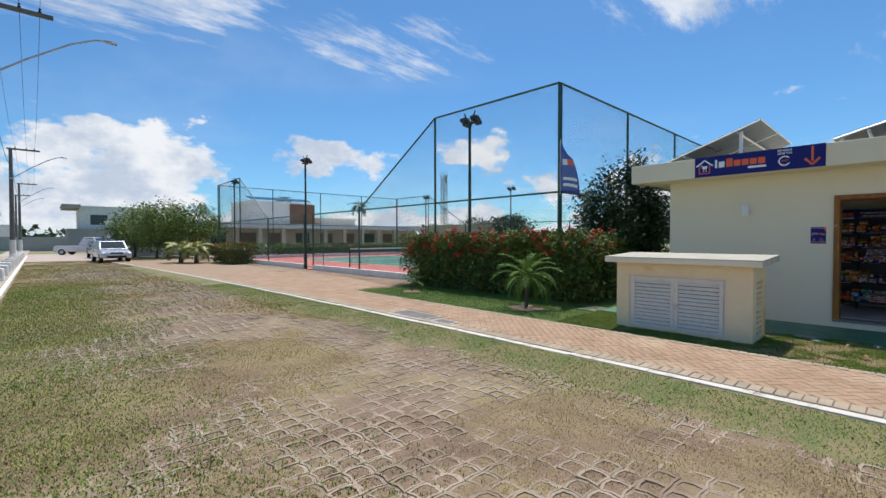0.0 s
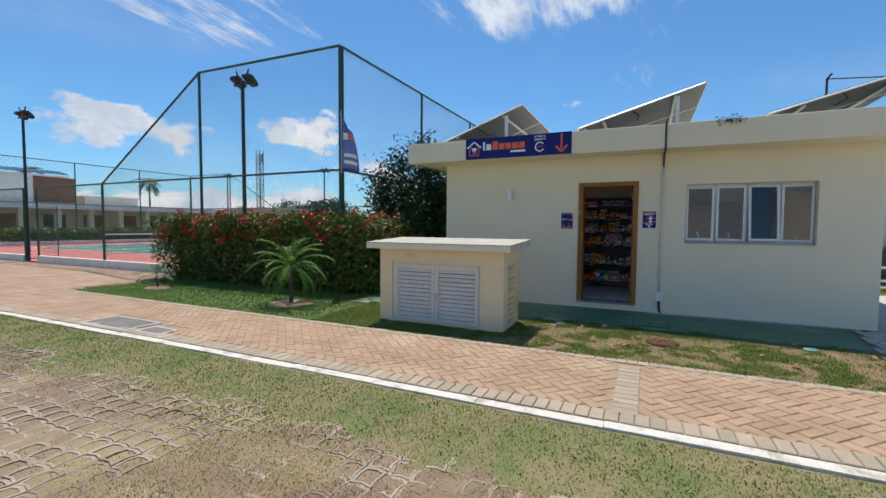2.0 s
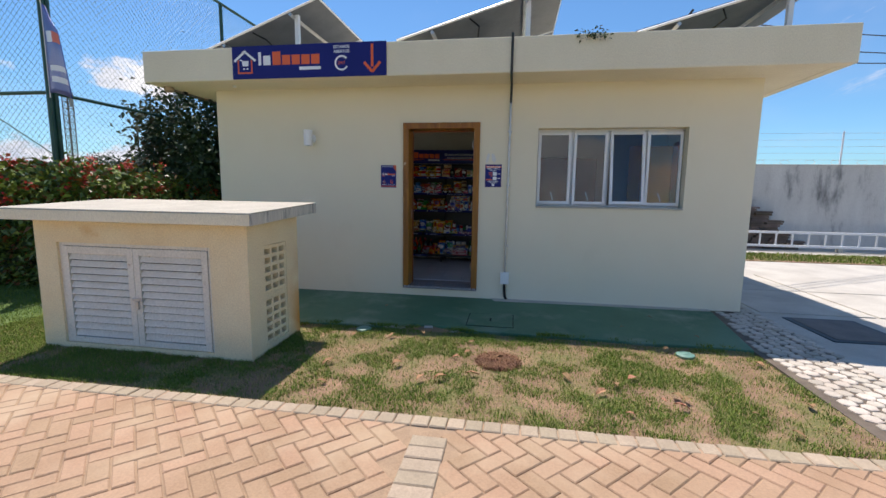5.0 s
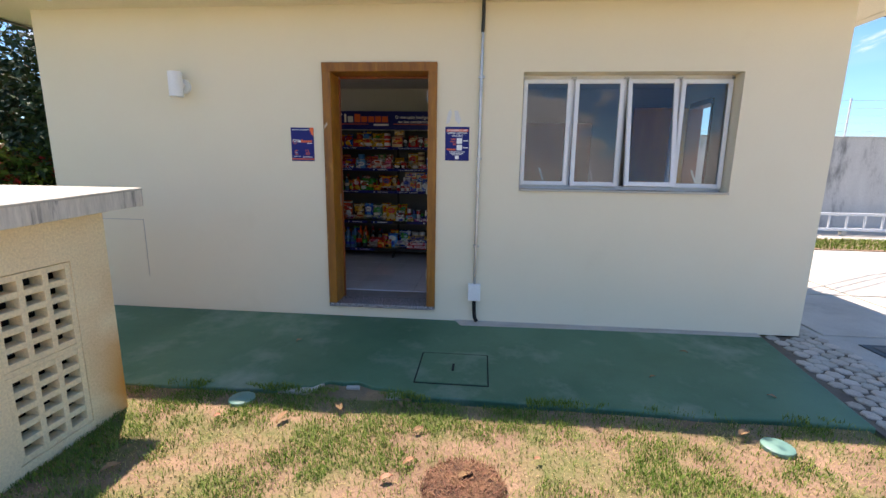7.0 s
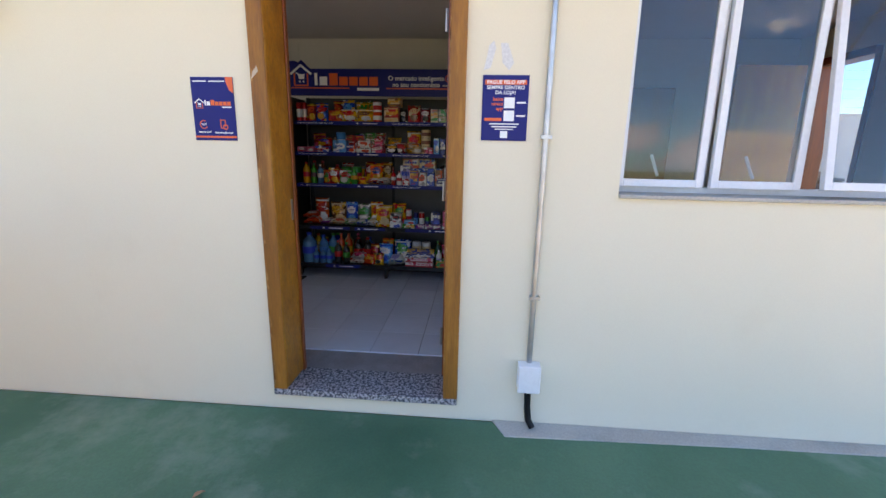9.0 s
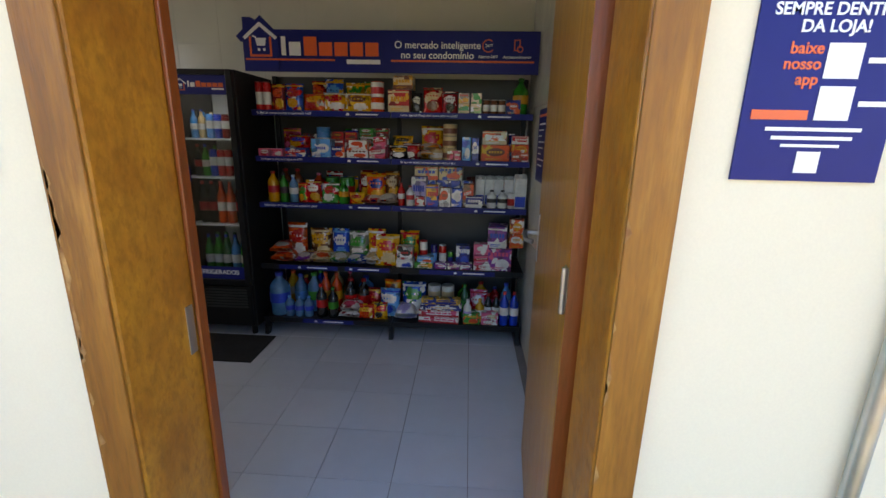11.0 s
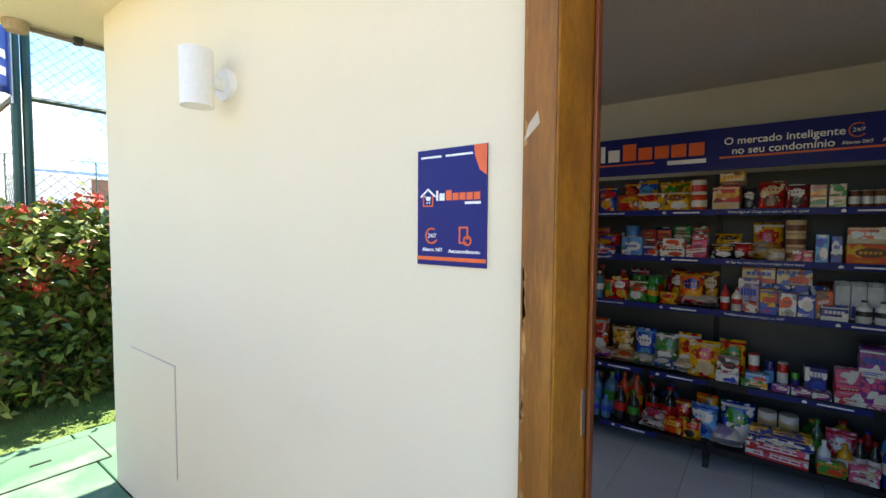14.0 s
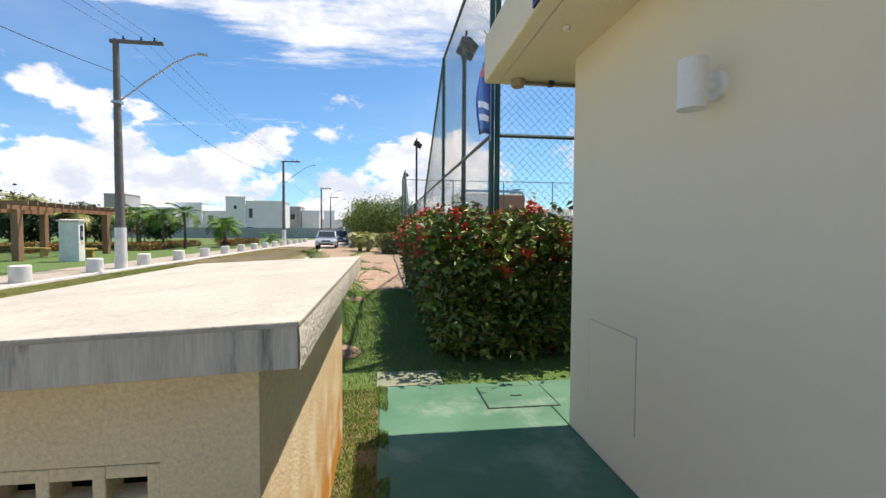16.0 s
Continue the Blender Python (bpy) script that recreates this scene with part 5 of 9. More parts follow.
def flood_mast(x, y, h, label):
    m_ = thing("floodlight_mast", label, "floodlight", (x, y, 0), group="court floodlights")
    part("pole", Shape().tube((0, 0, 0), (0, 0, h), 0.055, 0.045, 10), M_DKPOLE, m_, smooth=40)
    part("cross_bar", Shape().box(-0.03, 0.03, -0.3, 0.3, h, h + 0.05), M_DKPOLE, m_)
    for sy in (-1, 1):
        part("stay", Shape().tube((0, 0, h - 0.05), (0, sy * 0.24, h + 0.40), 0.026, 0.022, 6), M_DKPOLE, m_)
        hd = Shape().prism([(-0.14, sy * 0.22 - 0.11, h + 0.16), (0.20, sy * 0.22 - 0.11, h - 0.02), (0.24, sy * 0.22 - 0.11, h + 0.06), (0.06, sy * 0.22 - 0.11, h + 0.24), (-0.11, sy * 0.22 - 0.11, h + 0.24)][::-1], (0, 0.22, 0))
        part("lamp_head", hd, M_DKPOLE, m_, bevel=0.01)


flood_mast(10.15, 9.62, 5.15, "dark floodlight mast with two lamps beside the court fence")
flood_mast(9.98, 20.95, 5.35, "dark floodlight mast with two lamps beside the court gate")
for x, y in ((27.4, 21.5), (27.4, 31.8), (9.98, 31.9)):
    flood_mast(x, y, 5.35, "dark floodlight mast with two lamps at the court edge")

flag = thing("feather_flag", "blue feather flag with white and orange print on the fence post", "flag", (CX0 - 0.03, 6.15, 2.64))
fs, NU, NV = Shape(), 10, 16
gridv = []
for j in range(NV + 1):
    v = j / NV
    wd = 0.80 * (0.30 + 0.70 * math.sin(math.pi * min(1, (1 - v) * 0.5 + 0.08))) * (1 if v < 0.75 else 1 - (v - 0.75) * 2.6)
    for i in range(NU + 1):
        u = i / NU
        gridv.append((-u * wd * 0.40 + 0.035 * math.sin(5 * v + 3 * u) * u, -u * wd * 0.85 + 0.06 * math.sin(4.5 * u + 2.5 * v) * u, 0.06 + v * 1.22 - 0.16 * u * u))
fs.add(gridv, [(j * (NU + 1) + i, j * (NU + 1) + i + 1, (j + 1) * (NU + 1) + i + 1, (j + 1) * (NU + 1) + i) for j in range(NV) for i in range(NU)], 0)
for q, (i, j) in enumerate([(i, j) for j in range(NV) for i in range(NU)]):
    if j in (9, 10) and 2 <= i <= 4:
        fs.mi[q] = 1
    elif j in (9, 10) and 4 < i <= 8:
        fs.mi[q] = 2
    elif j in (2, 4) and 2 <= i <= 8:
        fs.mi[q] = 1
M_FLAG = mat("flag_blue", (0.025, 0.07, 0.36), (0.02, 0.06, 0.32), 0.35, 3, 40, 0.05, coat=0.4)
cl = part("cloth", fs, [M_FLAG, M_PRINTW, M_ORANGE], flag, smooth=80)
md = cl.modifiers.new("thick", "SOLIDIFY")
md.thickness = 0.002
part("rod", Shape().path([(0, 0, 0), (0, 0, 1.25), (-0.03, -0.02, 1.34), (-0.12, -0.1, 1.38)], 0.009, 6), M_CLEANWHITE, flag)

# ---- planting ----
def plant(name, label, category, at, leaves, extra=()):
    p = thing(name, label, category, at)
    for nm, me in leaves:
        o_ = new(nm, me)
        o_.parent = p
        o_["kind"] = "stuff"
    for nm, sh_, m_ in extra:
        part(nm, sh_, m_, p, smooth=60)
    return p


def hedge_points(n, sx, sy, h, shell=0.24):
    """Points near the skin of a lumpy hedge block, more of them outside."""
    out = []
    while len(out) < n:
        u, v, w_ = np.random.uniform(-1, 1), np.random.uniform(-1, 1), np.random.uniform(0.02, 1)
        r = max(abs(u), abs(v), w_ * 0.98)
        if r < 1 - shell and np.random.rand() > 0.12:
            continue
        lump = 1 + 0.13 * field(u * sx * 1.4, v * sy * 1.4 + w_ * 3, 1.0, sx) + 0.05 * np.random.normal()
        taper = 0.80 + 0.20 * min(1.0, w_ * 1.7)
        out.append((u * sx * lump * taper, v * sy * lump * (0.9 + 0.1 * taper), w_ * h * (1 + 0.10 * field(u * sx * 2, v * sy * 2, 1.0, 7) + 0.03 * np.random.normal())))
    return np.array(out)


def hedge(name, label, at, sx, sy, h, n, leaf=0.085, flowers=0, red=0.15, m_red=None):
    pts = hedge_points(n, sx, sy, h)
    k = int(n * red)
    fl = []
    stems = Shape()
    for _ in range(int(10 + sy * 8)):
        x, y = random.uniform(-sx * 0.6, sx * 0.6), random.uniform(-sy * 0.85, sy * 0.85)
        stems.path([(x, y, 0), (x + random.uniform(-0.08, 0.08), y + random.uniform(-0.08, 0.08), h * 0.4), (x + random.uniform(-0.2, 0.2), y + random.uniform(-0.2, 0.2), h * 0.85)], 0.012, 4)
    # top leaves: young growth, with the sunlit yellow-green look put into their colour
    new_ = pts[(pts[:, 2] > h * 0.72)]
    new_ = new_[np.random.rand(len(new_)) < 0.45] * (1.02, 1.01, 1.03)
    lv = [("young_foliage", leaf_mesh("young_foliage", new_, leaf, M_LEAFSUNLIT, 0.5, 0.2, 0.8)), ("foliage", leaf_mesh("foliage", pts[k:], leaf, M_LEAF, 0.55)), ("bronze_foliage", leaf_mesh("bronze_foliage", pts[:k], leaf, m_red or M_LEAFRED, 0.5))]
    if flowers:
        top = pts[(pts[:, 2] > h * 0.62)]
        idx = np.random.choice(len(top), flowers)
        fp = np.repeat(top[idx] * (1.08, 1.025, 1.06), 34, 0) + np.random.normal(0, 0.034, (flowers * 34, 3))
        lv.append(("blossom", leaf_mesh("blossom", fp, 0.056, M_FLOWER, 0.8, 0.1, 1.0)))
    # solid dark block added for the hedge's shaded inside, stops the view through
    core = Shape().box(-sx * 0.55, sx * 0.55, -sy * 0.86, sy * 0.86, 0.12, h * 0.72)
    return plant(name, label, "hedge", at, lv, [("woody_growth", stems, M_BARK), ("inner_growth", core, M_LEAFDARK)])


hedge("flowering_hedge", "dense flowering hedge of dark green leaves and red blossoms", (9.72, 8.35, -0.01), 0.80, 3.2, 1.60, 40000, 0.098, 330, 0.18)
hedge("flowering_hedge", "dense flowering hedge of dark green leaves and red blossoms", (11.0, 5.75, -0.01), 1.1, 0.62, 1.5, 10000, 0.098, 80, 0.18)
hedge("clipped_shrub", "rounded bronze-green shrub beside the walkway", (9.0, 29.2, -0.02), 0.8, 1.9, 1.25, 6000, 0.11, 16, 0.5)


def palm(name, label, at, trunk_h, trunk_r, fronds, length, m_leaf, leaflets=22, lw=0.022, spread=(15, 80), droop=0.28, bend=10, fore=0.62):
    p = thing(name, label, "palm", at)
    t = Shape()
    for k in range(5):
        t.tube((0.02 * math.sin(k), 0, trunk_h * k / 5), (0.02 * math.sin(k + 1), 0, trunk_h * (k + 1) / 5 + 0.01), trunk_r * (1.25 - 0.1 * k), trunk_r * (1.1 - 0.1 * k), 9)
    part("trunk", t, M_BARK, p, smooth=30)
    for k in range(fronds):
        az = 2 * math.pi * (k * 0.381966) + random.uniform(-0.2, 0.2)
        el = radians(spread[0] + (spread[1] - spread[0]) * ((k + 0.5) / fronds))
        fr_ = Shape()
        d0 = Vector((math.cos(az), math.sin(az), 0))
        side = Vector((-math.sin(az), math.cos(az), 0))
        pts, ln_ = [], length * random.uniform(0.8, 1.1)
        pos = Vector((0, 0, trunk_h))
        e = el
        for q in range(9):
            pts.append(pos.copy())
            pos = pos + (d0 * math.cos(e) + Vector((0, 0, math.sin(e)))) * ln_ / 8
            e -= radians(bend + 4 * (1 - math.sin(el)))
        for a, b in zip(pts, pts[1:]):
            fr_.tube(a, b, 0.008 * length, 0.006 * length, 4)
        for q in range(leaflets):
            f = 0.18 + 0.8 * q / leaflets
            g = f * 8
            i0 = min(7, int(g))
            base = pts[i0].lerp(pts[i0 + 1], g - i0)
            fw = (pts[i0 + 1] - pts[i0]).normalized()
            ll = ln_ * 0.42 * math.sin(math.pi * (0.2 + 0.72 * f)) * random.uniform(0.85, 1.1)
            for sg in (-1, 1):
                tipv = base + (side * sg * 0.8 + fw * fore).normalized() * ll + Vector((0, 0, -droop * ll))
                mid = base.lerp(tipv, 0.5) + Vector((0, 0, 0.06 * ll))
                wv = fw * lw * length
                fr_.add([base - wv * 0.4, base + wv * 0.4, mid + wv * 0.6, mid - wv * 0.6, tipv], [(0, 1, 2, 3), (3, 2, 4)])
        part("frond", fr_, m_leaf, p)
    return p


palm("young_palm", "young fan-like palm with arching leaves on the lawn", (7.78, 5.68, -0.01), 0.66, 0.036, 30, 0.80, M_PALM, 22, 0.015, (-8, 84), 0.16, 10, 1.9)
palm("palm_sapling", "very small palm sapling on the lawn", (7.85, 9.75, -0.01), 0.26, 0.022, 9, 0.50, M_PALM, 14, 0.022, (5, 75), 0.10, 7, 1.15)
s = Shape().lathe([(0.42, -0.02), (0.34, 0.006), (0.05, 0.012)], 20, (7.78, 5.68, 0.0))
structure("soil_ring", s, M_SAND, "bare soil ring round the young palm", "soil", smooth=40)
s = Shape().lathe([(0.3, -0.02), (0.24, 0.006), (0.05, 0.012)], 18, (7.85, 9.75, 0.0))
structure("soil_ring_small", s, M_SAND, "bare soil ring round the palm sapling", "soil", smooth=40)
for x, y in ((7.35, 31.0), (6.75, 32.2)):
    palm("yellow_palm", "squat yellowish palm at the edge of the walkway", (x, y, -0.02), 0.95, 0.12, 16, 1.25, M_PALMY, 16, 0.035, (-5, 60))
for (px, py, h, ml) in ((-12.5, 36, 2.6, M_PALM), (-11, 38, 2.7, M_PALM), (-14.0, 42, 2.5, M_PALMY), (-7.5, 46, 2.0, M_PALM), (-15.5, 33, 3.1, M_PALMY), (-5.0, 55, 0.5, M_PALM), (-17, 45, 2.5, M_PALM), (-20, 38, 2.8, M_PALM), (-7.7, 35, 2.5, M_PALM), (-6.7, 36.2, 2.7, M_PALM), (-5.2, 40, 2.0, M_PALM), (-4.6, 38.6, 1.7, M_PALM), (-12.4, 33.4, 2.4, M_PALMY)):
    palm("park_palm", "slender park palm with feathery crown", (px, py, -0.02), h, 0.09, 13, 1.7, ml, 14, 0.035, (-10, 70))
for (px, py, h) in ((31, 74, 8.2), (44, 70, 7.8)):
    palm("coconut_palm", "tall coconut palm behind the club house", (px, py, -0.1), h, 0.14, 12, 2.4, M_LEAFDARK, 14, 0.04, (-15, 60))
for (px, py, h) in ((32, 24, 1.6), (33, 17, 1.8), (34, 14, 1.4), (36, 40, 2.6), (39, 40, 2.8)):
    palm("garden_palm", "low garden palm beyond the court", (px, py, -0.1), h, 0.12, 12, 2.2, M_PALM, 14, 0.035, (-10, 65))


def tree(name, label, at, trunk_h, crown_r, crown_h, n, leaf, m_leaf, limbs=6, lean=0.25, gaps=0.45):
    t = Shape()
    tips = []
    for k in range(limbs):
        az = 2 * math.pi * k / limbs + random.uniform(-0.3, 0.3)
        p0 = Vector((0, 0, 0))
        p1 = Vector((math.cos(az) * lean * 0.3, math.sin(az) * lean * 0.3, trunk_h))
        rr = crown_r * random.uniform(0.45, 0.8)
        p2 = Vector((math.cos(az) * rr * 0.5, math.sin(az) * rr * 0.5, trunk_h + crown_h * random.uniform(0.25, 0.4)))
        p3 = Vector((math.cos(az) * rr, math.sin(az) * rr, trunk_h + crown_h * random.uniform(0.4, 0.8)))
        w0 = 0.035 * crown_r
        if k < 2:
            t.tube(p0, p1, w0 * 1.4, w0, 7)
        t.tube(p1, p2, w0 * 0.8, w0 * 0.5, 6).tube(p2, p3, w0 * 0.5, w0 * 0.2, 5)
        tips += [p2, p3, (p2 + p3) / 2]
    cl_ = []
    for q in range(int(14 + 10 * crown_r)):
        a, u = random.uniform(0, 2 * math.pi), random.uniform(-1, 1)
        r = crown_r * math.sqrt(max(0.05, 1 - u * u)) * random.uniform(0.55, 1.0)
        cl_.append((math.cos(a) * r, math.sin(a) * r, trunk_h + crown_h * (0.5 + 0.48 * u)))
    cl_ += [tuple(p) for p in tips]
    cen = np.array(cl_)
    pts = cen[np.random.randint(0, len(cen), n)] + np.random.normal(0, 1, (n, 3)) * (crown_r * 0.17, crown_r * 0.17, crown_h * 0.10)
    return plant(name, label, "tree", at, [("crown", leaf_mesh("crown", pts, leaf, m_leaf, 0.55))], [("trunk", t, M_BARK)])


tree("dark_tree", "dense dark evergreen tree behind the shop", (12.5, 5.65, -0.02), 0.35, 1.2, 3.1, 22000, 0.12, M_LEAFDARK, 6)
for x, y, r, h in ((6.9, 41, 2.3, 3.3), (8.3, 44.5, 2.6, 3.6), (9.6, 40.5, 2.0, 3.2), (6.2, 46.5, 2.2, 3.4)):
    tree("street_tree", "spreading street tree with light green leaves", (x, y, -0.05), 1.0, r, h, 5200, 0.20, M_LEAFTREE, 7)
for x, y, r, h in ((-14.5, 24, 2.0, 2.2), (-19, 27, 2.6, 2.8), (-24, 33, 3.0, 3.0), (-18, 52, 2.2, 2.2)):
    tree("park_tree", "low dark-leaved park tree", (x, y, -0.05), 1.2, r, h, 2600, 0.3, M_LEAFDARK, 6)
for x, y in ((40, 37), (43, 33), (38, 30)):
    tree("garden_tree", "broad garden tree beyond the court", (x, y, -0.1), 1.6, 2.2, 2.6, 2400, 0.3, M_LEAFDARK, 6)
for nm, at, sx, sy, h in (("bed", (-8.5, 38, -0.02), 0.8, 4.0, 0.55), ("bed", (-5.8, 46, -0.02), 0.8, 4.5, 0.6), ("bed", (-10.5, 33, -0.02), 3.5, 0.7, 0.55), ("bed", (-16, 30, -0.02), 4.5, 0.7, 0.6)):
    hedge("flower_bed_shrub", "low clipped shrub bed with red-bronze leaves", at, sx, sy, h, 3200, 0.13, 40, 0.75, M_BEDLEAF)
hedge("club_hedge", "long clipped green hedge before the club house", (24, 39.5, -0.1), 14, 0.7, 1.15, 9000, 0.22, 0, 0.05)
for x, y, r, h in ((-15.0, 33.0, 2.0, 2.4), (-12.9, 34.9, 1.7, 2.1), (-18.2, 36.0, 2.3, 2.9), (-10.6, 41.0, 1.4, 1.8)):
    tree("park_tree", "low dark-leaved park tree", (x, y, -0.05), 0.9, r, h, 2600, 0.3, M_LEAFDARK, 6)
# wooded skyline far off
wp = []
for k in range(230):
    a = radians(-25 + 185 * k / 230)
    d = random.uniform(170, 210)
    for _ in range(34):
        wp.append((math.cos(a) * d + random.gauss(0, 3.2), math.sin(a) * d + random.gauss(0, 3.2), abs(random.gauss(0, 1)) * 2.2))
o = new("far_woods", leaf_mesh("far_woods", wp, 2.2, M_LEAFDARK, 0.8))
tagged(o, "low wooded skyline in the far distance", "woods", kind="stuff")

# ---- street furniture and park ----
for k in range(16):
    b = thing("bollard", "squat white-painted concrete bollard on the park pavement", "bollard", (-1.16, 10.4 + 3.02 * k, 0.0), group="park bollards")
    part("drum", Shape().lathe([(0.235, 0), (0.24, 0.02), (0.235, 0.44), (0.22, 0.455), (0.0, 0.455)], 20), M_WHITE, b, smooth=40)


def utility_pole(x, y, h, label):
    p = thing("utility_pole", label, "utility pole", (x, y, 0), group="street utility poles")
    part("shaft", Shape().tube((0, 0, 1.5), (0, 0, h), 0.155, 0.10, 10), M_POLE, p, smooth=40)
    part("painted_base", Shape().tube((0, 0, 0), (0, 0, 1.5), 0.20, 0.185, 10), M_WHITE, p, "white-painted pole base", smooth=40)
    part("crossarm", Shape().box(-0.2, 1.6, -0.05, 0.05, h - 0.12, h), M_POLE, p, bevel=0.008)
    for u in (0.25, 0.85, 1.3):
        part("insulator", Shape().lathe([(0.03, 0), (0.045, 0.05), (0.02, 0.08), (0.035, 0.13), (0.0, 0.15)], 8, (u, 0, h)), M_BLACK, p, smooth=40)
    part("lamp_arm", Shape().path([(0.08, 0, h - 2.2), (1.0, -0.02, h - 1.45), (2.0, -0.04, h - 0.72), (2.6, -0.05, h - 0.42), (2.85, -0.05, h - 0.38)], 0.03, 7), M_STEEL, p, smooth=50)
    part("lamp_head", Shape().prism([(2.8, -0.12, h - 0.4), (3.15, -0.1, h - 0.43), (3.15, 0.02, h - 0.43), (2.8, 0.03, h - 0.4)], (0, 0, 0.07)), M_STEEL, p, bevel=0.015)
    part("clamp", Shape().box(-0.14, 0.14, -0.14, 0.14, h - 2.3, h - 2.2), M_STEEL, p)
    return p


poles = [(-1.0, -9.6), (-1.15, 17.9), (-1.4, 45.4), (-1.6, 73.0), (-2.4, 92.0)]
for x, y in poles:
    utility_pole(x, y, 8.3, "concrete street pole with crossarm and curved lamp arm")
for (xa, ya), (xb, yb) in zip(poles, poles[1:]):
    for u, z, sag in ((0.25, 8.42, 0.7), (0.85, 8.42, 0.75), (1.3, 8.42, 0.72), (0.05, 7.1, 1.0)):
        c = Shape()
        pp = []
        for q in range(15):
            f = q / 14
            pp.append((xa + (xb - xa) * f + u, ya + (yb - ya) * f, z - sag * 4 * f * (1 - f)))
        c.path(pp, 0.012 if z < 8 else 0.006, 4)
        w = part("overhead_cable", c, M_WIRE)
        tagged(w, "sagging black overhead cable between street poles", "cable", group="overhead cables")
for zz, sag in ((6.4, 0.5), (6.1, 0.6), (5.8, 0.5)):
    c = Shape()
    c.path([(12.5 + 1.1 * q, -3.3 - 1.6 * q, zz - 2.1 + 0.32 * q - sag * q * (14 - q) / 49) for q in range(15)], 0.012, 4)
    tagged(part("overhead_cable", c, M_WIRE), "sagging black overhead cable beyond the boundary wall", "cable", group="overhead cables")
utility_pole(27.9, -25.7, 8.6, "concrete street pole beyond the boundary wall")

cab = thing("meter_cabinet", "tall white rendered meter cabinet with a dark window in the park", "meter cabinet", pose(-5.35, 21.9, -0.012, 0, 0, 12))
part("body", Shape().box(-0.36, 0.36, -0.3, 0.3, 0, 1.78), M_WHITE, cab, bevel=0.015)
part("roof", Shape().prism([(-0.42, -0.36, 1.785), (0.42, -0.36, 1.785), (0.42, 0.36, 1.835), (-0.42, 0.36, 1.835)], (0, 0, 0.06)), M_BOXROOF, cab, bevel=0.008)
part("meter_window", Shape().box(0.365, 0.372, -0.17, 0.13, 0.95, 1.62), M_WINDARK, cab)
part("meter", Shape().box(0.373, 0.40, -0.1, 0.06, 1.1, 1.35), M_STEEL, cab, bevel=0.01)
part("notice", Shape().box(0.366, 0.37, -0.07, 0.07, 0.76, 0.88), mat("yellow_notice", (0.7, 0.5, 0.05)), cab)

perg = thing("pergola", "brown timber pergola in the park", "pergola", (0, 0, -0.012))
for x, y in ((-7.75, 22.2), (-8.0, 28.9), (-11.6, 29.3), (-11.3, 22.5)):
    part("post", Shape().box(x - 0.15, x + 0.15, y - 0.15, y + 0.15, 0, 2.3), M_PERGOLA, perg, bevel=0.015)
part("beam", Shape().prism([(-7.85, 21.6, 2.3), (-7.65, 21.6, 2.3), (-7.9, 29.5, 2.3), (-8.1, 29.5, 2.3)], (0, 0, 0.2)), M_PERGOLA, perg)
part("beam", Shape().prism([(-11.4, 21.6, 2.3), (-11.2, 21.6, 2.3), (-11.5, 29.9, 2.3), (-11.7, 29.9, 2.3)], (0, 0, 0.2)), M_PERGOLA, perg)
for k in range(15):
    y = 21.8 + 0.53 * k
    part("rafter", Shape().prism([(-12.1, y, 2.505), (-12.1, y + 0.07, 2.505), (-7.0, y + 0.07, 2.505), (-7.0, y, 2.505)][::-1], (0, 0, 0.17)), M_PERGOLA, perg)
for x, y, a in ((-9.3, 21.6, 0), (-6.6, 24.4, 80), (-9.6, 25.5, 0)):
    b = thing("park_bench", "low ochre concrete park bench", "bench", pose(x, y, -0.012, 0, 0, a), group="park benches")
    part("seat", Shape().box(-0.8, 0.8, -0.22, 0.22, 0.40, 0.48), M_BENCH, b, bevel=0.01)
    for u in (-0.6, 0.6):
        part("leg", Shape().box(u - 0.08, u + 0.08, -0.18, 0.18, 0, 0.40), M_BENCH, b, bevel=0.01)
gym = thing("exercise_frame", "red and orange exercise frame in the park", "exercise frame", (-12.5, 41.0, -0.012))
M_GYM = mat("red_gym_paint", (0.55, 0.10, 0.05), None, 0.5)
for u in (-0.5, 0, 0.5):
    part("post", Shape().tube((u, 0, 0), (u, 0, 1.5 + 0.4 * abs(u)), 0.05, 0.05, 8), M_GYM, gym)
part("bar", Shape().tube((-0.5, 0, 1.2), (0.5, 0, 1.2), 0.03, 0.03, 8), M_GYM, gym)

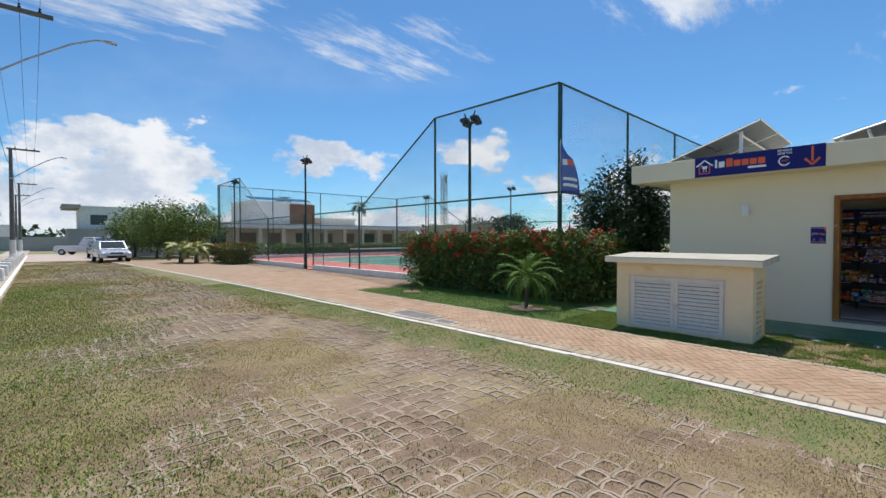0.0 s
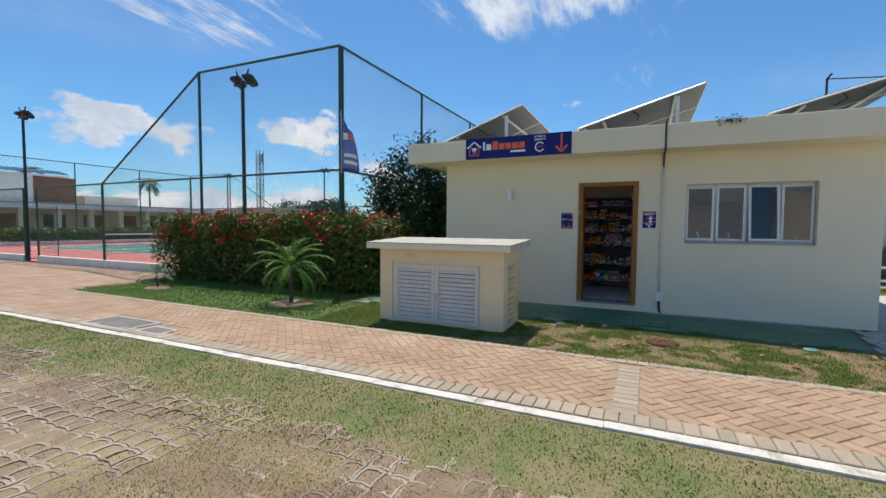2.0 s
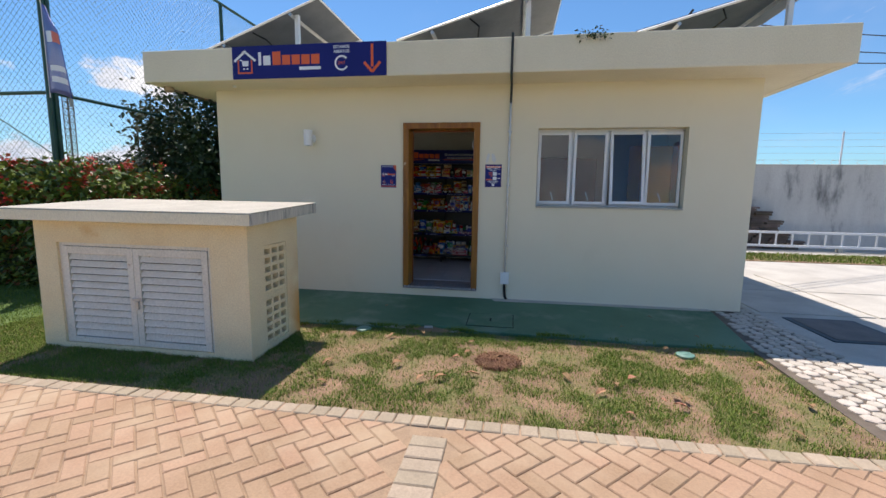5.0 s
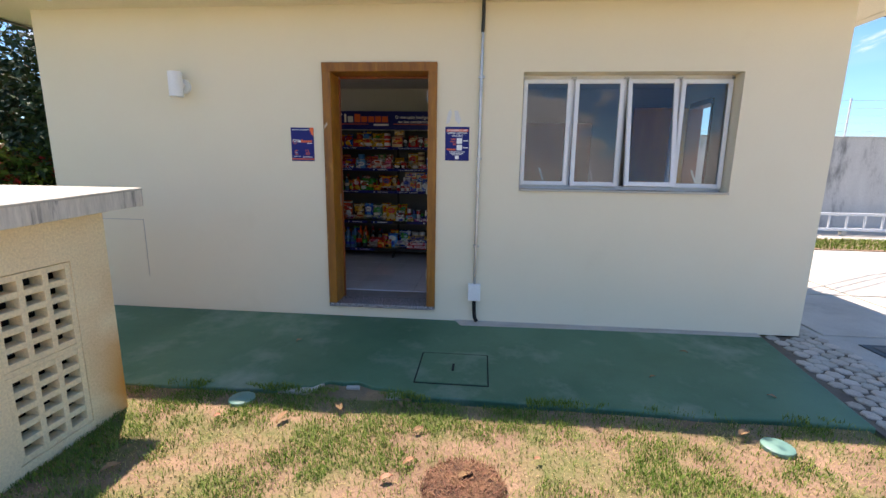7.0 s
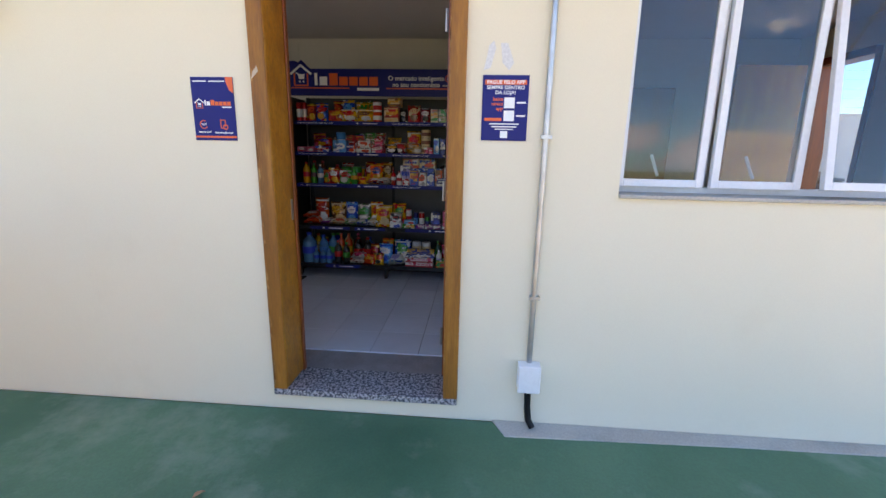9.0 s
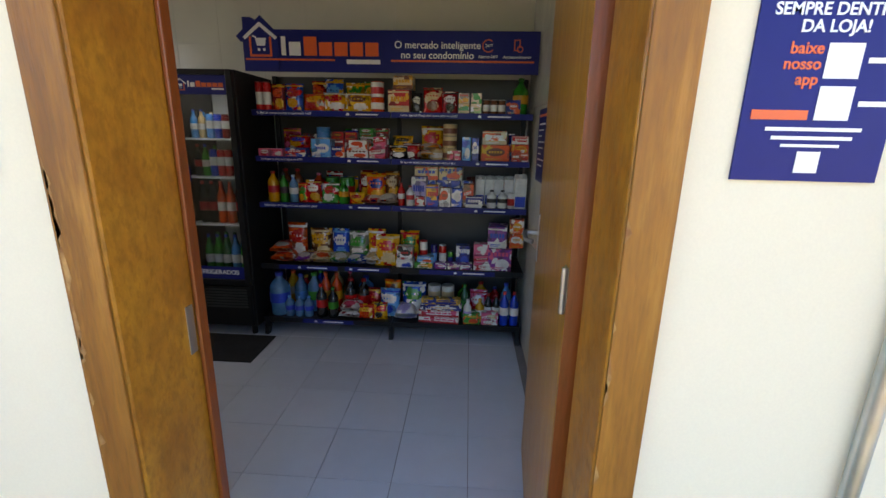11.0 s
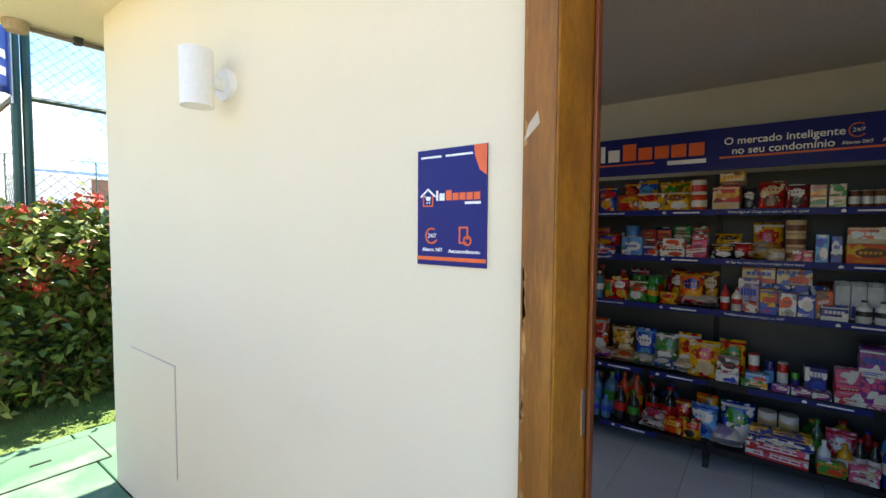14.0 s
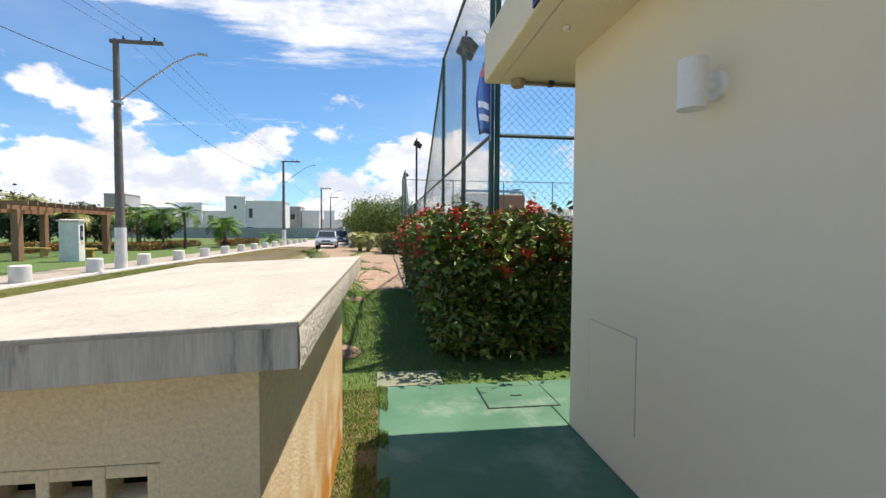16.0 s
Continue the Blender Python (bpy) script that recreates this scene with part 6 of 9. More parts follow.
# ---- parked vehicles ----
def car(name, label, at, paint, length=3.9, width=1.68, height=1.46, pickup=False):
    """A car pointing along its local -y."""
    c = thing(name, label, "car", at)
    hw, hl = width / 2, length / 2
    prof = [(-hl, 0.32), (-hl, 0.62), (-hl + 0.12, 0.72), (-hl + 0.95, 0.92), (hl - 0.25, 0.95), (hl, 0.85), (hl, 0.32)]
    s_ = Shape().prism([(-hw, y, z) for y, z in prof], (width, 0, 0))
    part("body", s_, paint, c, bevel=0.06, smooth=40)
    roof_end = 0.35 if pickup else hl - 0.15
    cab_ = [(-hl + 0.9, 0.93), (-hl + 1.5, height), (roof_end - 0.45, height), (roof_end, 0.95)]
    v = []
    for y, z in cab_:
        k = 0.14 if z > 1.2 else 0.03
        v += [(-hw + k, y, z), (hw - k, y, z)]
    part("cabin", Shape().add(v, [(0, 1, 3, 2), (2, 3, 5, 4), (4, 5, 7, 6), (0, 2, 4, 6), (7, 5, 3, 1)]), paint, c, bevel=0.03, smooth=40)
    ws = [(-hw + 0.14, -hl + 0.95, 0.97), (hw - 0.14, -hl + 0.95, 0.97), (hw - 0.22, -hl + 1.44, height - 0.06), (-hw + 0.22, -hl + 1.44, height - 0.06)]
    part("windscreen", Shape().prism(ws, (0, -0.022, 0.016)), M_WINDARK, c)
    for sx in (-1, 1):
        x = sx * (hw - 0.07)
        part("side_window", Shape().prism([(x, -hl + 1.15, 0.99), (x - sx * 0.07, -hl + 1.6, height - 0.08), (x - sx * 0.07, roof_end - 0.5, height - 0.08), (x, roof_end - 0.2, 0.99)], (sx * 0.012, 0, 0)), M_WINDARK, c)
        part("headlight", Shape().box(sx * (hw - 0.36) - 0.15, sx * (hw - 0.36) + 0.15, -hl - 0.012, -hl + 0.06, 0.60, 0.72), M_CLEANWHITE, c, "clear headlight", bevel=0.02)
        part("mirror", Shape().box(sx * (hw + 0.08) - 0.08, sx * (hw + 0.08) + 0.08, -hl + 1.2, -hl + 1.28, 0.95, 1.07), paint, c, bevel=0.02)
        for y in (-hl + 0.72, hl - 0.72):
            wheel = part("wheel", Shape().tube((sx * (hw - 0.19), y, 0.3), (sx * (hw + 0.01), y, 0.3), 0.3, 0.3, 18), M_RUBBER, c, smooth=40)
            part("rim", Shape().tube((sx * (hw + 0.011), y, 0.3), (sx * (hw + 0.022), y, 0.3), 0.18, 0.17, 14), M_STEEL, wheel, smooth=40)
    part("grille", Shape().box(-0.42, 0.42, -hl - 0.01, -hl + 0.03, 0.60, 0.70), M_BLACK, c, bevel=0.01)
    part("lower_intake", Shape().box(-0.55, 0.55, -hl - 0.008, -hl + 0.03, 0.35, 0.47), M_BLACK, c, bevel=0.01)
    part("number_plate", Shape().box(-0.2, 0.2, -hl - 0.02, -hl - 0.005, 0.49, 0.58), M_STEEL, c)
    if pickup:
        part("load_bed", Shape().box(-hw + 0.08, hw - 0.08, 0.45, hl - 0.1, 0.955, 1.0), M_BLACK, c)


car("silver_hatchback", "silver hatchback parked facing the camera by the kerb", pose(3.7, 38.2, -0.055, 0, 0, 4), mat("silver_car_paint", (0.62, 0.64, 0.66), None, 0.25, 2, 20, 0, metal=0.5, coat=0.6))
car("blue_car", "dark blue car parked behind the silver hatchback", pose(3.95, 46.5, -0.03, 0, 0, 4), mat("blue_car_paint", (0.05, 0.09, 0.16), None, 0.25, 2, 20, 0, metal=0.4, coat=0.6))
car("white_pickup", "white pickup truck parked across the street", pose(3.6, 57.0, -0.03, 0, 0, 60), mat("white_car_paint", (0.75, 0.75, 0.75), None, 0.3, 2, 20, 0, coat=0.5), 4.9, 1.8, 1.75, True)

# ---- buildings in the distance ----
def building(name, label, at, blocks, windows=(), extra=()):
    """blocks: (x0, x1, y0, y1, z0, z1, material); windows: (x, y, z, w, h, along) on the wall facing along."""
    b = thing(name, label, "building", at)
    for x0, x1, y0, y1, z0, z1, m_ in blocks:
        part("wall_block", Shape().box(x0, x1, y0, y1, z0, z1), m_, b)
        part("parapet", Shape().box(x0 - 0.12, x1 + 0.12, y0 - 0.12, y1 + 0.12, z1, z1 + 0.18), m_, b, bevel=0.02)
    for x, y, z, w_, h_ in windows:
        wn_ = part("window", Shape().box(x - w_ / 2, x + w_ / 2, y - 0.05, y + 0.02, z, z + h_), M_ALU, b)
        part("pane", Shape().box(x - w_ / 2 + 0.06, x + w_ / 2 - 0.06, y - 0.07, y - 0.045, z + 0.06, z + h_ - 0.06), M_WINDARK, wn_)
    for nm, sh_, m_ in extra:
        part(nm, sh_, m_, b)
    return b


ex = []
for k in range(12):
    ex.append(("pillar", Shape().box(0.6 + 2.45 * k, 1.0 + 2.45 * k, -2.1, -1.7, -0.1, 2.75), M_HOUSEB))
ex.append(("canopy", Shape().box(-0.4, 28.6, -2.4, 0.0, 2.75, 3.25), M_HOUSEW))
for k in range(6):
    ex.append(("solar_panel", Shape().prism([(6.4 + 1.2 * k, 2.5, 6.1), (7.5 + 1.2 * k, 2.5, 6.1), (7.5 + 1.2 * k, 4.2, 6.5), (6.4 + 1.2 * k, 4.2, 6.5)], (0, 0, 0.05)), M_SOLAR))
for k in range(9):
    ex.append(("door_panel", Shape().box(1.4 + 3.0 * k, 3.0 + 3.0 * k, -0.06, 0.02, 0.0, 2.3), M_BROWNPANEL if k % 3 else M_WINDARK))
ex.append(("brown_cladding", Shape().box(13.2, 13.7, 1.94, 7.0, 3.4, 5.75), M_BROWNPANEL))
ex.append(("brown_cladding", Shape().box(10.6, 13.2, 1.90, 1.998, 3.4, 5.75), M_BROWNPANEL))
building("club_house", "long beige club house with colonnade and solar panels", (11.0, 47.5, -0.1), [(0, 28, 0, 9, -0.1, 3.1, M_HOUSEB), (6.0, 13.2, 2, 8, 3.28, 5.75, M_HOUSEW), (-6, -0.1, 1, 8, -0.1, 3.3, M_HOUSEW), (15, 20, 3, 8, 3.28, 4.1, M_HOUSEW)], (), ex)
building("garden_house", "low beige outbuilding beyond the court", (33.5, 33, -0.1), [(0, 9, 0, 6, -0.1, 3.0, M_HOUSEB)], [(2.5, -0.02, 1.0, 1.6, 1.2)], [("gate_panel", Shape().box(5.5, 7.5, -0.05, 0.02, 0, 2.3), M_BROWNPANEL)])
building("dark_house", "two-storey grey house with white upper floor", (3.5, 92, -0.1), [(0, 12, 0, 9, -0.1, 3.2, M_HOUSEG), (1.5, 12, 0.6, 9, 3.4, 7.0, M_HOUSEW), (-0.6, 1.5, -0.8, 9, 6.7, 7.1, M_HOUSEG)], [(4, 0.58, 4.0, 2.4, 1.8), (8.5, 0.58, 4.0, 1.6, 1.6)])


def from_end(px, d):
    """A spot d metres ahead of the walk's last stand, by its bearing."""
    k = (px - 784) / 768
    return (8.47 + d * (0.1346 + 0.990 * k), 0.457 + d * (0.990 - 0.135 * k), -0.1)


HW, HG = M_HOUSEW, M_HOUSEG
building("white_house", "white two-storey modern house beyond the park", from_end(400, 105), [(0, 4.5, 0, 7, -0.1, 9.5, HW), (4.5, 13, 0.5, 9, -0.1, 8.6, HW)], [(2.2, -0.02, 6.6, 0.8, 1.0), (5.6, 0.48, 4.5, 1.0, 2.4), (4.6, 0.48, 0.6, 3.0, 1.8)])
building("white_house", "white two-storey modern house with stepped roof", from_end(310, 120), [(0, 7, 0, 7, -0.1, 9.0, HW), (-3, 14, 1, 9, -0.1, 6.8, HW)], [(2.0, -0.02, 6.8, 1.0, 1.1), (9, 0.98, 4.2, 1.4, 1.3)])
building("grey_house", "grey and brown modern house beyond the park", from_end(505, 120), [(0, 4, 0, 7, -0.1, 8.0, HG), (4.2, 9, 1, 8, -0.1, 7.0, HW)], [(2.0, -0.02, 4.5, 1.4, 1.6)])
building("white_house", "white modern house with grey upper block beyond the park", from_end(185, 110), [(0, 5, 0, 7, -0.1, 10.5, HG), (1, 16, 1, 9, -0.1, 7.2, HW), (-14, -8, 2, 8, -0.1, 7.0, HG)], [(9, 0.98, 0.6, 0.8, 0.9), (12, 0.98, 0.6, 0.8, 0.9), (3, 0.98, 4.6, 1.2, 1.2)])
building("white_house", "low white house at the end of the street", from_end(560, 125), [(0, 8, 0, 7, -0.1, 4.6, HW), (2, 5, 1, 6, 4.8, 7.2, HW)], [(3, -0.02, 1.2, 1.6, 1.2)])
structure("wall_street_end", Shape().box(-40, 3.3, 84, 84.2, -0.2, 1.9).box(18, 60, 96, 96.2, -0.2, 2.2), M_HOUSEG, "grey garden wall along the far plots", "wall")
twr = thing("lattice_tower", "slim grey lattice tower on the skyline", "tower", (62, 66.2, -0.1))
for a, b in ((0, 0), (0.9, 0), (0, 0.9), (0.9, 0.9)):
    part("leg", Shape().tube((a, b, 0), (a, b, 15.5), 0.07, 0.07, 5), M_POLE, twr)
lt = Shape()
for k in range(15):
    for (a, b), (c, d) in (((0, 0), (0.9, 0)), ((0.9, 0), (0.9, 0.9)), ((0, 0.9), (0, 0)), ((0.9, 0.9), (0, 0.9))):
        lt.tube((a, b, k), (c, d, k + 1), 0.045, 0.045, 4).tube((a, b, k), (c, d, k), 0.045, 0.045, 4)
part("lattice", lt, M_POLE, twr)
part("panel_antenna", Shape().box(0.2, 0.7, -0.3, -0.1, 13.2, 14.8), M_HOUSEG, twr)


# ---- inside the shop ----
FZ = 0.1205  # finished floor
SIDEWARD = Matrix(((-1, 0, 0, 0), (0, 0, 1, 0), (0, 1, 0, 0), (0, 0, 0, 1)))  # facing +y
spot = thing("ceiling_spot", "round recessed ceiling spotlight, switched off", "ceiling light", (11.24, 1.49, 2.43))
part("ring", Shape().lathe([(0.062, -0.012), (0.075, -0.004), (0.075, 0.0), (0.05, 0.0)], 24), M_CEIL, spot, smooth=40)
part("lens", Shape().lathe([(0.0, -0.006), (0.05, -0.008), (0.05, 0.0), (0.0, 0.0)], 20), M_SOLARBACK, spot, smooth=40)
hw_ = thing("high_window", "small high aluminium window in the side wall", "window", (10.95, Y1 - 0.08, 2.165), kind="structure")
part("window_frame", Shape().box(-0.55, 0.55, -0.03, 0.03, -0.215, -0.18).box(-0.55, 0.55, -0.03, 0.03, 0.18, 0.215).box(-0.55, -0.51, -0.03, 0.03, -0.18, 0.18).box(0.51, 0.55, -0.03, 0.03, -0.18, 0.18), M_ALU, hw_)
part("pane", Shape().box(-0.51, 0.51, -0.003, 0.003, -0.18, 0.18), M_GLASS, hw_).visible_shadow = False

# shelf unit
SY0, SY1, SM = -0.185, 1.575, 0.69
LEVELS = ((1.62, 11.95), (1.335, 11.95), (1.035, 11.95), (0.625, 11.90), (0.245, 11.88))
unit = thing("shelf_unit", "black steel gondola shelving of two bays with five stocked shelves", "shelving", (0, 0, 0))
part("back_panel", Shape().box(12.31, 12.34, SY0, SY1, FZ + 0.1, 1.86), mat("charcoal_panel", (0.055, 0.055, 0.052), (0.042, 0.042, 0.04), 0.5, 3, 40, 0.05), unit)
for y in (SY0 + 0.015, SM, SY1 - 0.015):
    part("upright", Shape().box(12.28, 12.31, y - 0.015, y + 0.015, FZ, 1.86), M_BLACK, unit, bevel=0.003)
    ft = Shape().box(11.88, 12.28, y - 0.016, y + 0.016, 0.17, 0.215).prism([(11.86, y - 0.016, FZ), (11.90, y - 0.016, FZ), (11.93, y - 0.016, 0.17), (11.88, y - 0.016, 0.17)], (0, 0.032, 0))
    part("foot", ft, M_BLACK, unit, bevel=0.003)
for k, (z, xf_) in enumerate(LEVELS):
    for y0, y1 in ((SY0, SM - 0.003), (SM + 0.003, SY1)):
        part("shelf_board", Shape().box(xf_ + 0.004, 12.309, y0, y1, z - 0.022, z), M_BLACK, unit, bevel=0.002)
        part("price_rail", Shape().box(xf_ - 0.004, xf_ + 0.0035, y0, y1, z - 0.034, z + 0.002), M_BLACK if k >= 3 else M_NAVY, unit, bevel=0.001)
LINES = ("Se liga nas nossas promos e segue nosso insta!", "Verifique os preços e pague no APP!", "Faltou algo aí? Chega mais que a gente te ajuda!")
for k, (z, xf_) in enumerate(LEVELS):
    spans = ((1.57, 0.70), (0.66, -0.12)) if k < 3 else ((1.45, 1.05), (1.0, 0.7), (0.5, 0.0)) if k == 3 else ((1.30, 0.95),)
    for j, (ya, yb) in enumerate(spans):
        st = thing("price_strip", "navy printed price strip on the shelf edge", "price strip", Matrix.Translation((xf_ - 0.0045, ya, z - 0.032)) @ WALLWARD, group="shelf price strips")
        w_ = ya - yb
        flat("strip", st, M_NAVY, [rect(0, w_, 0, 0.030)], 0, 0.001)
        if k < 3:
            lettering(LINES[(k + 2 * j) % 3], 0.0185, M_PRINTW, st, at_uv(0.03, 0.0155, 0.0012), bold=0.0002)
        flat("web_bar", st, M_PRINTW, [rect(w_ - 0.21, w_ - 0.07, 0.011, 0.019)], 0.001)
        flat("house_dot", st, M_PRINTW, [[(w_ - 0.27, 0.008), (w_ - 0.25, 0.008), (w_ - 0.25, 0.018), (w_ - 0.26, 0.025), (w_ - 0.27, 0.018)]], 0.001)

ban = thing("header_board", "navy header board with house mark and white slogan over the shelves", "sign", Matrix.Translation((11.945, 1.58, 1.845)) @ WALLWARD)
flat("board", ban, M_NAVY, [rect(0, 1.775, 0, 0.235)], 0, 0.014)
flat("house_shape", ban, M_NAVY, [[(0.0, 0.0), (0.215, 0.0), (0.215, 0.19), (0.225, 0.205), (0.115, 0.31), (0.085, 0.285), (0.055, 0.30), (0.005, 0.30), (0.005, 0.235), (-0.04, 0.195), (-0.015, 0.165), (0.0, 0.165)]], 0.0145, 0.006)
house_mark(ban, 0.108, 0.175, 0.18, 0.021)
flat("orange_rule", ban, M_ORANGE, [rect(0.012, 0.56, 0.062, 0.072), rect(0.90, 1.745, 0.062, 0.072)], 0.021)
brand_bars(ban, 0.235, 0.09, 0.105, 0.60, 0.021)
lettering("O mercado inteligente", 0.056, M_PRINTW, ban, at_uv(1.175, 0.155, 0.015), "CENTER", bold=0.0006)
lettering("no seu condomínio", 0.056, M_PRINTW, ban, at_uv(1.175, 0.10, 0.015), "CENTER", bold=0.0006)
flat("dial_mark", ban, M_ORANGE, ring(1.475, 0.155, 0.036, 0.006, 50, 320), 0.0145)
lettering("24/7", 0.026, M_PRINTW, ban, at_uv(1.478, 0.155, 0.015), "CENTER")
lettering("Aberto 24/7", 0.023, M_PRINTW, ban, at_uv(1.475, 0.095, 0.015), "CENTER", bold=0.0003)
flat("phone_mark", ban, M_ORANGE, [rect(1.625, 1.631, 0.13, 0.19), rect(1.655, 1.661, 0.145, 0.19), rect(1.631, 1.655, 0.185, 0.19), rect(1.631, 1.655, 0.13, 0.135)] + ring(1.66, 0.138, 0.018, 0.005), 0.0145)
lettering("Autoatendimento", 0.023, M_PRINTW, ban, at_uv(1.645, 0.095, 0.015), "CENTER", bold=0.0003)

# notices on the side wall
red = thing("notice_board", "red notice with white lettering on the tiled wall", "notice", Matrix.Translation((11.555, RY + 0.004, 1.655)) @ SIDEWARD)
flat("board", red, M_REDPRINT, [rect(0, 0.30, 0, 0.44)], 0, 0.004)
flat("text_bars", red, M_PRINTW, [rect(0.04, 0.26, 0.38, 0.40), rect(0.04, 0.26, 0.34, 0.36), rect(0.06, 0.24, 0.06, 0.075), rect(0.06, 0.24, 0.035, 0.05)], 0.0045)
flat("figure_mark", red, M_BLACK, [rect(0.12, 0.18, 0.14, 0.30)], 0.0045)
for x in (11.80, 11.34):
    nb = thing("notice_board", "navy notice with white text lines on the tiled wall", "notice", Matrix.Translation((x, RY + 0.004, 1.245)) @ SIDEWARD)
    flat("board", nb, M_NAVY, [rect(0, 0.29, 0, 0.395)], 0, 0.004)
    flat("header_band", nb, M_ORANGE, [rect(0.03, 0.26, 0.352, 0.366)], 0.0045)
    flat("text_bars", nb, M_PRINTW, [rect(0.04, 0.24 - 0.05 * (j % 3), 0.31 - 0.032 * j, 0.318 - 0.032 * j) for j in range(8)], 0.0045)

# ---- goods ----
_paint = {}


def paint(c, rough=0.4, coat=0.1):
    key = (c, rough)
    if key not in _paint:
        top = max(c)
        c = tuple(top * (x / top) ** 1.7 for x in c)
        _paint[key] = mat("packaging", tuple(x ** 1.1 for x in c), tuple(x ** 1.1 * 0.75 for x in c), rough, 18, 90, 0.08, coat=coat, mix=(0.4, 0.7))
    return _paint[key]


RED, DRED, ORG, YEL, GRN, BLU, LBL, NVY, WHT, PNK, PUR, BRN, BLK, LIL, CRM, TEAL = (0.55, 0.03, 0.03), (0.25, 0.02, 0.03), (0.75, 0.20, 0.03), (0.75, 0.50, 0.05), (0.06, 0.28, 0.06), (0.03, 0.14, 0.50), (0.20, 0.45, 0.70), (0.02, 0.03, 0.20), (0.78, 0.77, 0.74), (0.75, 0.22, 0.35), (0.25, 0.06, 0.28), (0.20, 0.10, 0.05), (0.02, 0.02, 0.02), (0.50, 0.45, 0.62), (0.70, 0.60, 0.42), (0.10, 0.35, 0.33)


_art = {}


def art(c1, c2, c3, rough=0.35, scale=34.0):
    """Printed film or card: blocks of the pack's own colours over its ground colour."""
    key = (c1, c2, c3, rough)
    if key not in _art:
        m = bpy.data.materials.new("printed_packaging")
        m.use_nodes = True
        n, l = m.node_tree.nodes, m.node_tree.links
        b = n["Principled BSDF"]
        geo, nz, vo, ad = n.new("ShaderNodeNewGeometry"), n.new("ShaderNodeTexNoise"), n.new("ShaderNodeTexVoronoi"), n.new("ShaderNodeVectorMath")
        nz.inputs["Scale"].default_value, nz.inputs["Detail"].default_value = 22.0, 2.0
        l.new(geo.outputs["Position"], nz.inputs["Vector"])
        sc = n.new("ShaderNodeVectorMath")
        sc.operation = "SCALE"
        sc.inputs["Scale"].default_value = 0.045
        l.new(nz.outputs["Color"], sc.inputs[0])
        l.new(geo.outputs["Position"], ad.inputs[0])
        l.new(sc.outputs[0], ad.inputs[1])
        vo.inputs["Scale"].default_value = scale
        l.new(ad.outputs[0], vo.inputs["Vector"])
        sep = n.new("ShaderNodeSeparateColor")
        l.new(vo.outputs["Color"], sep.inputs[0])
        ra = n.new("ShaderNodeValToRGB")
        ra.color_ramp.interpolation = "CONSTANT"
        cols = [(0.0, c1), (0.60, c2), (0.73, c3), (0.83, tuple(x * 0.45 for x in c1)), (0.95, WHT)]
        for q, (pos, c) in enumerate(cols):
            top = max(c)
            c = tuple((top * (x / top) ** 1.5) ** 1.05 for x in c)
            e = ra.color_ramp.elements[q] if q < 2 else ra.color_ramp.elements.new(pos)
            e.position, e.color = pos, (*c, 1)
        l.new(sep.outputs[0], ra.inputs[0])
        l.new(ra.outputs[0], b.inputs["Base Color"])
        b.inputs["Roughness"].default_value = rough
        b.inputs["Coat Weight"].default_value = 0.25
        bp = n.new("ShaderNodeBump")
        bp.inputs["Strength"].default_value, bp.inputs["Distance"].default_value = 0.25, 0.004
        l.new(nz.outputs[0], bp.inputs["Height"])
        l.new(bp.outputs[0], b.inputs["Normal"])
        _art[key] = m
    return _art[key]


def pillow(w, h, d, i_face=True, nx_=12, nz_=16):
    """A filled bag: bulging front and back, flat crimped top and bottom. Stands on z = 0, front towards -x."""
    s_ = Shape()
    tilt = random.uniform(-2, 2)
    for sgn in (-1, 1):
        vv = []
        for j in range(nz_ + 1):
            for i in range(nx_ + 1):
                u, v = i / nx_ * 2 - 1, j / nz_
                b_ = (max(0.0, 1 - abs(u) ** 2.6)) ** 0.6 * (max(0.0, math.sin(math.pi * (0.07 + 0.86 * v) if v > 0.1 else math.pi * 0.16))) ** 0.6
                if j in (0, nz_):
                    b_ = 0.35 if j == 0 else 0.02
                wr = 0.06 * field(u * 3 + w * 40, v * 4 + sgn, 1.0, h * 30)
                vv.append((sgn * d / 2 * (b_ + wr * (0 if j in (0, nz_) else 1)), u * w / 2 * (1 - 0.06 * math.sin(math.pi * v)), v * h))
        ff = [(j * (nx_ + 1) + i, j * (nx_ + 1) + i + 1, (j + 1) * (nx_ + 1) + i + 1, (j + 1) * (nx_ + 1) + i) for j in range(nz_) for i in range(nx_)]
        if sgn < 0:
            ff = [q[::-1] for q in ff]
        k0 = len(s_.f)
        s_.add(vv, ff, 0)
        if sgn < 0:
            for q in range(nx_ * nz_):
                i, j = q % nx_, q // nx_
                e1 = ((i + 0.5 - nx_ / 2) / 4.6) ** 2 + ((j + 0.5 - 10.4) / 2.4) ** 2
                e2 = ((i + 0.5 - nx_ / 2 - tilt) / 3.6) ** 2 + ((j + 0.5 - 4.4) / 3.0) ** 2
                if e1 < 1 and not (j == 10 and i % 2):
                    s_.mi[k0 + q] = 1
                elif e2 < 1 or j == 14:
                    s_.mi[k0 + q] = 2
    return s_


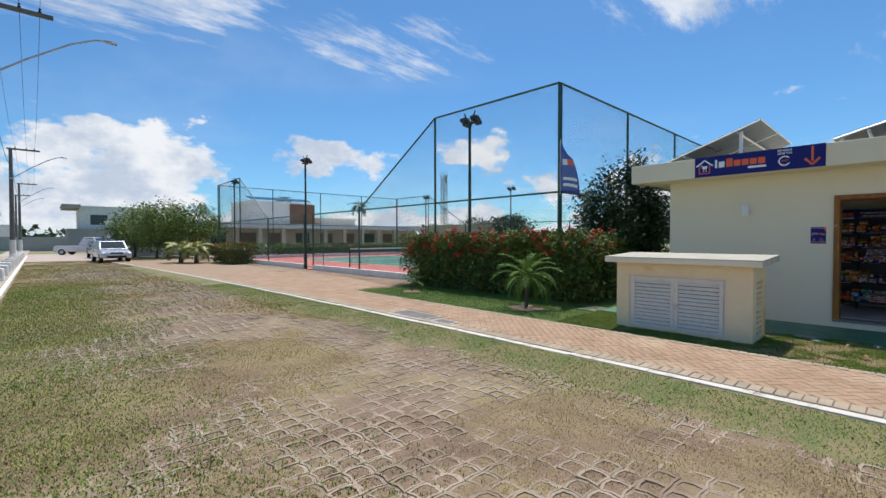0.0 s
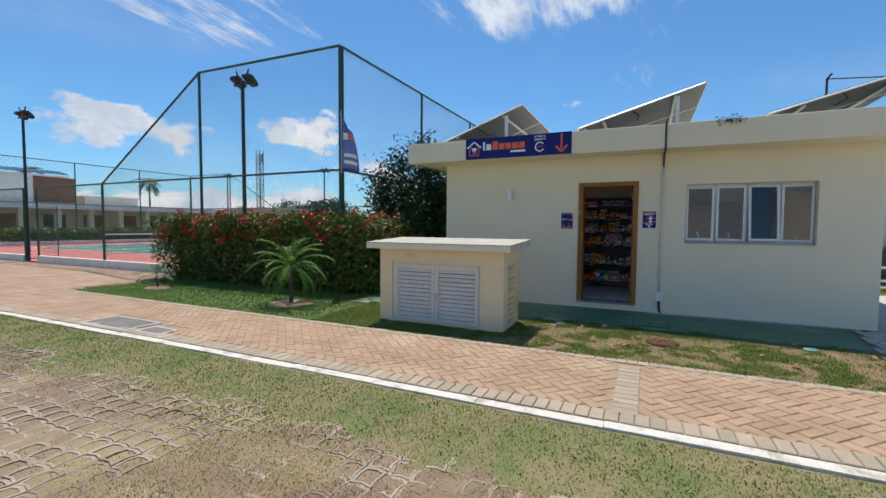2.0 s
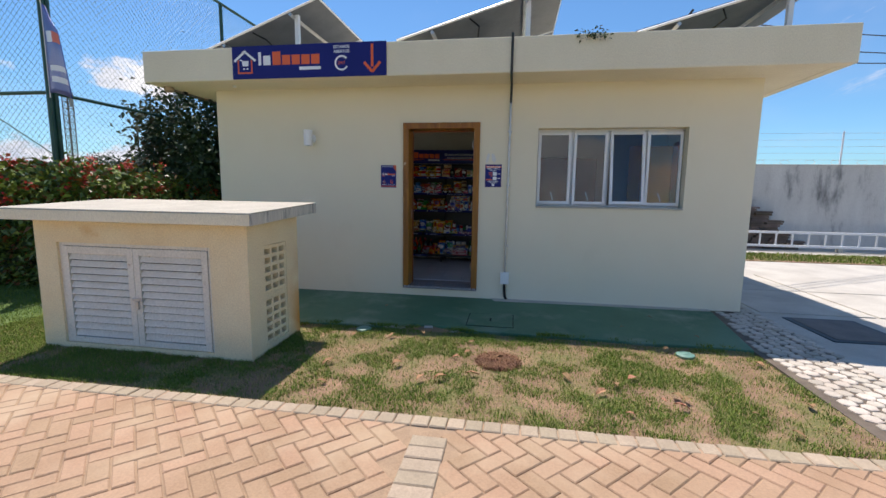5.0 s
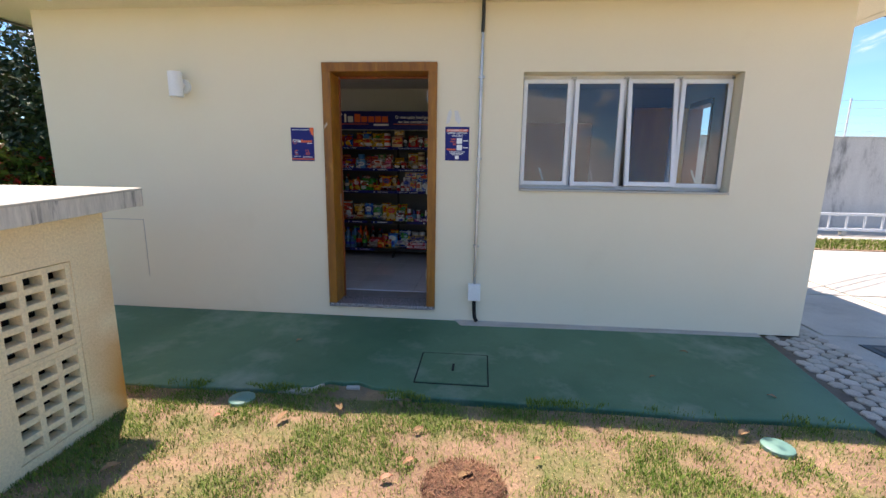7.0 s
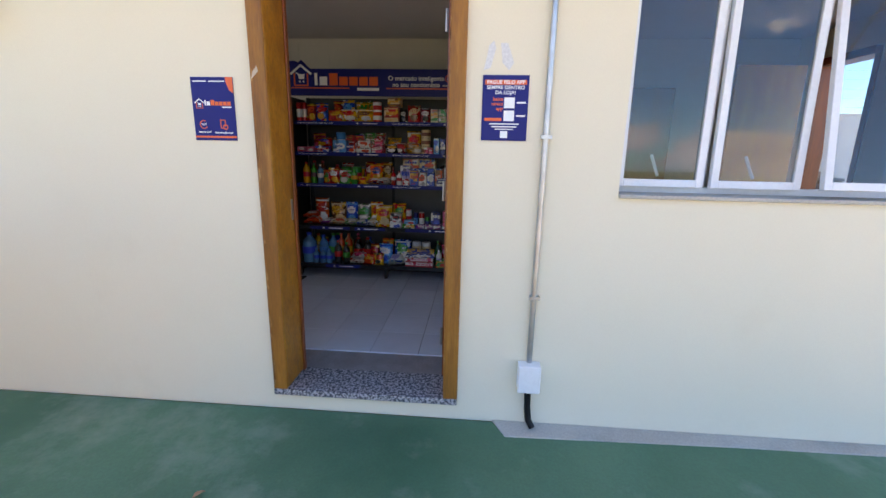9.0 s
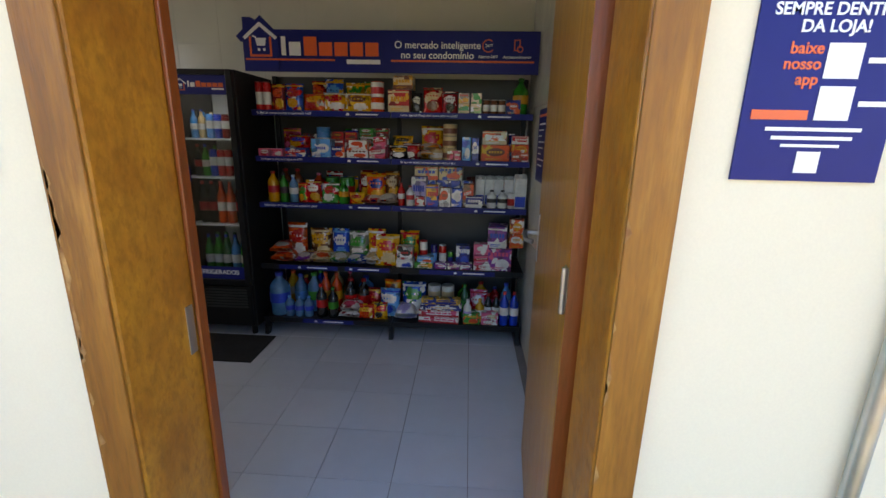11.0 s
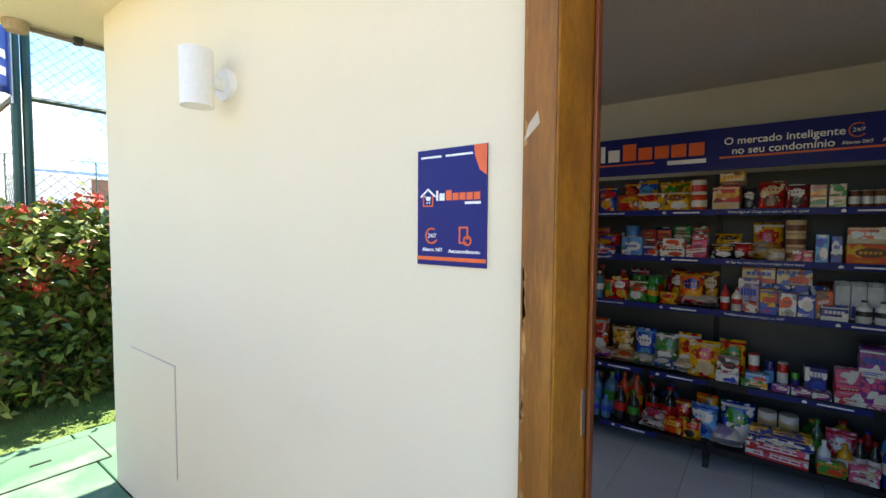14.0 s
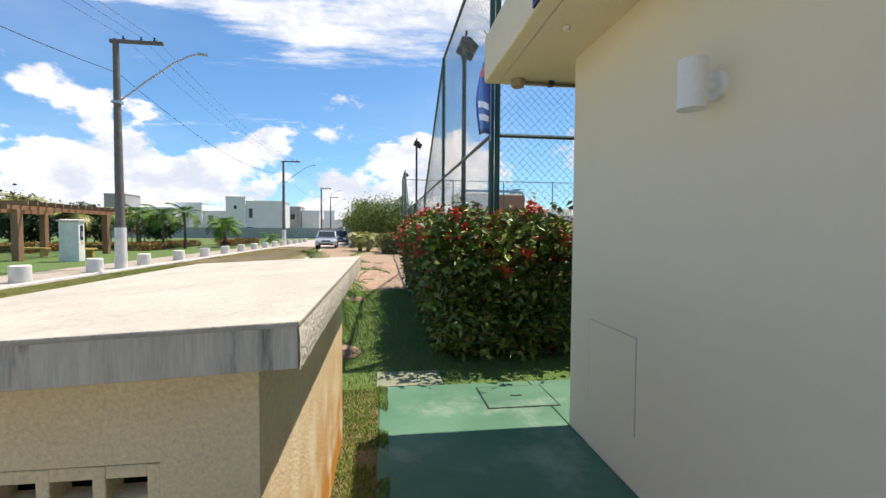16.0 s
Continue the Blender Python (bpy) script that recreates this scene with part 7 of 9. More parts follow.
def decorate(g, x, w, h, c2, c3):
    """Printed shapes on the front of a pack: an emblem, bands and small text bars."""
    def face(name, polys, c, lift):
        s_ = Shape()
        for p in polys:
            s_.prism([(x - lift, -u * w, v * h) for u, v in p], (-0.0005, 0, 0))
        part(name, s_, paint(c), g)

    style = random.randrange(4)
    cu, cv = random.uniform(-0.1, 0.1), random.uniform(0.5, 0.62)
    oval = [(cu + 0.33 * math.cos(2 * math.pi * k / 14), cv + 0.25 * math.sin(2 * math.pi * k / 14)) for k in range(14)]
    if style == 0:
        face("emblem", [oval], c2, 0.0002)
        face("title", [rect(-0.24 + 0.1 * k, -0.17 + 0.1 * k, cv - 0.07, cv + 0.07) for k in range(5)], c3, 0.0009)
    elif style == 1:
        face("band", [[(-0.5, 0.30), (0.5, 0.50), (0.5, 0.82), (-0.5, 0.62)]], c2, 0.0002)
        face("title", [rect(-0.36 + 0.13 * k, -0.27 + 0.13 * k, 0.5 + 0.02 * k, 0.62 + 0.02 * k) for k in range(5)], c3, 0.0009)
    elif style == 2:
        face("picture", [[(0.12 + 0.3 * math.cos(2 * math.pi * k / 12), 0.32 + 0.24 * math.sin(2 * math.pi * k / 12)) for k in range(12)]], c2, 0.0002)
        face("title", [rect(-0.4 + 0.16 * k, -0.28 + 0.16 * k, 0.68, 0.86) for k in range(5)], c3, 0.0009)
    else:
        face("panel", [rect(-0.5, 0.5, 0.0, 0.30), rect(-0.5, 0.5, 0.86, 0.93)], c2, 0.0002)
        face("title", [rect(-0.36 + 0.15 * k, -0.24 + 0.15 * k, 0.48, 0.7) for k in range(5)], c3, 0.0009)
    face("small_print", [rect(-0.36, 0.05, 0.08, 0.11), rect(-0.36, 0.2, 0.15, 0.18)], c3, 0.0009)


def put(kind, lvl, p0, p1, h, c1, c2, label, back=0.0, up=0.0, n=1, c3=None, depth=None):
    """Goods on shelf lvl. p0..p1 run along the shelf in fortieths of its length from the left end; n stand or stack side by side."""
    z, xf_ = LEVELS[lvl]
    if len(label.split()) < 5:
        label += " on a black shelf"
    ya, yb = SY1 - p0 * 0.044, SY1 - p1 * 0.044
    w_ = (ya - yb) / n
    for q in range(n):
        yc = ya - w_ * (q + 0.5)
        w = w_ * 0.94
        tilt = random.uniform(-5, 5)
        if kind == "box":
            d = depth or min(0.12, max(0.05, w * 0.8))
            g = thing("carton", label, "packaged food", pose(xf_ + 0.02 + back + d / 2, yc, z + up, 0, 0, tilt), group="shop goods")
            part("pack", Shape().box(-d / 2, d / 2, -w / 2, w / 2, 0, h), art(c1, c2, c3 or WHT, 0.4), g, bevel=min(0.003, h * 0.1))
            decorate(g, -d / 2, w, h, c2, c3 or WHT)
        elif kind == "bag":
            d = depth or min(0.10, w * 0.55)
            g = thing("bag", label, "packaged food", pose(xf_ + 0.025 + back + d / 2, yc, z + up, 0, random.uniform(2, 9), tilt), group="shop goods")
            part("pouch", pillow(w * 1.08, h, d), [art(c1, c2, c3 or YEL, 0.26), paint(c2, 0.28), paint(c3 or YEL, 0.28)], g, smooth=70)
        elif kind == "flat":
            g = thing("bag", label, "packaged food", pose(xf_ + 0.02 + back, yc, z + up + h / 2, 0, 84, tilt) , group="shop goods")
            part("pouch", pillow(w * 1.02, 0.17, h), [art(c1, c2, c3 or WHT, 0.28), paint(c2, 0.3), paint(c3 or WHT, 0.3)], g, smooth=70)
        elif kind in ("bottle", "jug"):
            r = w / 2
            g = thing("bottle", label, "bottle", pose(xf_ + 0.02 + back + r, yc, z + up), group="shop goods")
            nk = 0.78 if kind == "bottle" else 0.80
            part("body", Shape().lathe([(r * 0.9, 0), (r, 0.01), (r * 0.96, h * 0.25), (r, h * 0.3), (r, h * 0.64), (r * 0.93, h * 0.70), (r * 0.62, h * nk), (r * 0.34, h * 0.86), (r * 0.33, h * 0.92)], 14), M_CLEARB if "clear" in label else paint(c1, 0.12, 0.5), g, smooth=50)
            part("label", Shape().lathe([(r * 1.01, h * 0.31), (r * 1.012, h * 0.32), (r * 1.012, h * 0.53), (r * 1.01, h * 0.54)], 14), paint(c2), g, smooth=50)
            part("cap", Shape().lathe([(r * 0.38, h * 0.92), (r * 0.38, h * 0.99), (r * 0.34, h)], 10), paint(c3 or RED), g, smooth=40)
        elif kind == "can":
            r = w / 2
            g = thing("can", label, "can", pose(xf_ + 0.02 + back + r, yc, z + up), group="shop goods")
            part("body", Shape().lathe([(r * 0.92, 0), (r, 0.008), (r, h * 0.93), (r * 0.93, h * 0.97)], 14), paint(c1, 0.25, 0.4), g, smooth=50)
            part("label", Shape().lathe([(r * 1.01, h * 0.2), (r * 1.014, h * 0.22), (r * 1.014, h * 0.62), (r * 1.01, h * 0.64)], 14), paint(c2), g, smooth=50)
            part("lid", Shape().lathe([(r * 0.97, h * 0.965), (r * 0.97, h * 0.995), (r * 0.9, h)], 14), paint(c3 or WHT), g, smooth=40)
        elif kind == "milk":
            d = w
            g = thing("carton", label, "drink carton", pose(xf_ + 0.03 + back + d / 2, yc, z + up, 0, 0, tilt), group="shop goods")
            part("pack", Shape().box(-d / 2, d / 2, -w / 2, w / 2, 0, h * 0.88).prism([(-d / 2, -w / 2, h * 0.88), (d / 2, -w / 2, h * 0.88), (0, -w / 2, h)][::-1], (0, w, 0)), paint(c1), g, bevel=0.002)
            part("print_panel", Shape().box(-d / 2 - 0.0012, -d / 2 - 0.0002, -w * 0.45, w * 0.45, h * 0.05, h * 0.36), paint(c2), g)
            part("cap", Shape().tube((-d * 0.25, 0, h * 0.93), (-d * 0.4, 0, h * 0.98), 0.012, 0.012, 8), paint(c3 or WHT), g)


# top shelf
put("can", 0, 0.3, 2.6, 0.17, RED, WHT, "tall red crisp canister on the top shelf", n=2, c3=DRED)
put("bag", 0, 2.6, 4.6, 0.16, DRED, ORG, "dark red snack bag")
put("bag", 0, 4.5, 7.2, 0.165, BLU, RED, "blue crisp bag with red and yellow print")
put("bag", 0, 7.4, 9.6, 0.20, DRED, ORG, "dark red snack bag at the back", back=0.14)
put("bag", 0, 9.4, 12.2, 0.21, BLU, LBL, "blue snack bag at the back", back=0.14)
put("bag", 0, 12.6, 15.4, 0.19, YEL, GRN, "yellow snack bag at the back", back=0.14)
put("bag", 0, 15.2, 17.6, 0.20, GRN, YEL, "green snack bag at the back", back=0.14)
put("bag", 0, 7.2, 10.2, 0.105, ORG, YEL, "orange snack bag leaning at the shelf edge", c3=RED)
put("bag", 0, 10.0, 13.6, 0.115, YEL, RED, "yellow snack bag with red print", c3=WHT)
put("bag", 0, 13.5, 17.0, 0.115, YEL, BRN, "golden snack bag", c3=WHT)
put("can", 0, 17.0, 19.0, 0.09, ORG, WHT, "orange and white instant noodle cup", c3=RED)
put("can", 0, 17.0, 19.0, 0.09, WHT, RED, "white and red instant noodle cup stacked on another", up=0.091, c3=ORG)
put("box", 0, 19.6, 22.8, 0.135, RED, CRM, "red biscuit box with white lettering", c3=YEL)
put("box", 0, 20.4, 23.3, 0.08, CRM, BRN, "beige biscuit pack stacked on the red box", up=0.137, c3=YEL)
put("bag", 0, 22.9, 24.4, 0.12, BLK, WHT, "black and silver coffee bag", c3=BLK)
put("bag", 0, 24.6, 27.3, 0.155, RED, CRM, "orange-red snack pouch with cream print", c3=BRN)
put("bag", 0, 27.3, 29.5, 0.13, DRED, WHT, "dark red coffee pouch", c3=BLK)
put("box", 0, 29.6, 31.2, 0.06, YEL, CRM, "small yellow tea box", c3=GRN)
put("box", 0, 29.6, 31.2, 0.06, CRM, YEL, "small cream tea box stacked", up=0.061, c3=ORG)
put("box", 0, 31.3, 32.9, 0.06, (0.40, 0.50, 0.25), CRM, "small pale green tea box", c3=GRN)
put("box", 0, 31.3, 32.9, 0.06, CRM, GRN, "small green and cream tea box stacked", up=0.061, c3=GRN)
put("can", 0, 33.0, 36.2, 0.085, BRN, WHT, "squat chocolate spread jar with white lid", n=3)
put("box", 0, 36.2, 38.3, 0.085, NVY, ORG, "navy cardboard price stand", depth=0.03)
put("bottle", 0, 37.4, 39.8, 0.23, GRN, YEL, "large green bottle at the back", back=0.13, c3=GRN)
# second shelf
put("box", 1, 0.2, 4.0, 0.048, PNK, WHT, "low pink and red sweets box", n=2, c3=RED)
put("bag", 1, 2.7, 5.4, 0.18, PNK, DRED, "pink plush sweets bag at the back", back=0.12)
put("box", 1, 4.2, 7.4, 0.055, BLU, RED, "red and blue wafer box", c3=WHT)
put("bag", 1, 4.3, 7.6, 0.08, RED, BLU, "red and blue sweets bag", up=0.056, back=0.03)
put("can", 1, 8.0, 10.2, 0.19, LBL, WHT, "light blue round tub at the back", back=0.1, c3=LBL)
put("box", 1, 8.2, 11.2, 0.115, LBL, WHT, "light blue display box of sweets", c3=BLU)
put("box", 1, 10.6, 14.5, 0.055, RED, WHT, "red chocolate bar box", n=2, back=0.1, up=0.0)
put("box", 1, 10.6, 14.5, 0.055, RED, DRED, "red chocolate bar box stacked", n=2, back=0.1, up=0.056, c3=WHT)
put("box", 1, 10.6, 14.5, 0.05, RED, BRN, "red chocolate bar box stacked", n=2, back=0.1, up=0.112, c3=YEL)
put("box", 1, 11.1, 13.2, 0.07, NVY, ORG, "navy cardboard price stand", depth=0.03)
for k_ in range(5):
    put("box", 1, 14.8, 17.0, 0.032, GRN, WHT, "flat green biscuit pack in a stack", up=0.034 * k_ + 0.02, back=0.12, c3=RED)
    put("box", 1, 17.2, 19.2, 0.036, DRED if k_ % 2 else RED, GRN, "flat red biscuit pack in a stack", up=0.038 * k_, back=0.12)
put("box", 1, 13.4, 16.7, 0.055, WHT, ORG, "white sweets box", c3=BRN)
put("box", 1, 13.8, 16.7, 0.055, WHT, ORG, "white and orange sweets box stacked", up=0.056, c3=ORG)
put("box", 1, 16.8, 19.3, 0.075, PNK, WHT, "pink chewing gum display box", c3=RED)
put("box", 1, 17.4, 19.3, 0.06, PNK, RED, "pink chewing gum display box stacked", up=0.076, c3=WHT)
put("bag", 1, 19.7, 22.6, 0.085, BLK, YEL, "black and yellow sweets bag", c3=WHT)
put("bag", 1, 20.0, 23.0, 0.075, YEL, BLK, "yellow and black sweets bag on top", up=0.07, back=0.05)
put("bag", 1, 21.6, 24.2, 0.10, DRED, RED, "dark red sweets bag", back=0.02, c3=WHT)
put("flat", 1, 23.8, 27.2, 0.05, YEL, CRM, "yellow popcorn packets lying in a pile", n=1)
put("flat", 1, 23.8, 27.2, 0.05, YEL, ORG, "yellow popcorn packets lying in a pile", up=0.045)
put("bag", 1, 24.2, 27.4, 0.21, YEL, RED, "tall yellow popcorn maize bag", back=0.07, c3=WHT)
for k_ in range(3):
    put("can", 1, 27.4, 29.6, 0.072, CRM, BRN, "round clear tub of biscuits in a stack", up=0.075 * k_, c3=CRM)
put("can", 1, 25.6, 27.6, 0.07, CRM, WHT, "short round biscuit tub at the shelf edge", c3=YEL)
put("box", 1, 28.2, 30.2, 0.06, RED, PNK, "small red sweets box", n=2)
put("box", 1, 30.3, 31.6, 0.145, LBL, WHT, "tall light blue chocolate pack", c3=BLU)
put("box", 1, 31.7, 32.8, 0.14, NVY, WHT, "tall navy wafer pack", c3=BLU)
put("box", 1, 32.9, 37.2, 0.10, ORG, BRN, "orange chocolate display box", c3=YEL)
put("box", 1, 33.2, 36.9, 0.085, ORG, CRM, "orange biscuit display header on top", up=0.101, back=0.05, c3=WHT)
put("can", 1, 37.0, 38.0, 0.17, NVY, LBL, "slim navy can at the back", back=0.08)
put("box", 1, 37.4, 39.9, 0.055, ORG, RED, "orange biscuit pack", n=2)
put("box", 1, 37.2, 39.9, 0.05, ORG, YEL, "orange biscuit pack stacked", up=0.056, back=0.02, c3=RED)
put("box", 1, 37.4, 39.8, 0.05, RED, WHT, "red biscuit pack stacked", up=0.108, back=0.03)
# third shelf
put("bottle", 2, 0.9, 2.7, 0.20, YEL, RED, "tall golden cooking oil bottle", c3=RED)
put("bottle", 2, 2.8, 4.2, 0.19, GRN, BLK, "dark green olive oil bottle", c3=BLK)
put("bottle", 2, 4.3, 5.7, 0.18, LBL, WHT, "clear vinegar bottle with blue label", c3=WHT)
put("bottle", 2, 1.6, 5.4, 0.21, BRN, YEL, "dark sauce bottle at the back", back=0.13, n=2)
put("bag", 2, 5.8, 7.2, 0.13, RED, GRN, "red tomato sauce pouch")
put("bag", 2, 6.8, 9.2, 0.15, RED, WHT, "red tomato sauce pouch with green leaf print", c3=YEL)
put("bag", 2, 9.2, 11.9, 0.135, GRN, RED, "green and red seasoning pouch", c3=WHT)
put("can", 2, 8.8, 13.6, 0.16, GRN, RED, "green-lidded seasoning tub at the back", back=0.12, n=2, c3=GRN)
put("bottle", 2, 11.9, 13.4, 0.15, GRN, YEL, "green olives jar", c3=GRN)
put("bag", 2, 13.5, 15.8, 0.075, YEL, RED, "small yellow soup packet")
put("flat", 2, 15.4, 18.6, 0.05, RED, YEL, "red seasoning packets lying flat")
put("bag", 2, 15.8, 18.8, 0.20, ORG, NVY, "orange and navy rice crisp bag", c3=YEL, back=0.06)
put("bag", 2, 14.4, 16.4, 0.21, DRED, WHT, "dark red spice bag at the back", back=0.15)
put("bag", 2, 18.4, 20.6, 0.21, BRN, CRM, "brown grain bag at the back", back=0.13)
put("flat", 2, 17.8, 20.8, 0.055, WHT, CRM, "white sugar bag lying flat")
put("bottle", 2, 20.9, 22.0, 0.145, RED, WHT, "red ketchup squeeze bottle")
put("bottle", 2, 22.1, 23.4, 0.13, WHT, RED, "white sauce squeeze bottle", c3=RED)
put("box", 2, 22.8, 25.2, 0.185, LIL, WHT, "lilac cereal box", back=0.06, c3=BLU)
put("box", 2, 23.5, 25.0, 0.06, RED, WHT, "small red box at the shelf edge")
put("box", 2, 25.1, 27.0, 0.14, YEL, BLU, "yellow corn starch box", c3=RED)
put("box", 2, 27.1, 28.9, 0.125, WHT, ORG, "white and orange oats carton", c3=BRN)
put("box", 2, 28.9, 30.6, 0.12, BLU, WHT, "blue and white cream carton")
put("box", 2, 30.6, 32.3, 0.15, BRN, ORG, "brown chocolate drink carton", back=0.02)
put("box", 2, 23.0, 30.6, 0.09, CRM, ORG, "peach powdered milk pack on the back row", n=2, back=0.13, up=0.16, c3=BLU)
put("box", 2, 24.6, 32.0, 0.16, BLU, WHT, "blue powdered milk pack on the back row", n=4, back=0.13)
put("box", 2, 31.0, 33.6, 0.075, NVY, WHT, "navy cardboard price stand", depth=0.03)
put("milk", 2, 32.4, 38.2, 0.20, WHT, BLU, "blue and white long-life milk carton", n=4, back=0.09)
put("milk", 2, 38.1, 39.9, 0.22, WHT, BLU, "blue and white long-life milk carton")
put("bottle", 2, 34.1, 37.3, 0.115, WHT, BLK, "small white yoghurt drink bottle", n=2, c3=BLK)
put("can", 2, 37.2, 38.4, 0.10, WHT, RED, "white jar with red label")
# fourth shelf
put("flat", 3, 1.2, 4.9, 0.07, ORG, WHT, "orange rice bag lying flat", c3=RED)
put("flat", 3, 1.2, 4.9, 0.06, ORG, RED, "orange rice bag stacked on another", up=0.065)
put("bag", 3, 3.2, 6.3, 0.26, ORG, RED, "tall orange charcoal-style food bag", back=0.08, c3=WHT)
put("bag", 3, 6.6, 10.0, 0.22, BRN, YEL, "brown ground coffee bag", back=0.10, c3=CRM)
put("bag", 3, 10.2, 12.9, 0.225, BLU, WHT, "blue and white flour bag", back=0.10, c3=LBL)
put("bag", 3, 12.8, 16.0, 0.21, (0.22, 0.25, 0.20), GRN, "grey and green grain bag", back=0.09, c3=WHT)
put("flat", 3, 5.0, 8.0, 0.055, PUR, YEL, "purple and yellow bean bag lying flat")
put("flat", 3, 7.0, 10.6, 0.06, CRM, YEL, "cream and yellow pasta bag lying flat", c3=ORG)
put("flat", 3, 10.2, 13.4, 0.06, (0.45, 0.42, 0.25), GRN, "beige grain bag lying flat")
put("flat", 3, 12.8, 16.2, 0.055, BLU, GRN, "blue and grey bean bag lying flat", c3=WHT)
put("flat", 3, 15.6, 18.4, 0.07, WHT, CRM, "white flour bag lying flat", c3=CRM)
put("bag", 3, 16.0, 18.8, 0.235, YEL, RED, "yellow cassava flour bag", back=0.08, c3=WHT)
put("bag", 3, 17.5, 21.2, 0.215, YEL, RED, "yellow corn flour bag with red lettering", c3=CRM)
put("bag", 3, 21.0, 24.0, 0.225, YEL, GRN, "yellow corn flour bag", back=0.09, c3=RED)
put("box", 3, 20.8, 23.5, 0.055, WHT, BLU, "white filter paper box")
put("box", 3, 20.9, 23.4, 0.085, WHT, BLK, "white toothpaste multipack stacked", up=0.056, c3=RED)
put("can", 3, 24.2, 25.5, 0.175, WHT, RED, "white aerosol can with red print", c3=RED, back=0.05)
put("can", 3, 26.0, 27.0, 0.15, NVY, LBL, "slim navy deodorant can", c3=NVY, back=0.05)
put("can", 3, 27.2, 28.4, 0.15, RED, WHT, "red and white hair spray can", c3=WHT, back=0.05)
put("can", 3, 28.6, 29.5, 0.11, GRN, NVY, "short green shaving foam can", c3=BLK, back=0.05)
put("box", 3, 29.8, 32.0, 0.15, NVY, BLU, "navy nappy pack", back=0.05)
put("box", 3, 23.6, 26.5, 0.04, GRN, YEL, "flat green insect coil box")
put("box", 3, 24.0, 26.6, 0.04, LBL, ORG, "flat blue insect coil box stacked", up=0.041)
put("box", 3, 26.7, 32.4, 0.04, PUR, WHT, "flat dark purple soap box", n=3, c3=PNK)
put("box", 3, 32.5, 35.2, 0.05, PNK, WHT, "pink sanitary pad pack", c3=RED)
put("box", 3, 32.5, 35.2, 0.05, PNK, RED, "pink sanitary pad pack stacked", up=0.051)
put("box", 3, 32.5, 34.9, 0.07, PNK, WHT, "pink sanitary pad pack stacked", up=0.102, back=0.02)
put("box", 3, 34.6, 38.3, 0.15, PUR, WHT, "large purple and white toilet paper pack", c3=PNK, depth=0.18)
put("box", 3, 34.6, 37.6, 0.14, PUR, WHT, "large purple and white toilet paper pack stacked", up=0.152, back=0.02, c3=BLU, depth=0.16)
put("box", 3, 37.7, 39.9, 0.095, ORG, WHT, "orange washing powder box", up=0.152, n=1, c3=YEL, back=0.03)
put("box", 3, 37.7, 39.9, 0.095, ORG, YEL, "orange washing powder box stacked", up=0.249, back=0.03)
# bottom shelf
put("jug", 4, 0.2, 3.6, 0.30, (0.05, 0.20, 0.42), BLU, "large clear blue water jug", c3=BLU)
put("bottle", 4, 3.4, 5.6, 0.26, (0.10, 0.30, 0.50), LBL, "clear blue water bottle at the back", back=0.12, c3=BLU)
put("bottle", 4, 5.7, 8.2, 0.28, (0.15, 0.40, 0.33), GRN, "clear green soft drink bottle at the back", back=0.10, c3=GRN)
put("bottle", 4, 3.0, 7.6, 0.145, (0.25, 0.42, 0.55), BLU, "small clear water bottle with blue label", n=3, c3=LBL)
put("bottle", 4, 8.0, 9.8, 0.235, BLK, RED, "dark cola bottle with red label", c3=RED)
put("bottle", 4, 9.9, 11.6, 0.215, BLK, GRN, "dark soft drink bottle with green label", c3=GRN)
put("bottle", 4, 7.8, 11.4, 0.28, ORG, YEL, "orange soft drink bottle at the back", n=2, back=0.13, c3=ORG)
put("bottle", 4, 11.8, 16.2, 0.25, BLK, RED, "large dark cola bottle at the back", n=2, back=0.10, c3=RED)
put("flat", 4, 11.6, 15.1, 0.055, WHT, DRED, "white sugar bag lying flat", c3=WHT)
put("flat", 4, 11.6, 15.1, 0.05, WHT, DRED, "white sugar bag stacked on another", up=0.05, c3=PNK)
put("bag", 4, 14.6, 17.6, 0.10, RED, YEL, "red pet food sachet", c3=ORG)
put("bag", 4, 15.8, 18.0, 0.19, DRED, RED, "dark red pet food bag", back=0.09)
put("bag", 4, 17.2, 19.4, 0.12, YEL, RED, "yellow pet food sachet with red print", c3=BLK)
put("bag", 4, 18.0, 21.2, 0.20, LBL, WHT, "light blue pack of nappies", back=0.05, c3=BLU)
put("bag", 4, 18.4, 21.0, 0.24, ORG, BRN, "orange snack bag at the back", back=0.13)
put("bag", 4, 21.4, 25.2, 0.24, BLU, GRN, "tall blue and green pet food bag", back=0.08, c3=WHT)
put("flat", 4, 20.6, 24.2, 0.09, WHT, LIL, "white paper towel pack lying flat", c3=LIL)
put("can", 4, 25.4, 29.8, 0.11, WHT, CRM, "white toilet roll at the back", n=2, back=0.12, c3=WHT)
put("can", 4, 25.4, 29.8, 0.11, WHT, CRM, "white toilet roll stacked at the back", n=2, back=0.12, up=0.11, c3=WHT)
put("box", 4, 24.2, 30.8, 0.045, WHT, RED, "long white foil roll box", c3=PNK, depth=0.06)
put("box", 4, 24.2, 30.8, 0.045, WHT, RED, "long white foil roll box stacked", up=0.046, c3=PNK, depth=0.06)
put("box", 4, 24.4, 31.2, 0.04, NVY, WHT, "long navy and yellow foil roll box stacked", up=0.092, c3=YEL, depth=0.06)
put("box", 4, 24.6, 31.0, 0.04, YEL, NVY, "long yellow and navy foil roll box stacked", up=0.133, c3=NVY, depth=0.06)
put("bottle", 4, 30.6, 32.2, 0.24, (0.03, 0.10, 0.05), GRN, "dark green cleaner bottle at the back", back=0.10, n=1, c3=GRN)
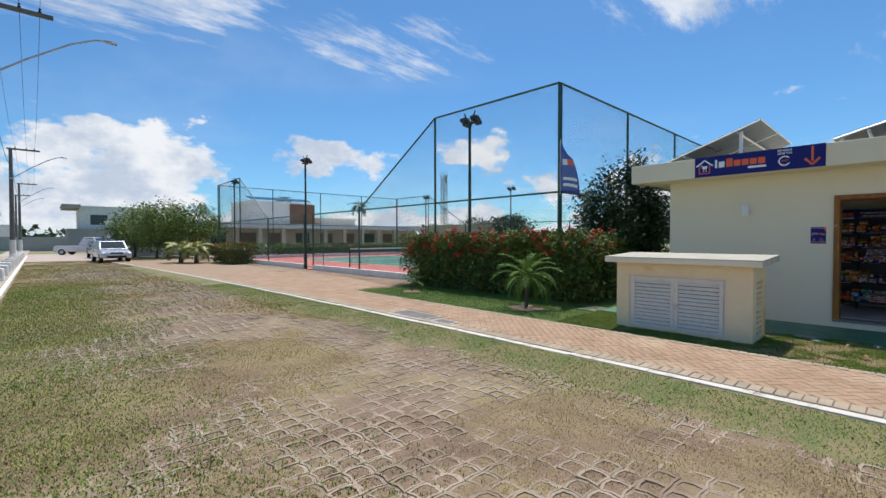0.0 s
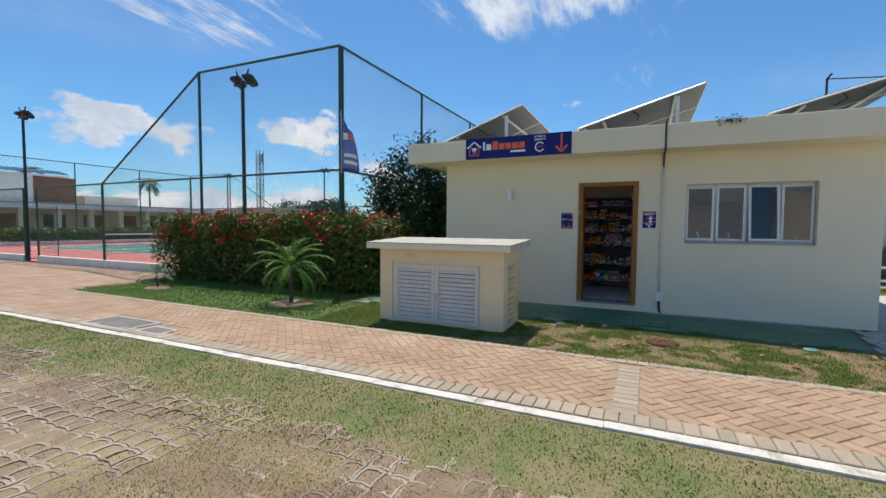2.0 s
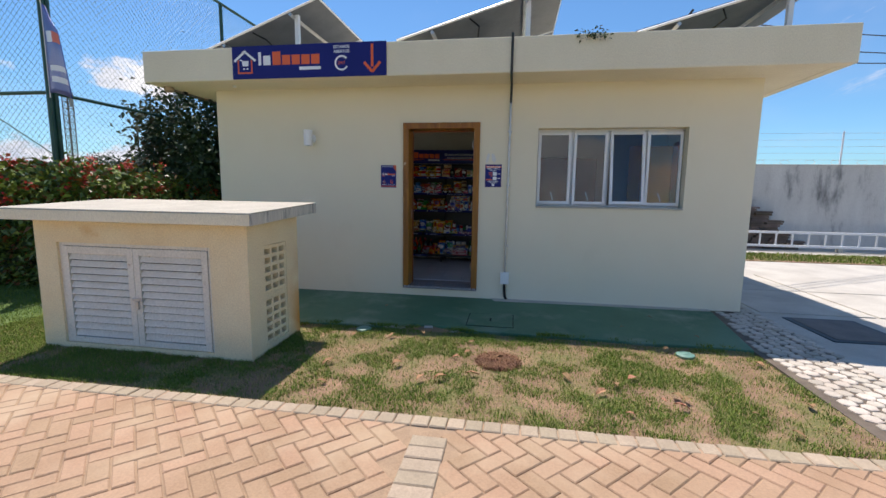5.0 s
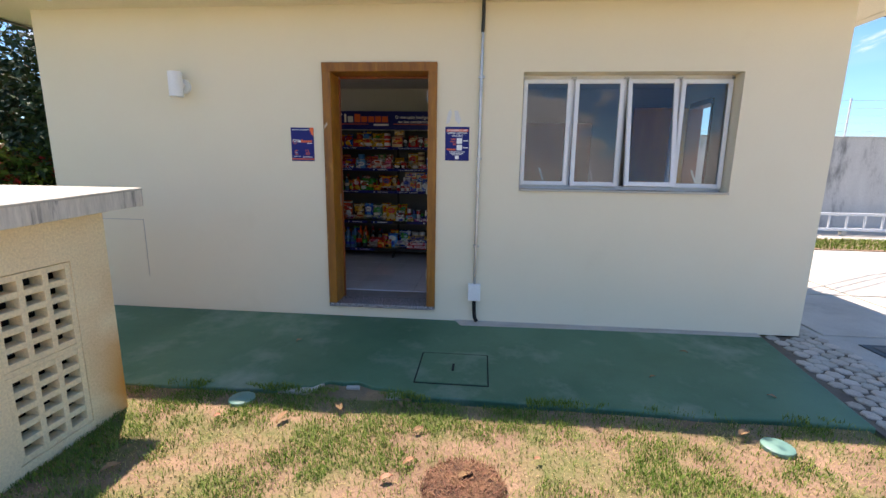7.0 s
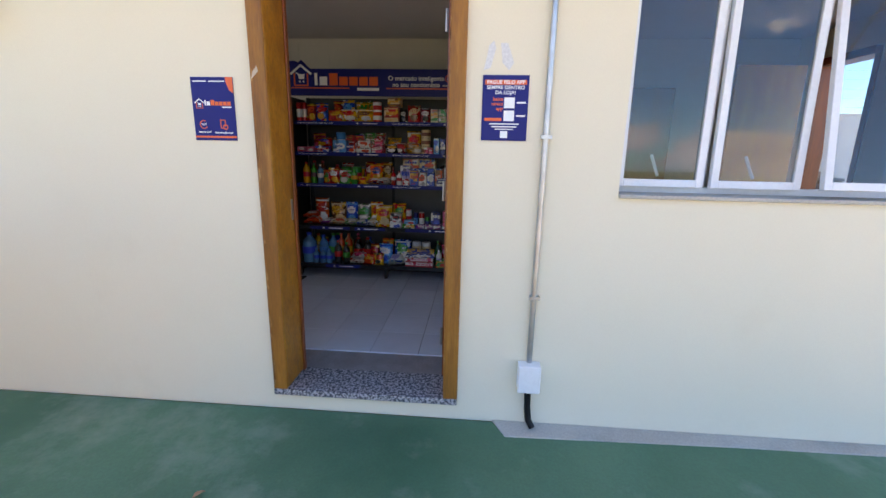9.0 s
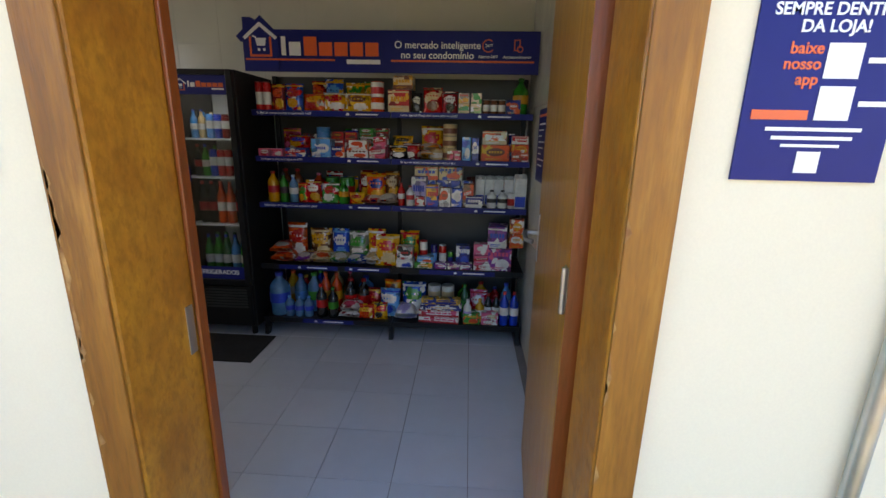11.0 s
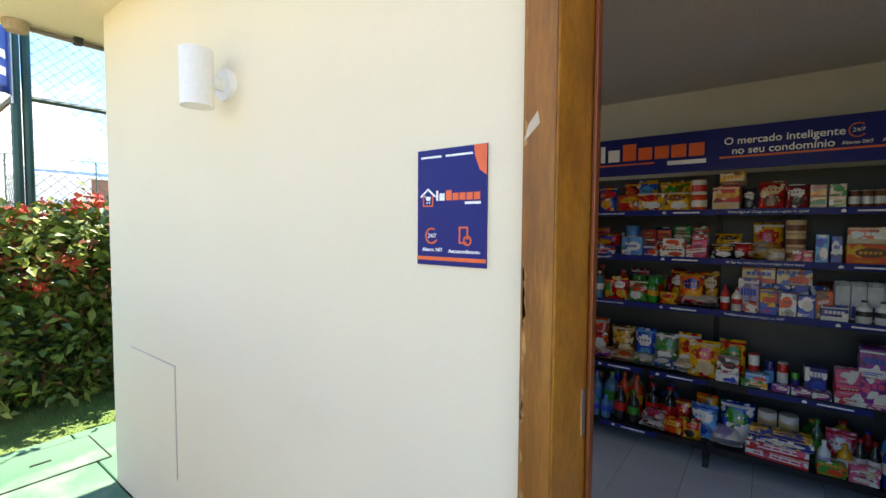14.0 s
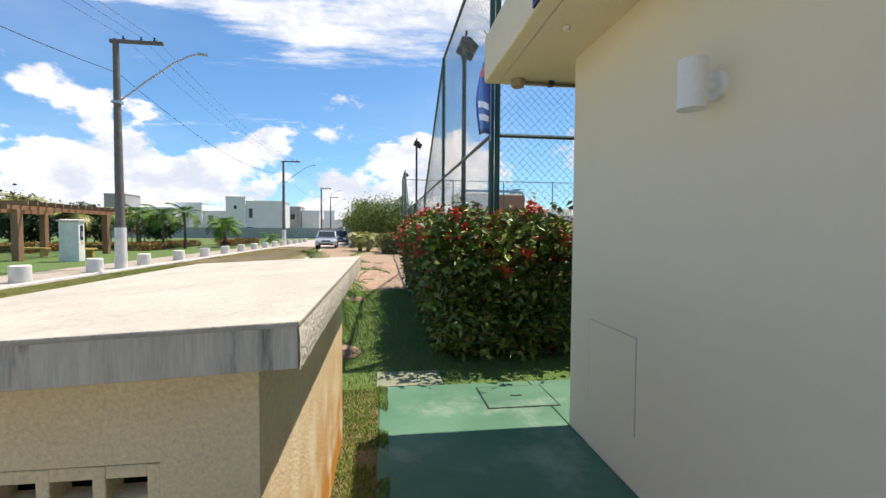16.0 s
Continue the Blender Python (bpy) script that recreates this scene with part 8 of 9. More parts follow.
put("bottle", 4, 31.2, 32.6, 0.17, WHT, LIL, "white cleaner bottle", c3=WHT)
put("bag", 4, 32.2, 35.0, 0.20, PNK, WHT, "pink and white stain remover bag", back=0.10, c3=RED)
put("bottle", 4, 33.1, 34.6, 0.16, YEL, WHT, "yellow dish soap bottle", c3=YEL, back=0.04)
put("box", 4, 31.2, 33.9, 0.075, GRN, ORG, "green and orange sponge pack", c3=YEL)
put("bottle", 4, 34.5, 37.0, 0.20, BLK, WHT, "black bleach bottle with white label", n=2, c3=RED, back=0.05)
put("box", 4, 34.0, 36.7, 0.042, PNK, WHT, "pale pink soap pack", c3=CRM)
put("box", 4, 34.0, 36.7, 0.042, PNK, CRM, "pale pink soap pack stacked", up=0.043)
put("jug", 4, 37.0, 38.9, 0.26, LBL, WHT, "pale blue bleach jug at the back", back=0.10, c3=BLU)
put("bottle", 4, 36.8, 39.8, 0.235, BLU, WHT, "bright blue toilet cleaner bottle with red cap", n=2, c3=RED)


# back rows that fill the shelves
COLS = (RED, ORG, YEL, GRN, BLU, LBL, PNK, BRN, WHT, DRED, CRM)
for lvl, a, b, hh, kinds in ((1, 5, 14, 0.17, ("bag", "box")), (2, 6, 21, 0.18, ("bag", "bottle", "box")), (2, 31, 39, 0.17, ("milk",)), (4, 1, 17, 0.25, ("bottle",)), (4, 30, 39, 0.2, ("bottle",))):
    p_ = a
    while p_ < b - 1.5:
        w_ = random.uniform(1.7, 2.8)
        ca, cb, cc = random.sample(COLS, 3)
        kd = random.choice(kinds)
        put(kd, lvl, p_, p_ + w_, hh * random.uniform(0.85, 1.1), ca, cb, {"bag": "stocked snack bag in the back row", "box": "stocked food box in the back row", "can": "stocked food can in the back row", "bottle": "stocked drink bottle in the back row", "milk": "stocked milk carton in the back row"}[kd], back=0.235, c3=cc)
        p_ += w_ + random.uniform(0, 0.5)


# ---- glass-door fridges ----
def fridge(y0, y1, label, words, drinks):
    f = thing("drinks_fridge", label, "fridge", (0, 0, 0), group="drinks fridges")
    xf_, xb, zt_ = 11.83, 12.33, 1.84
    part("side_panel", Shape().box(xf_, xb, y0, y0 + 0.03, 0.19, zt_), M_BLACK, f, bevel=0.006)
    part("side_panel", Shape().box(xf_, xb, y1 - 0.03, y1, 0.19, zt_), M_BLACK, f, bevel=0.006)
    part("top_panel", Shape().box(xf_, xb, y0 + 0.031, y1 - 0.031, zt_ - 0.04, zt_), M_BLACK, f, bevel=0.006)
    part("liner", Shape().box(xb - 0.03, xb, y0 + 0.031, y1 - 0.031, 0.5, zt_ - 0.041).box(xf_ + 0.06, xb - 0.031, y0 + 0.031, y1 - 0.031, 0.5, 0.53), M_CLEANWHITE, f, "white inner lining")
    part("light_strip", Shape().box(xf_ + 0.05, xf_ + 0.08, y0 + 0.06, y1 - 0.06, 1.71, 1.73), M_LED, f, "bright white light strip")
    part("machine_box", Shape().box(xf_ + 0.01, xb, y0 + 0.031, y1 - 0.031, 0.19, 0.499), M_BLACK, f)
    gr = part("grille", Shape().box(xf_ - 0.012, xf_ + 0.008, y0 + 0.02, y1 - 0.02, 0.20, 0.48), M_BLACK, f, bevel=0.005)
    for k in range(7):
        part("grille_slot", Shape().box(xf_ - 0.016, xf_ - 0.0125, y0 + 0.05, y1 - 0.05, 0.33 + 0.02 * k, 0.342 + 0.02 * k), M_DKPOLE, gr)
    for yy in (y0 + 0.05, y1 - 0.05):
        for xx in (xf_ + 0.05, xb - 0.05):
            part("foot", Shape().tube((xx, yy, FZ), (xx, yy, 0.19), 0.02, 0.02, 8), M_BLACK, f)
    d = Shape().box(-0.04, 0, y0 + 0.004, y0 + 0.042, 0.5, zt_ - 0.004).box(-0.04, 0, y1 - 0.042, y1 - 0.004, 0.5, zt_ - 0.004).box(-0.04, 0, y0 + 0.042, y1 - 0.042, 0.5, 0.535).box(-0.04, 0, y0 + 0.042, y1 - 0.042, zt_ - 0.034, zt_ - 0.004)
    door = part("glass_door", d, M_BLACK, f, "black-framed glass door", bevel=0.004, at=(xf_, 0, 0))
    pane_ = part("pane", Shape().box(-0.022, -0.018, y0 + 0.042, y1 - 0.042, 0.535, zt_ - 0.034), M_FROST if "18" in words else M_GLASS, door)
    pane_.visible_shadow = False
    w_ = y1 - y0 - 0.086
    top_ = Matrix.Translation((-0.0225, y1 - 0.043, zt_ - 0.145)) @ WALLWARD
    hd = flat("header_print", door, M_NAVY, [rect(0, w_, 0, 0.11)], 0, 0.001)
    hd.matrix_basis = top_
    house_mark(hd, 0.09, 0.055, 0.065, 0.0015)
    brand_bars(hd, 0.135, 0.042, 0.034, 0.22, 0.0015)
    ft = flat("footer_print", door, M_NAVY, [rect(0, w_, 0, 0.085)], 0, 0.001)
    ft.matrix_basis = Matrix.Translation((-0.0225, y1 - 0.043, 0.537)) @ WALLWARD
    lettering(words, 0.042, M_PRINTW, ft, at_uv(w_ / 2, 0.045, 0.0015), "CENTER", bold=0.0008)
    part("sticker", Shape().box(-0.0245, -0.0228, y1 - 0.13, y1 - 0.035, 1.18, 1.27), M_NAVY, door)
    for z in (1.44, 1.20, 0.89):
        part("wire_shelf", Shape().box(xf_ + 0.05, xb - 0.04, y0 + 0.035, y1 - 0.035, z - 0.012, z), M_ALU, f, bevel=0.002)
    for lv, z in enumerate((1.44, 1.20, 0.89, 0.53)):
        for k, (kind, c, lab) in enumerate(drinks[lv]):
            n = len(drinks[lv])
            yc = y1 - 0.075 - (y1 - y0 - 0.15) * (k + 0.5) / n
            h = (0.175, 0.20, 0.275, 0.275)[lv] * (0.85 if kind == "can" else 1)
            r = min(0.042, (y1 - y0 - 0.15) / n * 0.46)
            for dep in (0.25,):
                b2 = thing("chilled_drink", lab, "drink", (xf_ + dep, yc + 0.01, z), group="chilled drinks")
                part("body", Shape().lathe([(r * 0.9, 0), (r, 0.012), (r, h * 0.6), (r * 0.6, h * 0.76), (r * 0.4, h * 0.95)], 10), paint(c, 0.2, 0.4), b2, smooth=50)
            b = thing("chilled_drink", lab, "drink", (xf_ + 0.12, yc, z), group="chilled drinks")
            if kind == "can":
                part("body", Shape().lathe([(r * 0.85, 0), (r, 0.012), (r, h * 0.9), (r * 0.8, h)], 12), paint(c, 0.25, 0.4), b, smooth=50)
                part("label", Shape().lathe([(r * 1.012, h * 0.4), (r * 1.015, h * 0.42), (r * 1.015, h * 0.7), (r * 1.01, h * 0.72)], 12), paint(WHT), b, smooth=50)
            else:
                part("body", Shape().lathe([(r * 0.9, 0), (r, 0.012), (r, h * 0.6), (r * 0.85, h * 0.70), (r * 0.42, h * 0.80), (r * 0.33, h * 0.93)], 12), paint(c, 0.12, 0.5), b, smooth=50)
                part("label", Shape().lathe([(r * 1.012, h * 0.3), (r * 1.015, h * 0.31), (r * 1.015, h * 0.5), (r * 1.01, h * 0.51)], 12), paint(RED if c == BLK else WHT), b, smooth=50)
                part("cap", Shape().lathe([(r * 0.38, h * 0.93), (r * 0.38, h)], 10), paint(RED if c == BLK else ORG if c == ORG else BLU), b, smooth=40)


D1 = (("bottle", LBL, "clear water bottle in the fridge"), ("bottle", CRM, "pale juice bottle in the fridge"), ("can", LBL, "light blue drink can in the fridge"), ("can", BLU, "blue energy drink can in the fridge"), ("can", DRED, "dark red drink can in the fridge"))
D2 = (("bottle", BLK, "dark cola bottle in the fridge"), ("bottle", GRN, "green soft drink bottle in the fridge"), ("can", BLU, "blue cola can in the fridge"), ("can", RED, "red cola can in the fridge"))
D3 = (("bottle", BLK, "large dark cola bottle in the fridge"), ("bottle", BLK, "large dark cola bottle in the fridge"), ("bottle", ORG, "large orange soda bottle in the fridge"))
D4 = (("bottle", GRN, "large green soda bottle in the fridge"), ("bottle", GRN, "large green soda bottle in the fridge"), ("bottle", (0.03, 0.12, 0.04), "large dark green soda bottle in the fridge"))
D1 = D1 + (("can", RED, "red drink can in the fridge"),)
D2 = D2 + (("can", RED, "red cola can in the fridge"), ("bottle", BLK, "dark cola bottle in the fridge"))
D3 = D3 + (("bottle", ORG, "large orange soda bottle in the fridge"), ("bottle", BLK, "large dark cola bottle in the fridge"))
D4 = D4 + (("bottle", LBL, "large clear soda bottle in the fridge"), ("bottle", GRN, "large green soda bottle in the fridge"))
fridge(1.60, 2.06, "tall black drinks fridge with a lit glass door", "REFRIGERADOS", (D1, D2, D3, D4))
E1 = tuple(("bottle", c, "pale bottled drink in the fridge") for c in (CRM, TEAL, WHT, GRN))
E2 = tuple(("can", c, "slim beer can in the fridge") for c in (GRN, YEL, LBL, WHT, ORG))
E3 = tuple(("bottle", c, "dark beer bottle in the fridge") for c in (BLK, BRN, TEAL, BRN))
E4 = (("bottle", ORG, "orange bottle in the fridge"), ("bottle", BRN, "brown bottle in the fridge"), ("bottle", WHT, "white bottle in the fridge"))
fridge(2.08, 2.56, "tall black drinks fridge with a frosted glass door and notice", "BEBIDAS 18+", (E1, E2, E3, E4))
nt = thing("fridge_notice", "white and orange age notice taped to the fridge door", "notice", Matrix.Translation((11.803, 2.53, 1.32)) @ WALLWARD)
flat("sheet", nt, M_PRINTW, [rect(0, 0.095, 0, 0.25)], 0, 0.001)
flat("orange_band", nt, M_ORANGE, [rect(0.004, 0.091, 0.09, 0.13), rect(0.004, 0.091, 0.02, 0.08)], 0.0012)
flat("circle_mark", nt, M_STEEL, ring(0.047, 0.2, 0.026, 0.006), 0.0012)
mt = thing("floor_mat", "black rubber floor mat before the fridges", "mat", (0, 0, FZ))
part("sheet", Shape().box(11.47, 11.83, 1.48, 2.75, 0, 0.008), M_RUBBER, mt, bevel=0.003)


# ---- pieces of floors and paving ----
def brick_mesh(name, lx, ly, h, m, b=0.006):
    v = []
    for z, k in ((-0.03, 0), (h - b, 0), (h, b)):
        v += [(-lx / 2 + k, -ly / 2 + k, z), (lx / 2 - k, -ly / 2 + k, z), (lx / 2 - k, ly / 2 - k, z), (-lx / 2 + k, ly / 2 - k, z)]
    f = [(8, 9, 10, 11)]
    for r in (0, 4):
        f += [(r + a, r + (a + 1) % 4, r + 4 + (a + 1) % 4, r + 4 + a) for a in range(4)]
    return v, f


def lay(name, spots, lx, ly, h, m_near, m_far, parent, near):
    """spots: (x, y, z, turn). Those in the near stretch become objects, the rest one joined mesh."""
    v, f = brick_mesh(name, lx, ly, h, m_near)
    me = Shape().add(v, f).mesh(name, m_near)
    rest = Shape()
    left = 300
    for x, y, z, a in spots:
        if near(x, y) and left > 0:
            left -= 1
            o_ = new(name, me)
            o_.matrix_basis = pose(x, y, z, random.uniform(-0.6, 0.6), random.uniform(-0.6, 0.6), a)
            o_.parent = parent
        else:
            M_ = pose(x, y, z, random.uniform(-0.6, 0.6), random.uniform(-0.6, 0.6), a)
            rest.add([M_ @ Vector(p) for p in v], f)
    if rest.v:
        o_ = part(name + "_field", rest, m_far, parent)
        o_["kind"] = "stuff"


walk_bed = bpy.data.objects["pavement_walkway"]
BL, BW = 0.20, 0.10
spots = []
c45 = math.sqrt(0.5)
for i in range(-190, 210):
    for j in range(-190, 210):
        # herringbone of 2 x 1 bricks on a grid of brick widths, turned by 45 degrees
        k = (i - j) % 4
        if k == 0:
            u, v, a = (i + 1.0) * BW, (j + 0.5) * BW, 45
        elif k == 3:
            u, v, a = (i + 0.5) * BW, (j + 1.0) * BW, 135
        else:
            continue
        x, y = 5.95 + (u - v) * c45, 3.0 + (u + v) * c45
        if not (-7.0 < y < 21.0):
            continue
        lo, hi = kerb_x(y) + 0.135 + 0.165, 6.78 - 0.085
        if y > 11.3:
            hi = 9.6
        if not (lo < x < hi) or abs(y + 0.13) < 0.125:
            continue
        if any(abs(x - cx) < hx and abs(y - cy) < hy for cx, cy, hx, hy in ((5.42, 6.65, 0.32, 0.62), (5.35, 5.7, 0.22, 0.32))):
            continue
        spots.append((x, y, -0.012 + random.uniform(-0.002, 0.002), a))
lay("brick", spots, BL - 0.006, BW - 0.006, 0.014, M_BRICKP, M_BRICKS, walk_bed, lambda x, y: -1.7 < y < 1.75)
spots = []
y = -7.0
while y < 21.0:
    spots.append((kerb_x(y) + 0.12 + 0.105, y, -0.0085 + random.uniform(-0.002, 0.003), 0))
    y += 0.107
lay("border_brick", spots, BL, BW, 0.016, M_GREYP, M_GREYP, walk_bed, lambda x, y: -5 < y < 12)
spots = []
y = -7.0
while y < 11.1:
    spots.append((6.725, y, -0.0085 + random.uniform(-0.002, 0.003), 0))
    y += 0.107
lay("edge_brick", spots, 0.11, 0.10, 0.016, M_GREYP, M_GREYP, walk_bed, lambda x, y: -5 < y < 12)
spots = []
x = 5.36
while x < 6.62:
    spots.append((x, -0.13, -0.0085 + random.uniform(-0.002, 0.002), 90))
    x += 0.105
lay("band_brick", spots, BL, BW, 0.016, M_GREYP, M_GREYP, walk_bed, lambda x, y: True)

# concrete ring pavers sunk in the dry road
road_ob = bpy.data.objects["road"]
N8 = 8


def ring_mesh(seed):
    """A wavy-sided open concrete cell that nests with its neighbours."""
    rnd = random.Random(seed)
    rim = [(-0.087, -0.077), (0.0, -0.062), (0.087, -0.077), (0.104, 0.0), (0.087, 0.077), (0.0, 0.092), (-0.087, 0.077), (-0.070, 0.0)]
    rim = [(x + rnd.uniform(-0.004, 0.004), y + rnd.uniform(-0.004, 0.004)) for x, y in rim]
    v, f = [], []
    for rr, z in ((1.0, -0.05), (0.99, 0.012), (0.96, 0.0145), (0.74, 0.0135), (0.70, -0.02)):
        v += [(0.004 + (x - 0.004) * rr, 0.004 + (y - 0.004) * rr, z) for x, y in rim]
    for r in range(4):
        f += [(r * N8 + a, r * N8 + (a + 1) % N8, (r + 1) * N8 + (a + 1) % N8, (r + 1) * N8 + a) for a in range(N8)]
    return v, f


rings = [ring_mesh(k) for k in range(4)]
ring_me = [Shape().add(v, f).mesh("ring_paver", M_PAVER) for v, f in rings]
far_rings, left = Shape(), 300
for j in range(-30, 220):
    for i in range(-4, 34):
        x, y = -0.4 + 0.176 * i + 0.03 * math.sin(0.7 * j), -3.0 + 0.156 * j
        if x > kerb_x(y) - 0.35 or x < -0.2 or y > 30:
            continue
        bare = field(x, y, 0.33, 2.0) + 0.5 * field(x, y, 1.1, 5.0) - 0.55 * max(0, x - 3.9) - 0.5 * max(0, 1.3 - x) + (0.22 if y < 12 else 0.05)
        if bare < -0.62:
            continue
        k = random.randrange(4)
        z = -0.0675 + max(-0.007, min(0.004, 0.02 * bare)) + 0.012 * field(x, y, 0.9) + 0.008 * field(x, y, 1.7, 3.0) + random.uniform(-0.003, 0.002)
        if y < 4.8 and y > -1.6 and 0.6 < x < 4.4 and left > 0:
            left -= 1
            o_ = new("ring_paver", ring_me[k])
            o_.matrix_basis = pose(x, y, z, random.uniform(-2, 2), random.uniform(-2, 2), random.uniform(-5, 5))
            o_.parent = road_ob
        else:
            M_ = pose(x, y, z, random.uniform(-2, 2), random.uniform(-2, 2), random.uniform(-5, 5))
            v, f = rings[k]
            far_rings.add([M_ @ Vector(p) for p in v], f)
o_ = part("ring_paver_field", far_rings, M_PAVERS, road_ob)
o_["kind"] = "stuff"

# pale cobbles beside the drive
cob_bed = bpy.data.objects["cobble_bed"]
cob = [Shape().lathe([(0.05, -0.03), (0.052, 0.006), (0.043, 0.012), (0.0, 0.013)], 6).mesh("cobble", M_PORT)]
cobv = Shape().lathe([(0.05, -0.03), (0.052, 0.006), (0.043, 0.012), (0.0, 0.013)], 6)
rest, left = Shape(), 300
for i in range(0, 70):
    for j in range(0, 16):
        x, y = 6.86 + 0.108 * i + (0.054 if j % 2 else 0), -3.40 + 0.1 * j * 0.95
        lim = -2.72 if x < 8.43 else (-2.75 - 0.14 * (x - 8.43))
        if y > lim - 0.04 or (x > 9.8 and y > -3.3):
            continue
        M_ = pose(x + random.uniform(-0.012, 0.012), y + random.uniform(-0.012, 0.012), -0.014, 0, 0, random.uniform(0, 60)) @ Matrix.Diagonal((random.uniform(0.92, 1.2), random.uniform(0.85, 1.12), 1, 1))
        if left > 0 and x < 9.8:
            left -= 1
            o_ = new("cobble", cob[0])
            o_.matrix_basis = M_
            o_.parent = cob_bed
        else:
            rest.add([M_ @ Vector(p) for p in cobv.v], cobv.f)
if rest.v:
    o_ = part("cobble_field", rest, M_PORT, cob_bed)
    o_["kind"] = "stuff"

# floor tiles of the shop
floor_bed = bpy.data.objects["floor_bed"]
TS = 0.31
tv = Shape().box(-TS / 2 + 0.0015, TS / 2 - 0.0015, -TS / 2 + 0.0015, TS / 2 - 0.0015, 0, 0.008).mesh("floor_tile", M_TILE)
for i in range(8):
    for j in range(-1, 12):
        x, y = 10.03 + 0.06 + TS * (i + 0.5) - 0.1, RY + 0.055 + TS * (j + 0.5)
        if x + TS / 2 > 12.36 or x - TS / 2 < 10.03 or y - TS / 2 < RY or y + TS / 2 > 3.3:
            continue
        o_ = new("floor_tile", tv)
        o_.location = (x, y, 0.1125)
        o_.parent = floor_bed
# glazed wall tiles
back = bpy.data.objects["wall_shop_back"]
tile_w = Shape().box(-0.003, 0.0, 0.001, 0.309, 0.001, 0.409).mesh("wall_tile", M_WTILE)
for i in range(11):
    for j in range(6):
        o_ = new("wall_tile", tile_w)
        o_.matrix_basis = Matrix.Translation((12.361, RY + 0.004 + 0.31 * i, 0.025 + 0.41 * j))
        o_.parent = back
side = bpy.data.objects["wall_partition"]
tile_s = Shape().box(0.001, 0.309, 0.0, 0.003, 0.001, 0.409).mesh("wall_tile", M_WTILE)
for i in range(7):
    for j in range(6):
        o_ = new("wall_tile", tile_s)
        o_.matrix_basis = Matrix.Translation((12.355 - 0.31 * (i + 1), RY, 0.025 + 0.41 * j))
        o_.parent = side


# ---- grass ----
def scatter(n, x0, x1, y0, y1, keep):
    out = []
    while len(out) < n:
        x, y = random.uniform(x0, x1), random.uniform(y0, y1)
        p = keep(x, y)
        if p > 0 and random.random() < p:
            out.append((x, y))
    return np.array(out)


def turf(name, label, xy, z, h, w, m, lean=0.8):
    o_ = new(name, blades(name, xy, z, h, w, m, lean))
    tagged(o_, label, "grass", "", "stuff")


def lawn_z(xy):
    return np.array([-0.012 + 0.014 * field(x, y, 1.3, 4) - 0.004 for x, y in xy])


def road_z(xy):
    return np.array([-0.058 + 0.012 * field(x, y, 0.9) for x, y in xy])


def lawn_keep(x, y):
    if y > 3.3:
        return 1.0
    return max(0.10, min(1.0, 0.40 + 1.2 * field(x, y, 0.9, 9.0) + 1.7 * field(x, y, 3.2, 2.0)))


xy = scatter(110000, 6.79, 8.50, -2.68, 4.4, lambda x, y: 0 if (BX0 < x < BX1 and BY0 < y < BY1) or (x > 8.42 and field(x, y, 2.5, 1.0) < 0.05) else lawn_keep(x, y))
turf("lawn_grass", "short patchy green lawn grass before the shop", xy, lawn_z(xy) + np.where(xy[:, 0] > 8.42, 0.02, 0.0), 0.030, 0.0042, M_GRASS, 1.1)
xy = scatter(50000, 6.79, 8.42, -2.68, 4.4, lambda x, y: 0 if (BX0 < x < BX1 and BY0 < y < BY1) else 1)
turf("lawn_straw", "dry straw-coloured blades in the front lawn", xy, lawn_z(xy), 0.016, 0.004, M_GRASSDRY, 1.6)
xy = scatter(60000, 6.79, 10.5, 4.42, 11.2, lambda x, y: 1 if x < 9.2 else 0.25)
turf("hedge_grass", "green lawn grass round the hedge and palms", xy, lawn_z(xy), 0.030, 0.0055, M_GRASS)


def verge_keep(x, y):
    return max(0, min(1, (x - kerb_x(y) + 1.25) * 1.3 + 0.5 * field(x, y, 0.9, 3.0)))


xy = scatter(56000, 3.4, 4.98, -4, 16, lambda x, y: verge_keep(x, y) if x < kerb_x(y) - 0.002 else 0)
turf("kerb_grass", "green grass strip growing along the white kerb", xy, road_z(xy) + np.array([verge_lift(x, y) for x, y in xy]), 0.022, 0.008, M_GRASS, 1.7)
xy = scatter(110000, -0.7, 2.6, 0.6, 20, lambda x, y: max(0, min(1, 1.0 - 0.50 * x + 0.5 * field(x, y, 0.7, 6.0))))
turf("road_green", "greener worn grass on the park side of the road", xy, road_z(xy), 0.024, 0.009, M_GRASS, 1.6)


def dry_keep(x, y):
    return max(0.015, min(1, 0.30 + 0.22 * max(0.0, 1.6 - x) - 0.10 * max(0, x - 1.5) - 1.9 * (field(x, y, 0.33, 2.0) + 0.5 * field(x, y, 1.1, 5.0)) + 0.25 * random.random()))


xy = scatter(18000, 3.5, 4.98, -3, 12, lambda x, y: 1 if x < kerb_x(y) - 0.002 else 0)
turf("verge_straw", "dry straw blades in the verge beside the kerb", xy, road_z(xy) + np.array([verge_lift(x, y) for x, y in xy]), 0.022, 0.006, M_GRASSDRY, 1.5)
xy = scatter(150000, -0.3, 4.9, -2.5, 9.5, lambda x, y: dry_keep(x, y) if x < kerb_x(y) - 0.02 else 0)
turf("dry_grass", "dry yellow grass tufts between the concrete rings", xy, road_z(xy), 0.018, 0.0045, M_GRASSDRY, 1.5)
xy = scatter(50000, -0.7, 4.6, 9.5, 36, lambda x, y: dry_keep(x, y) + 0.15 if x < kerb_x(y) - 0.02 else 0)
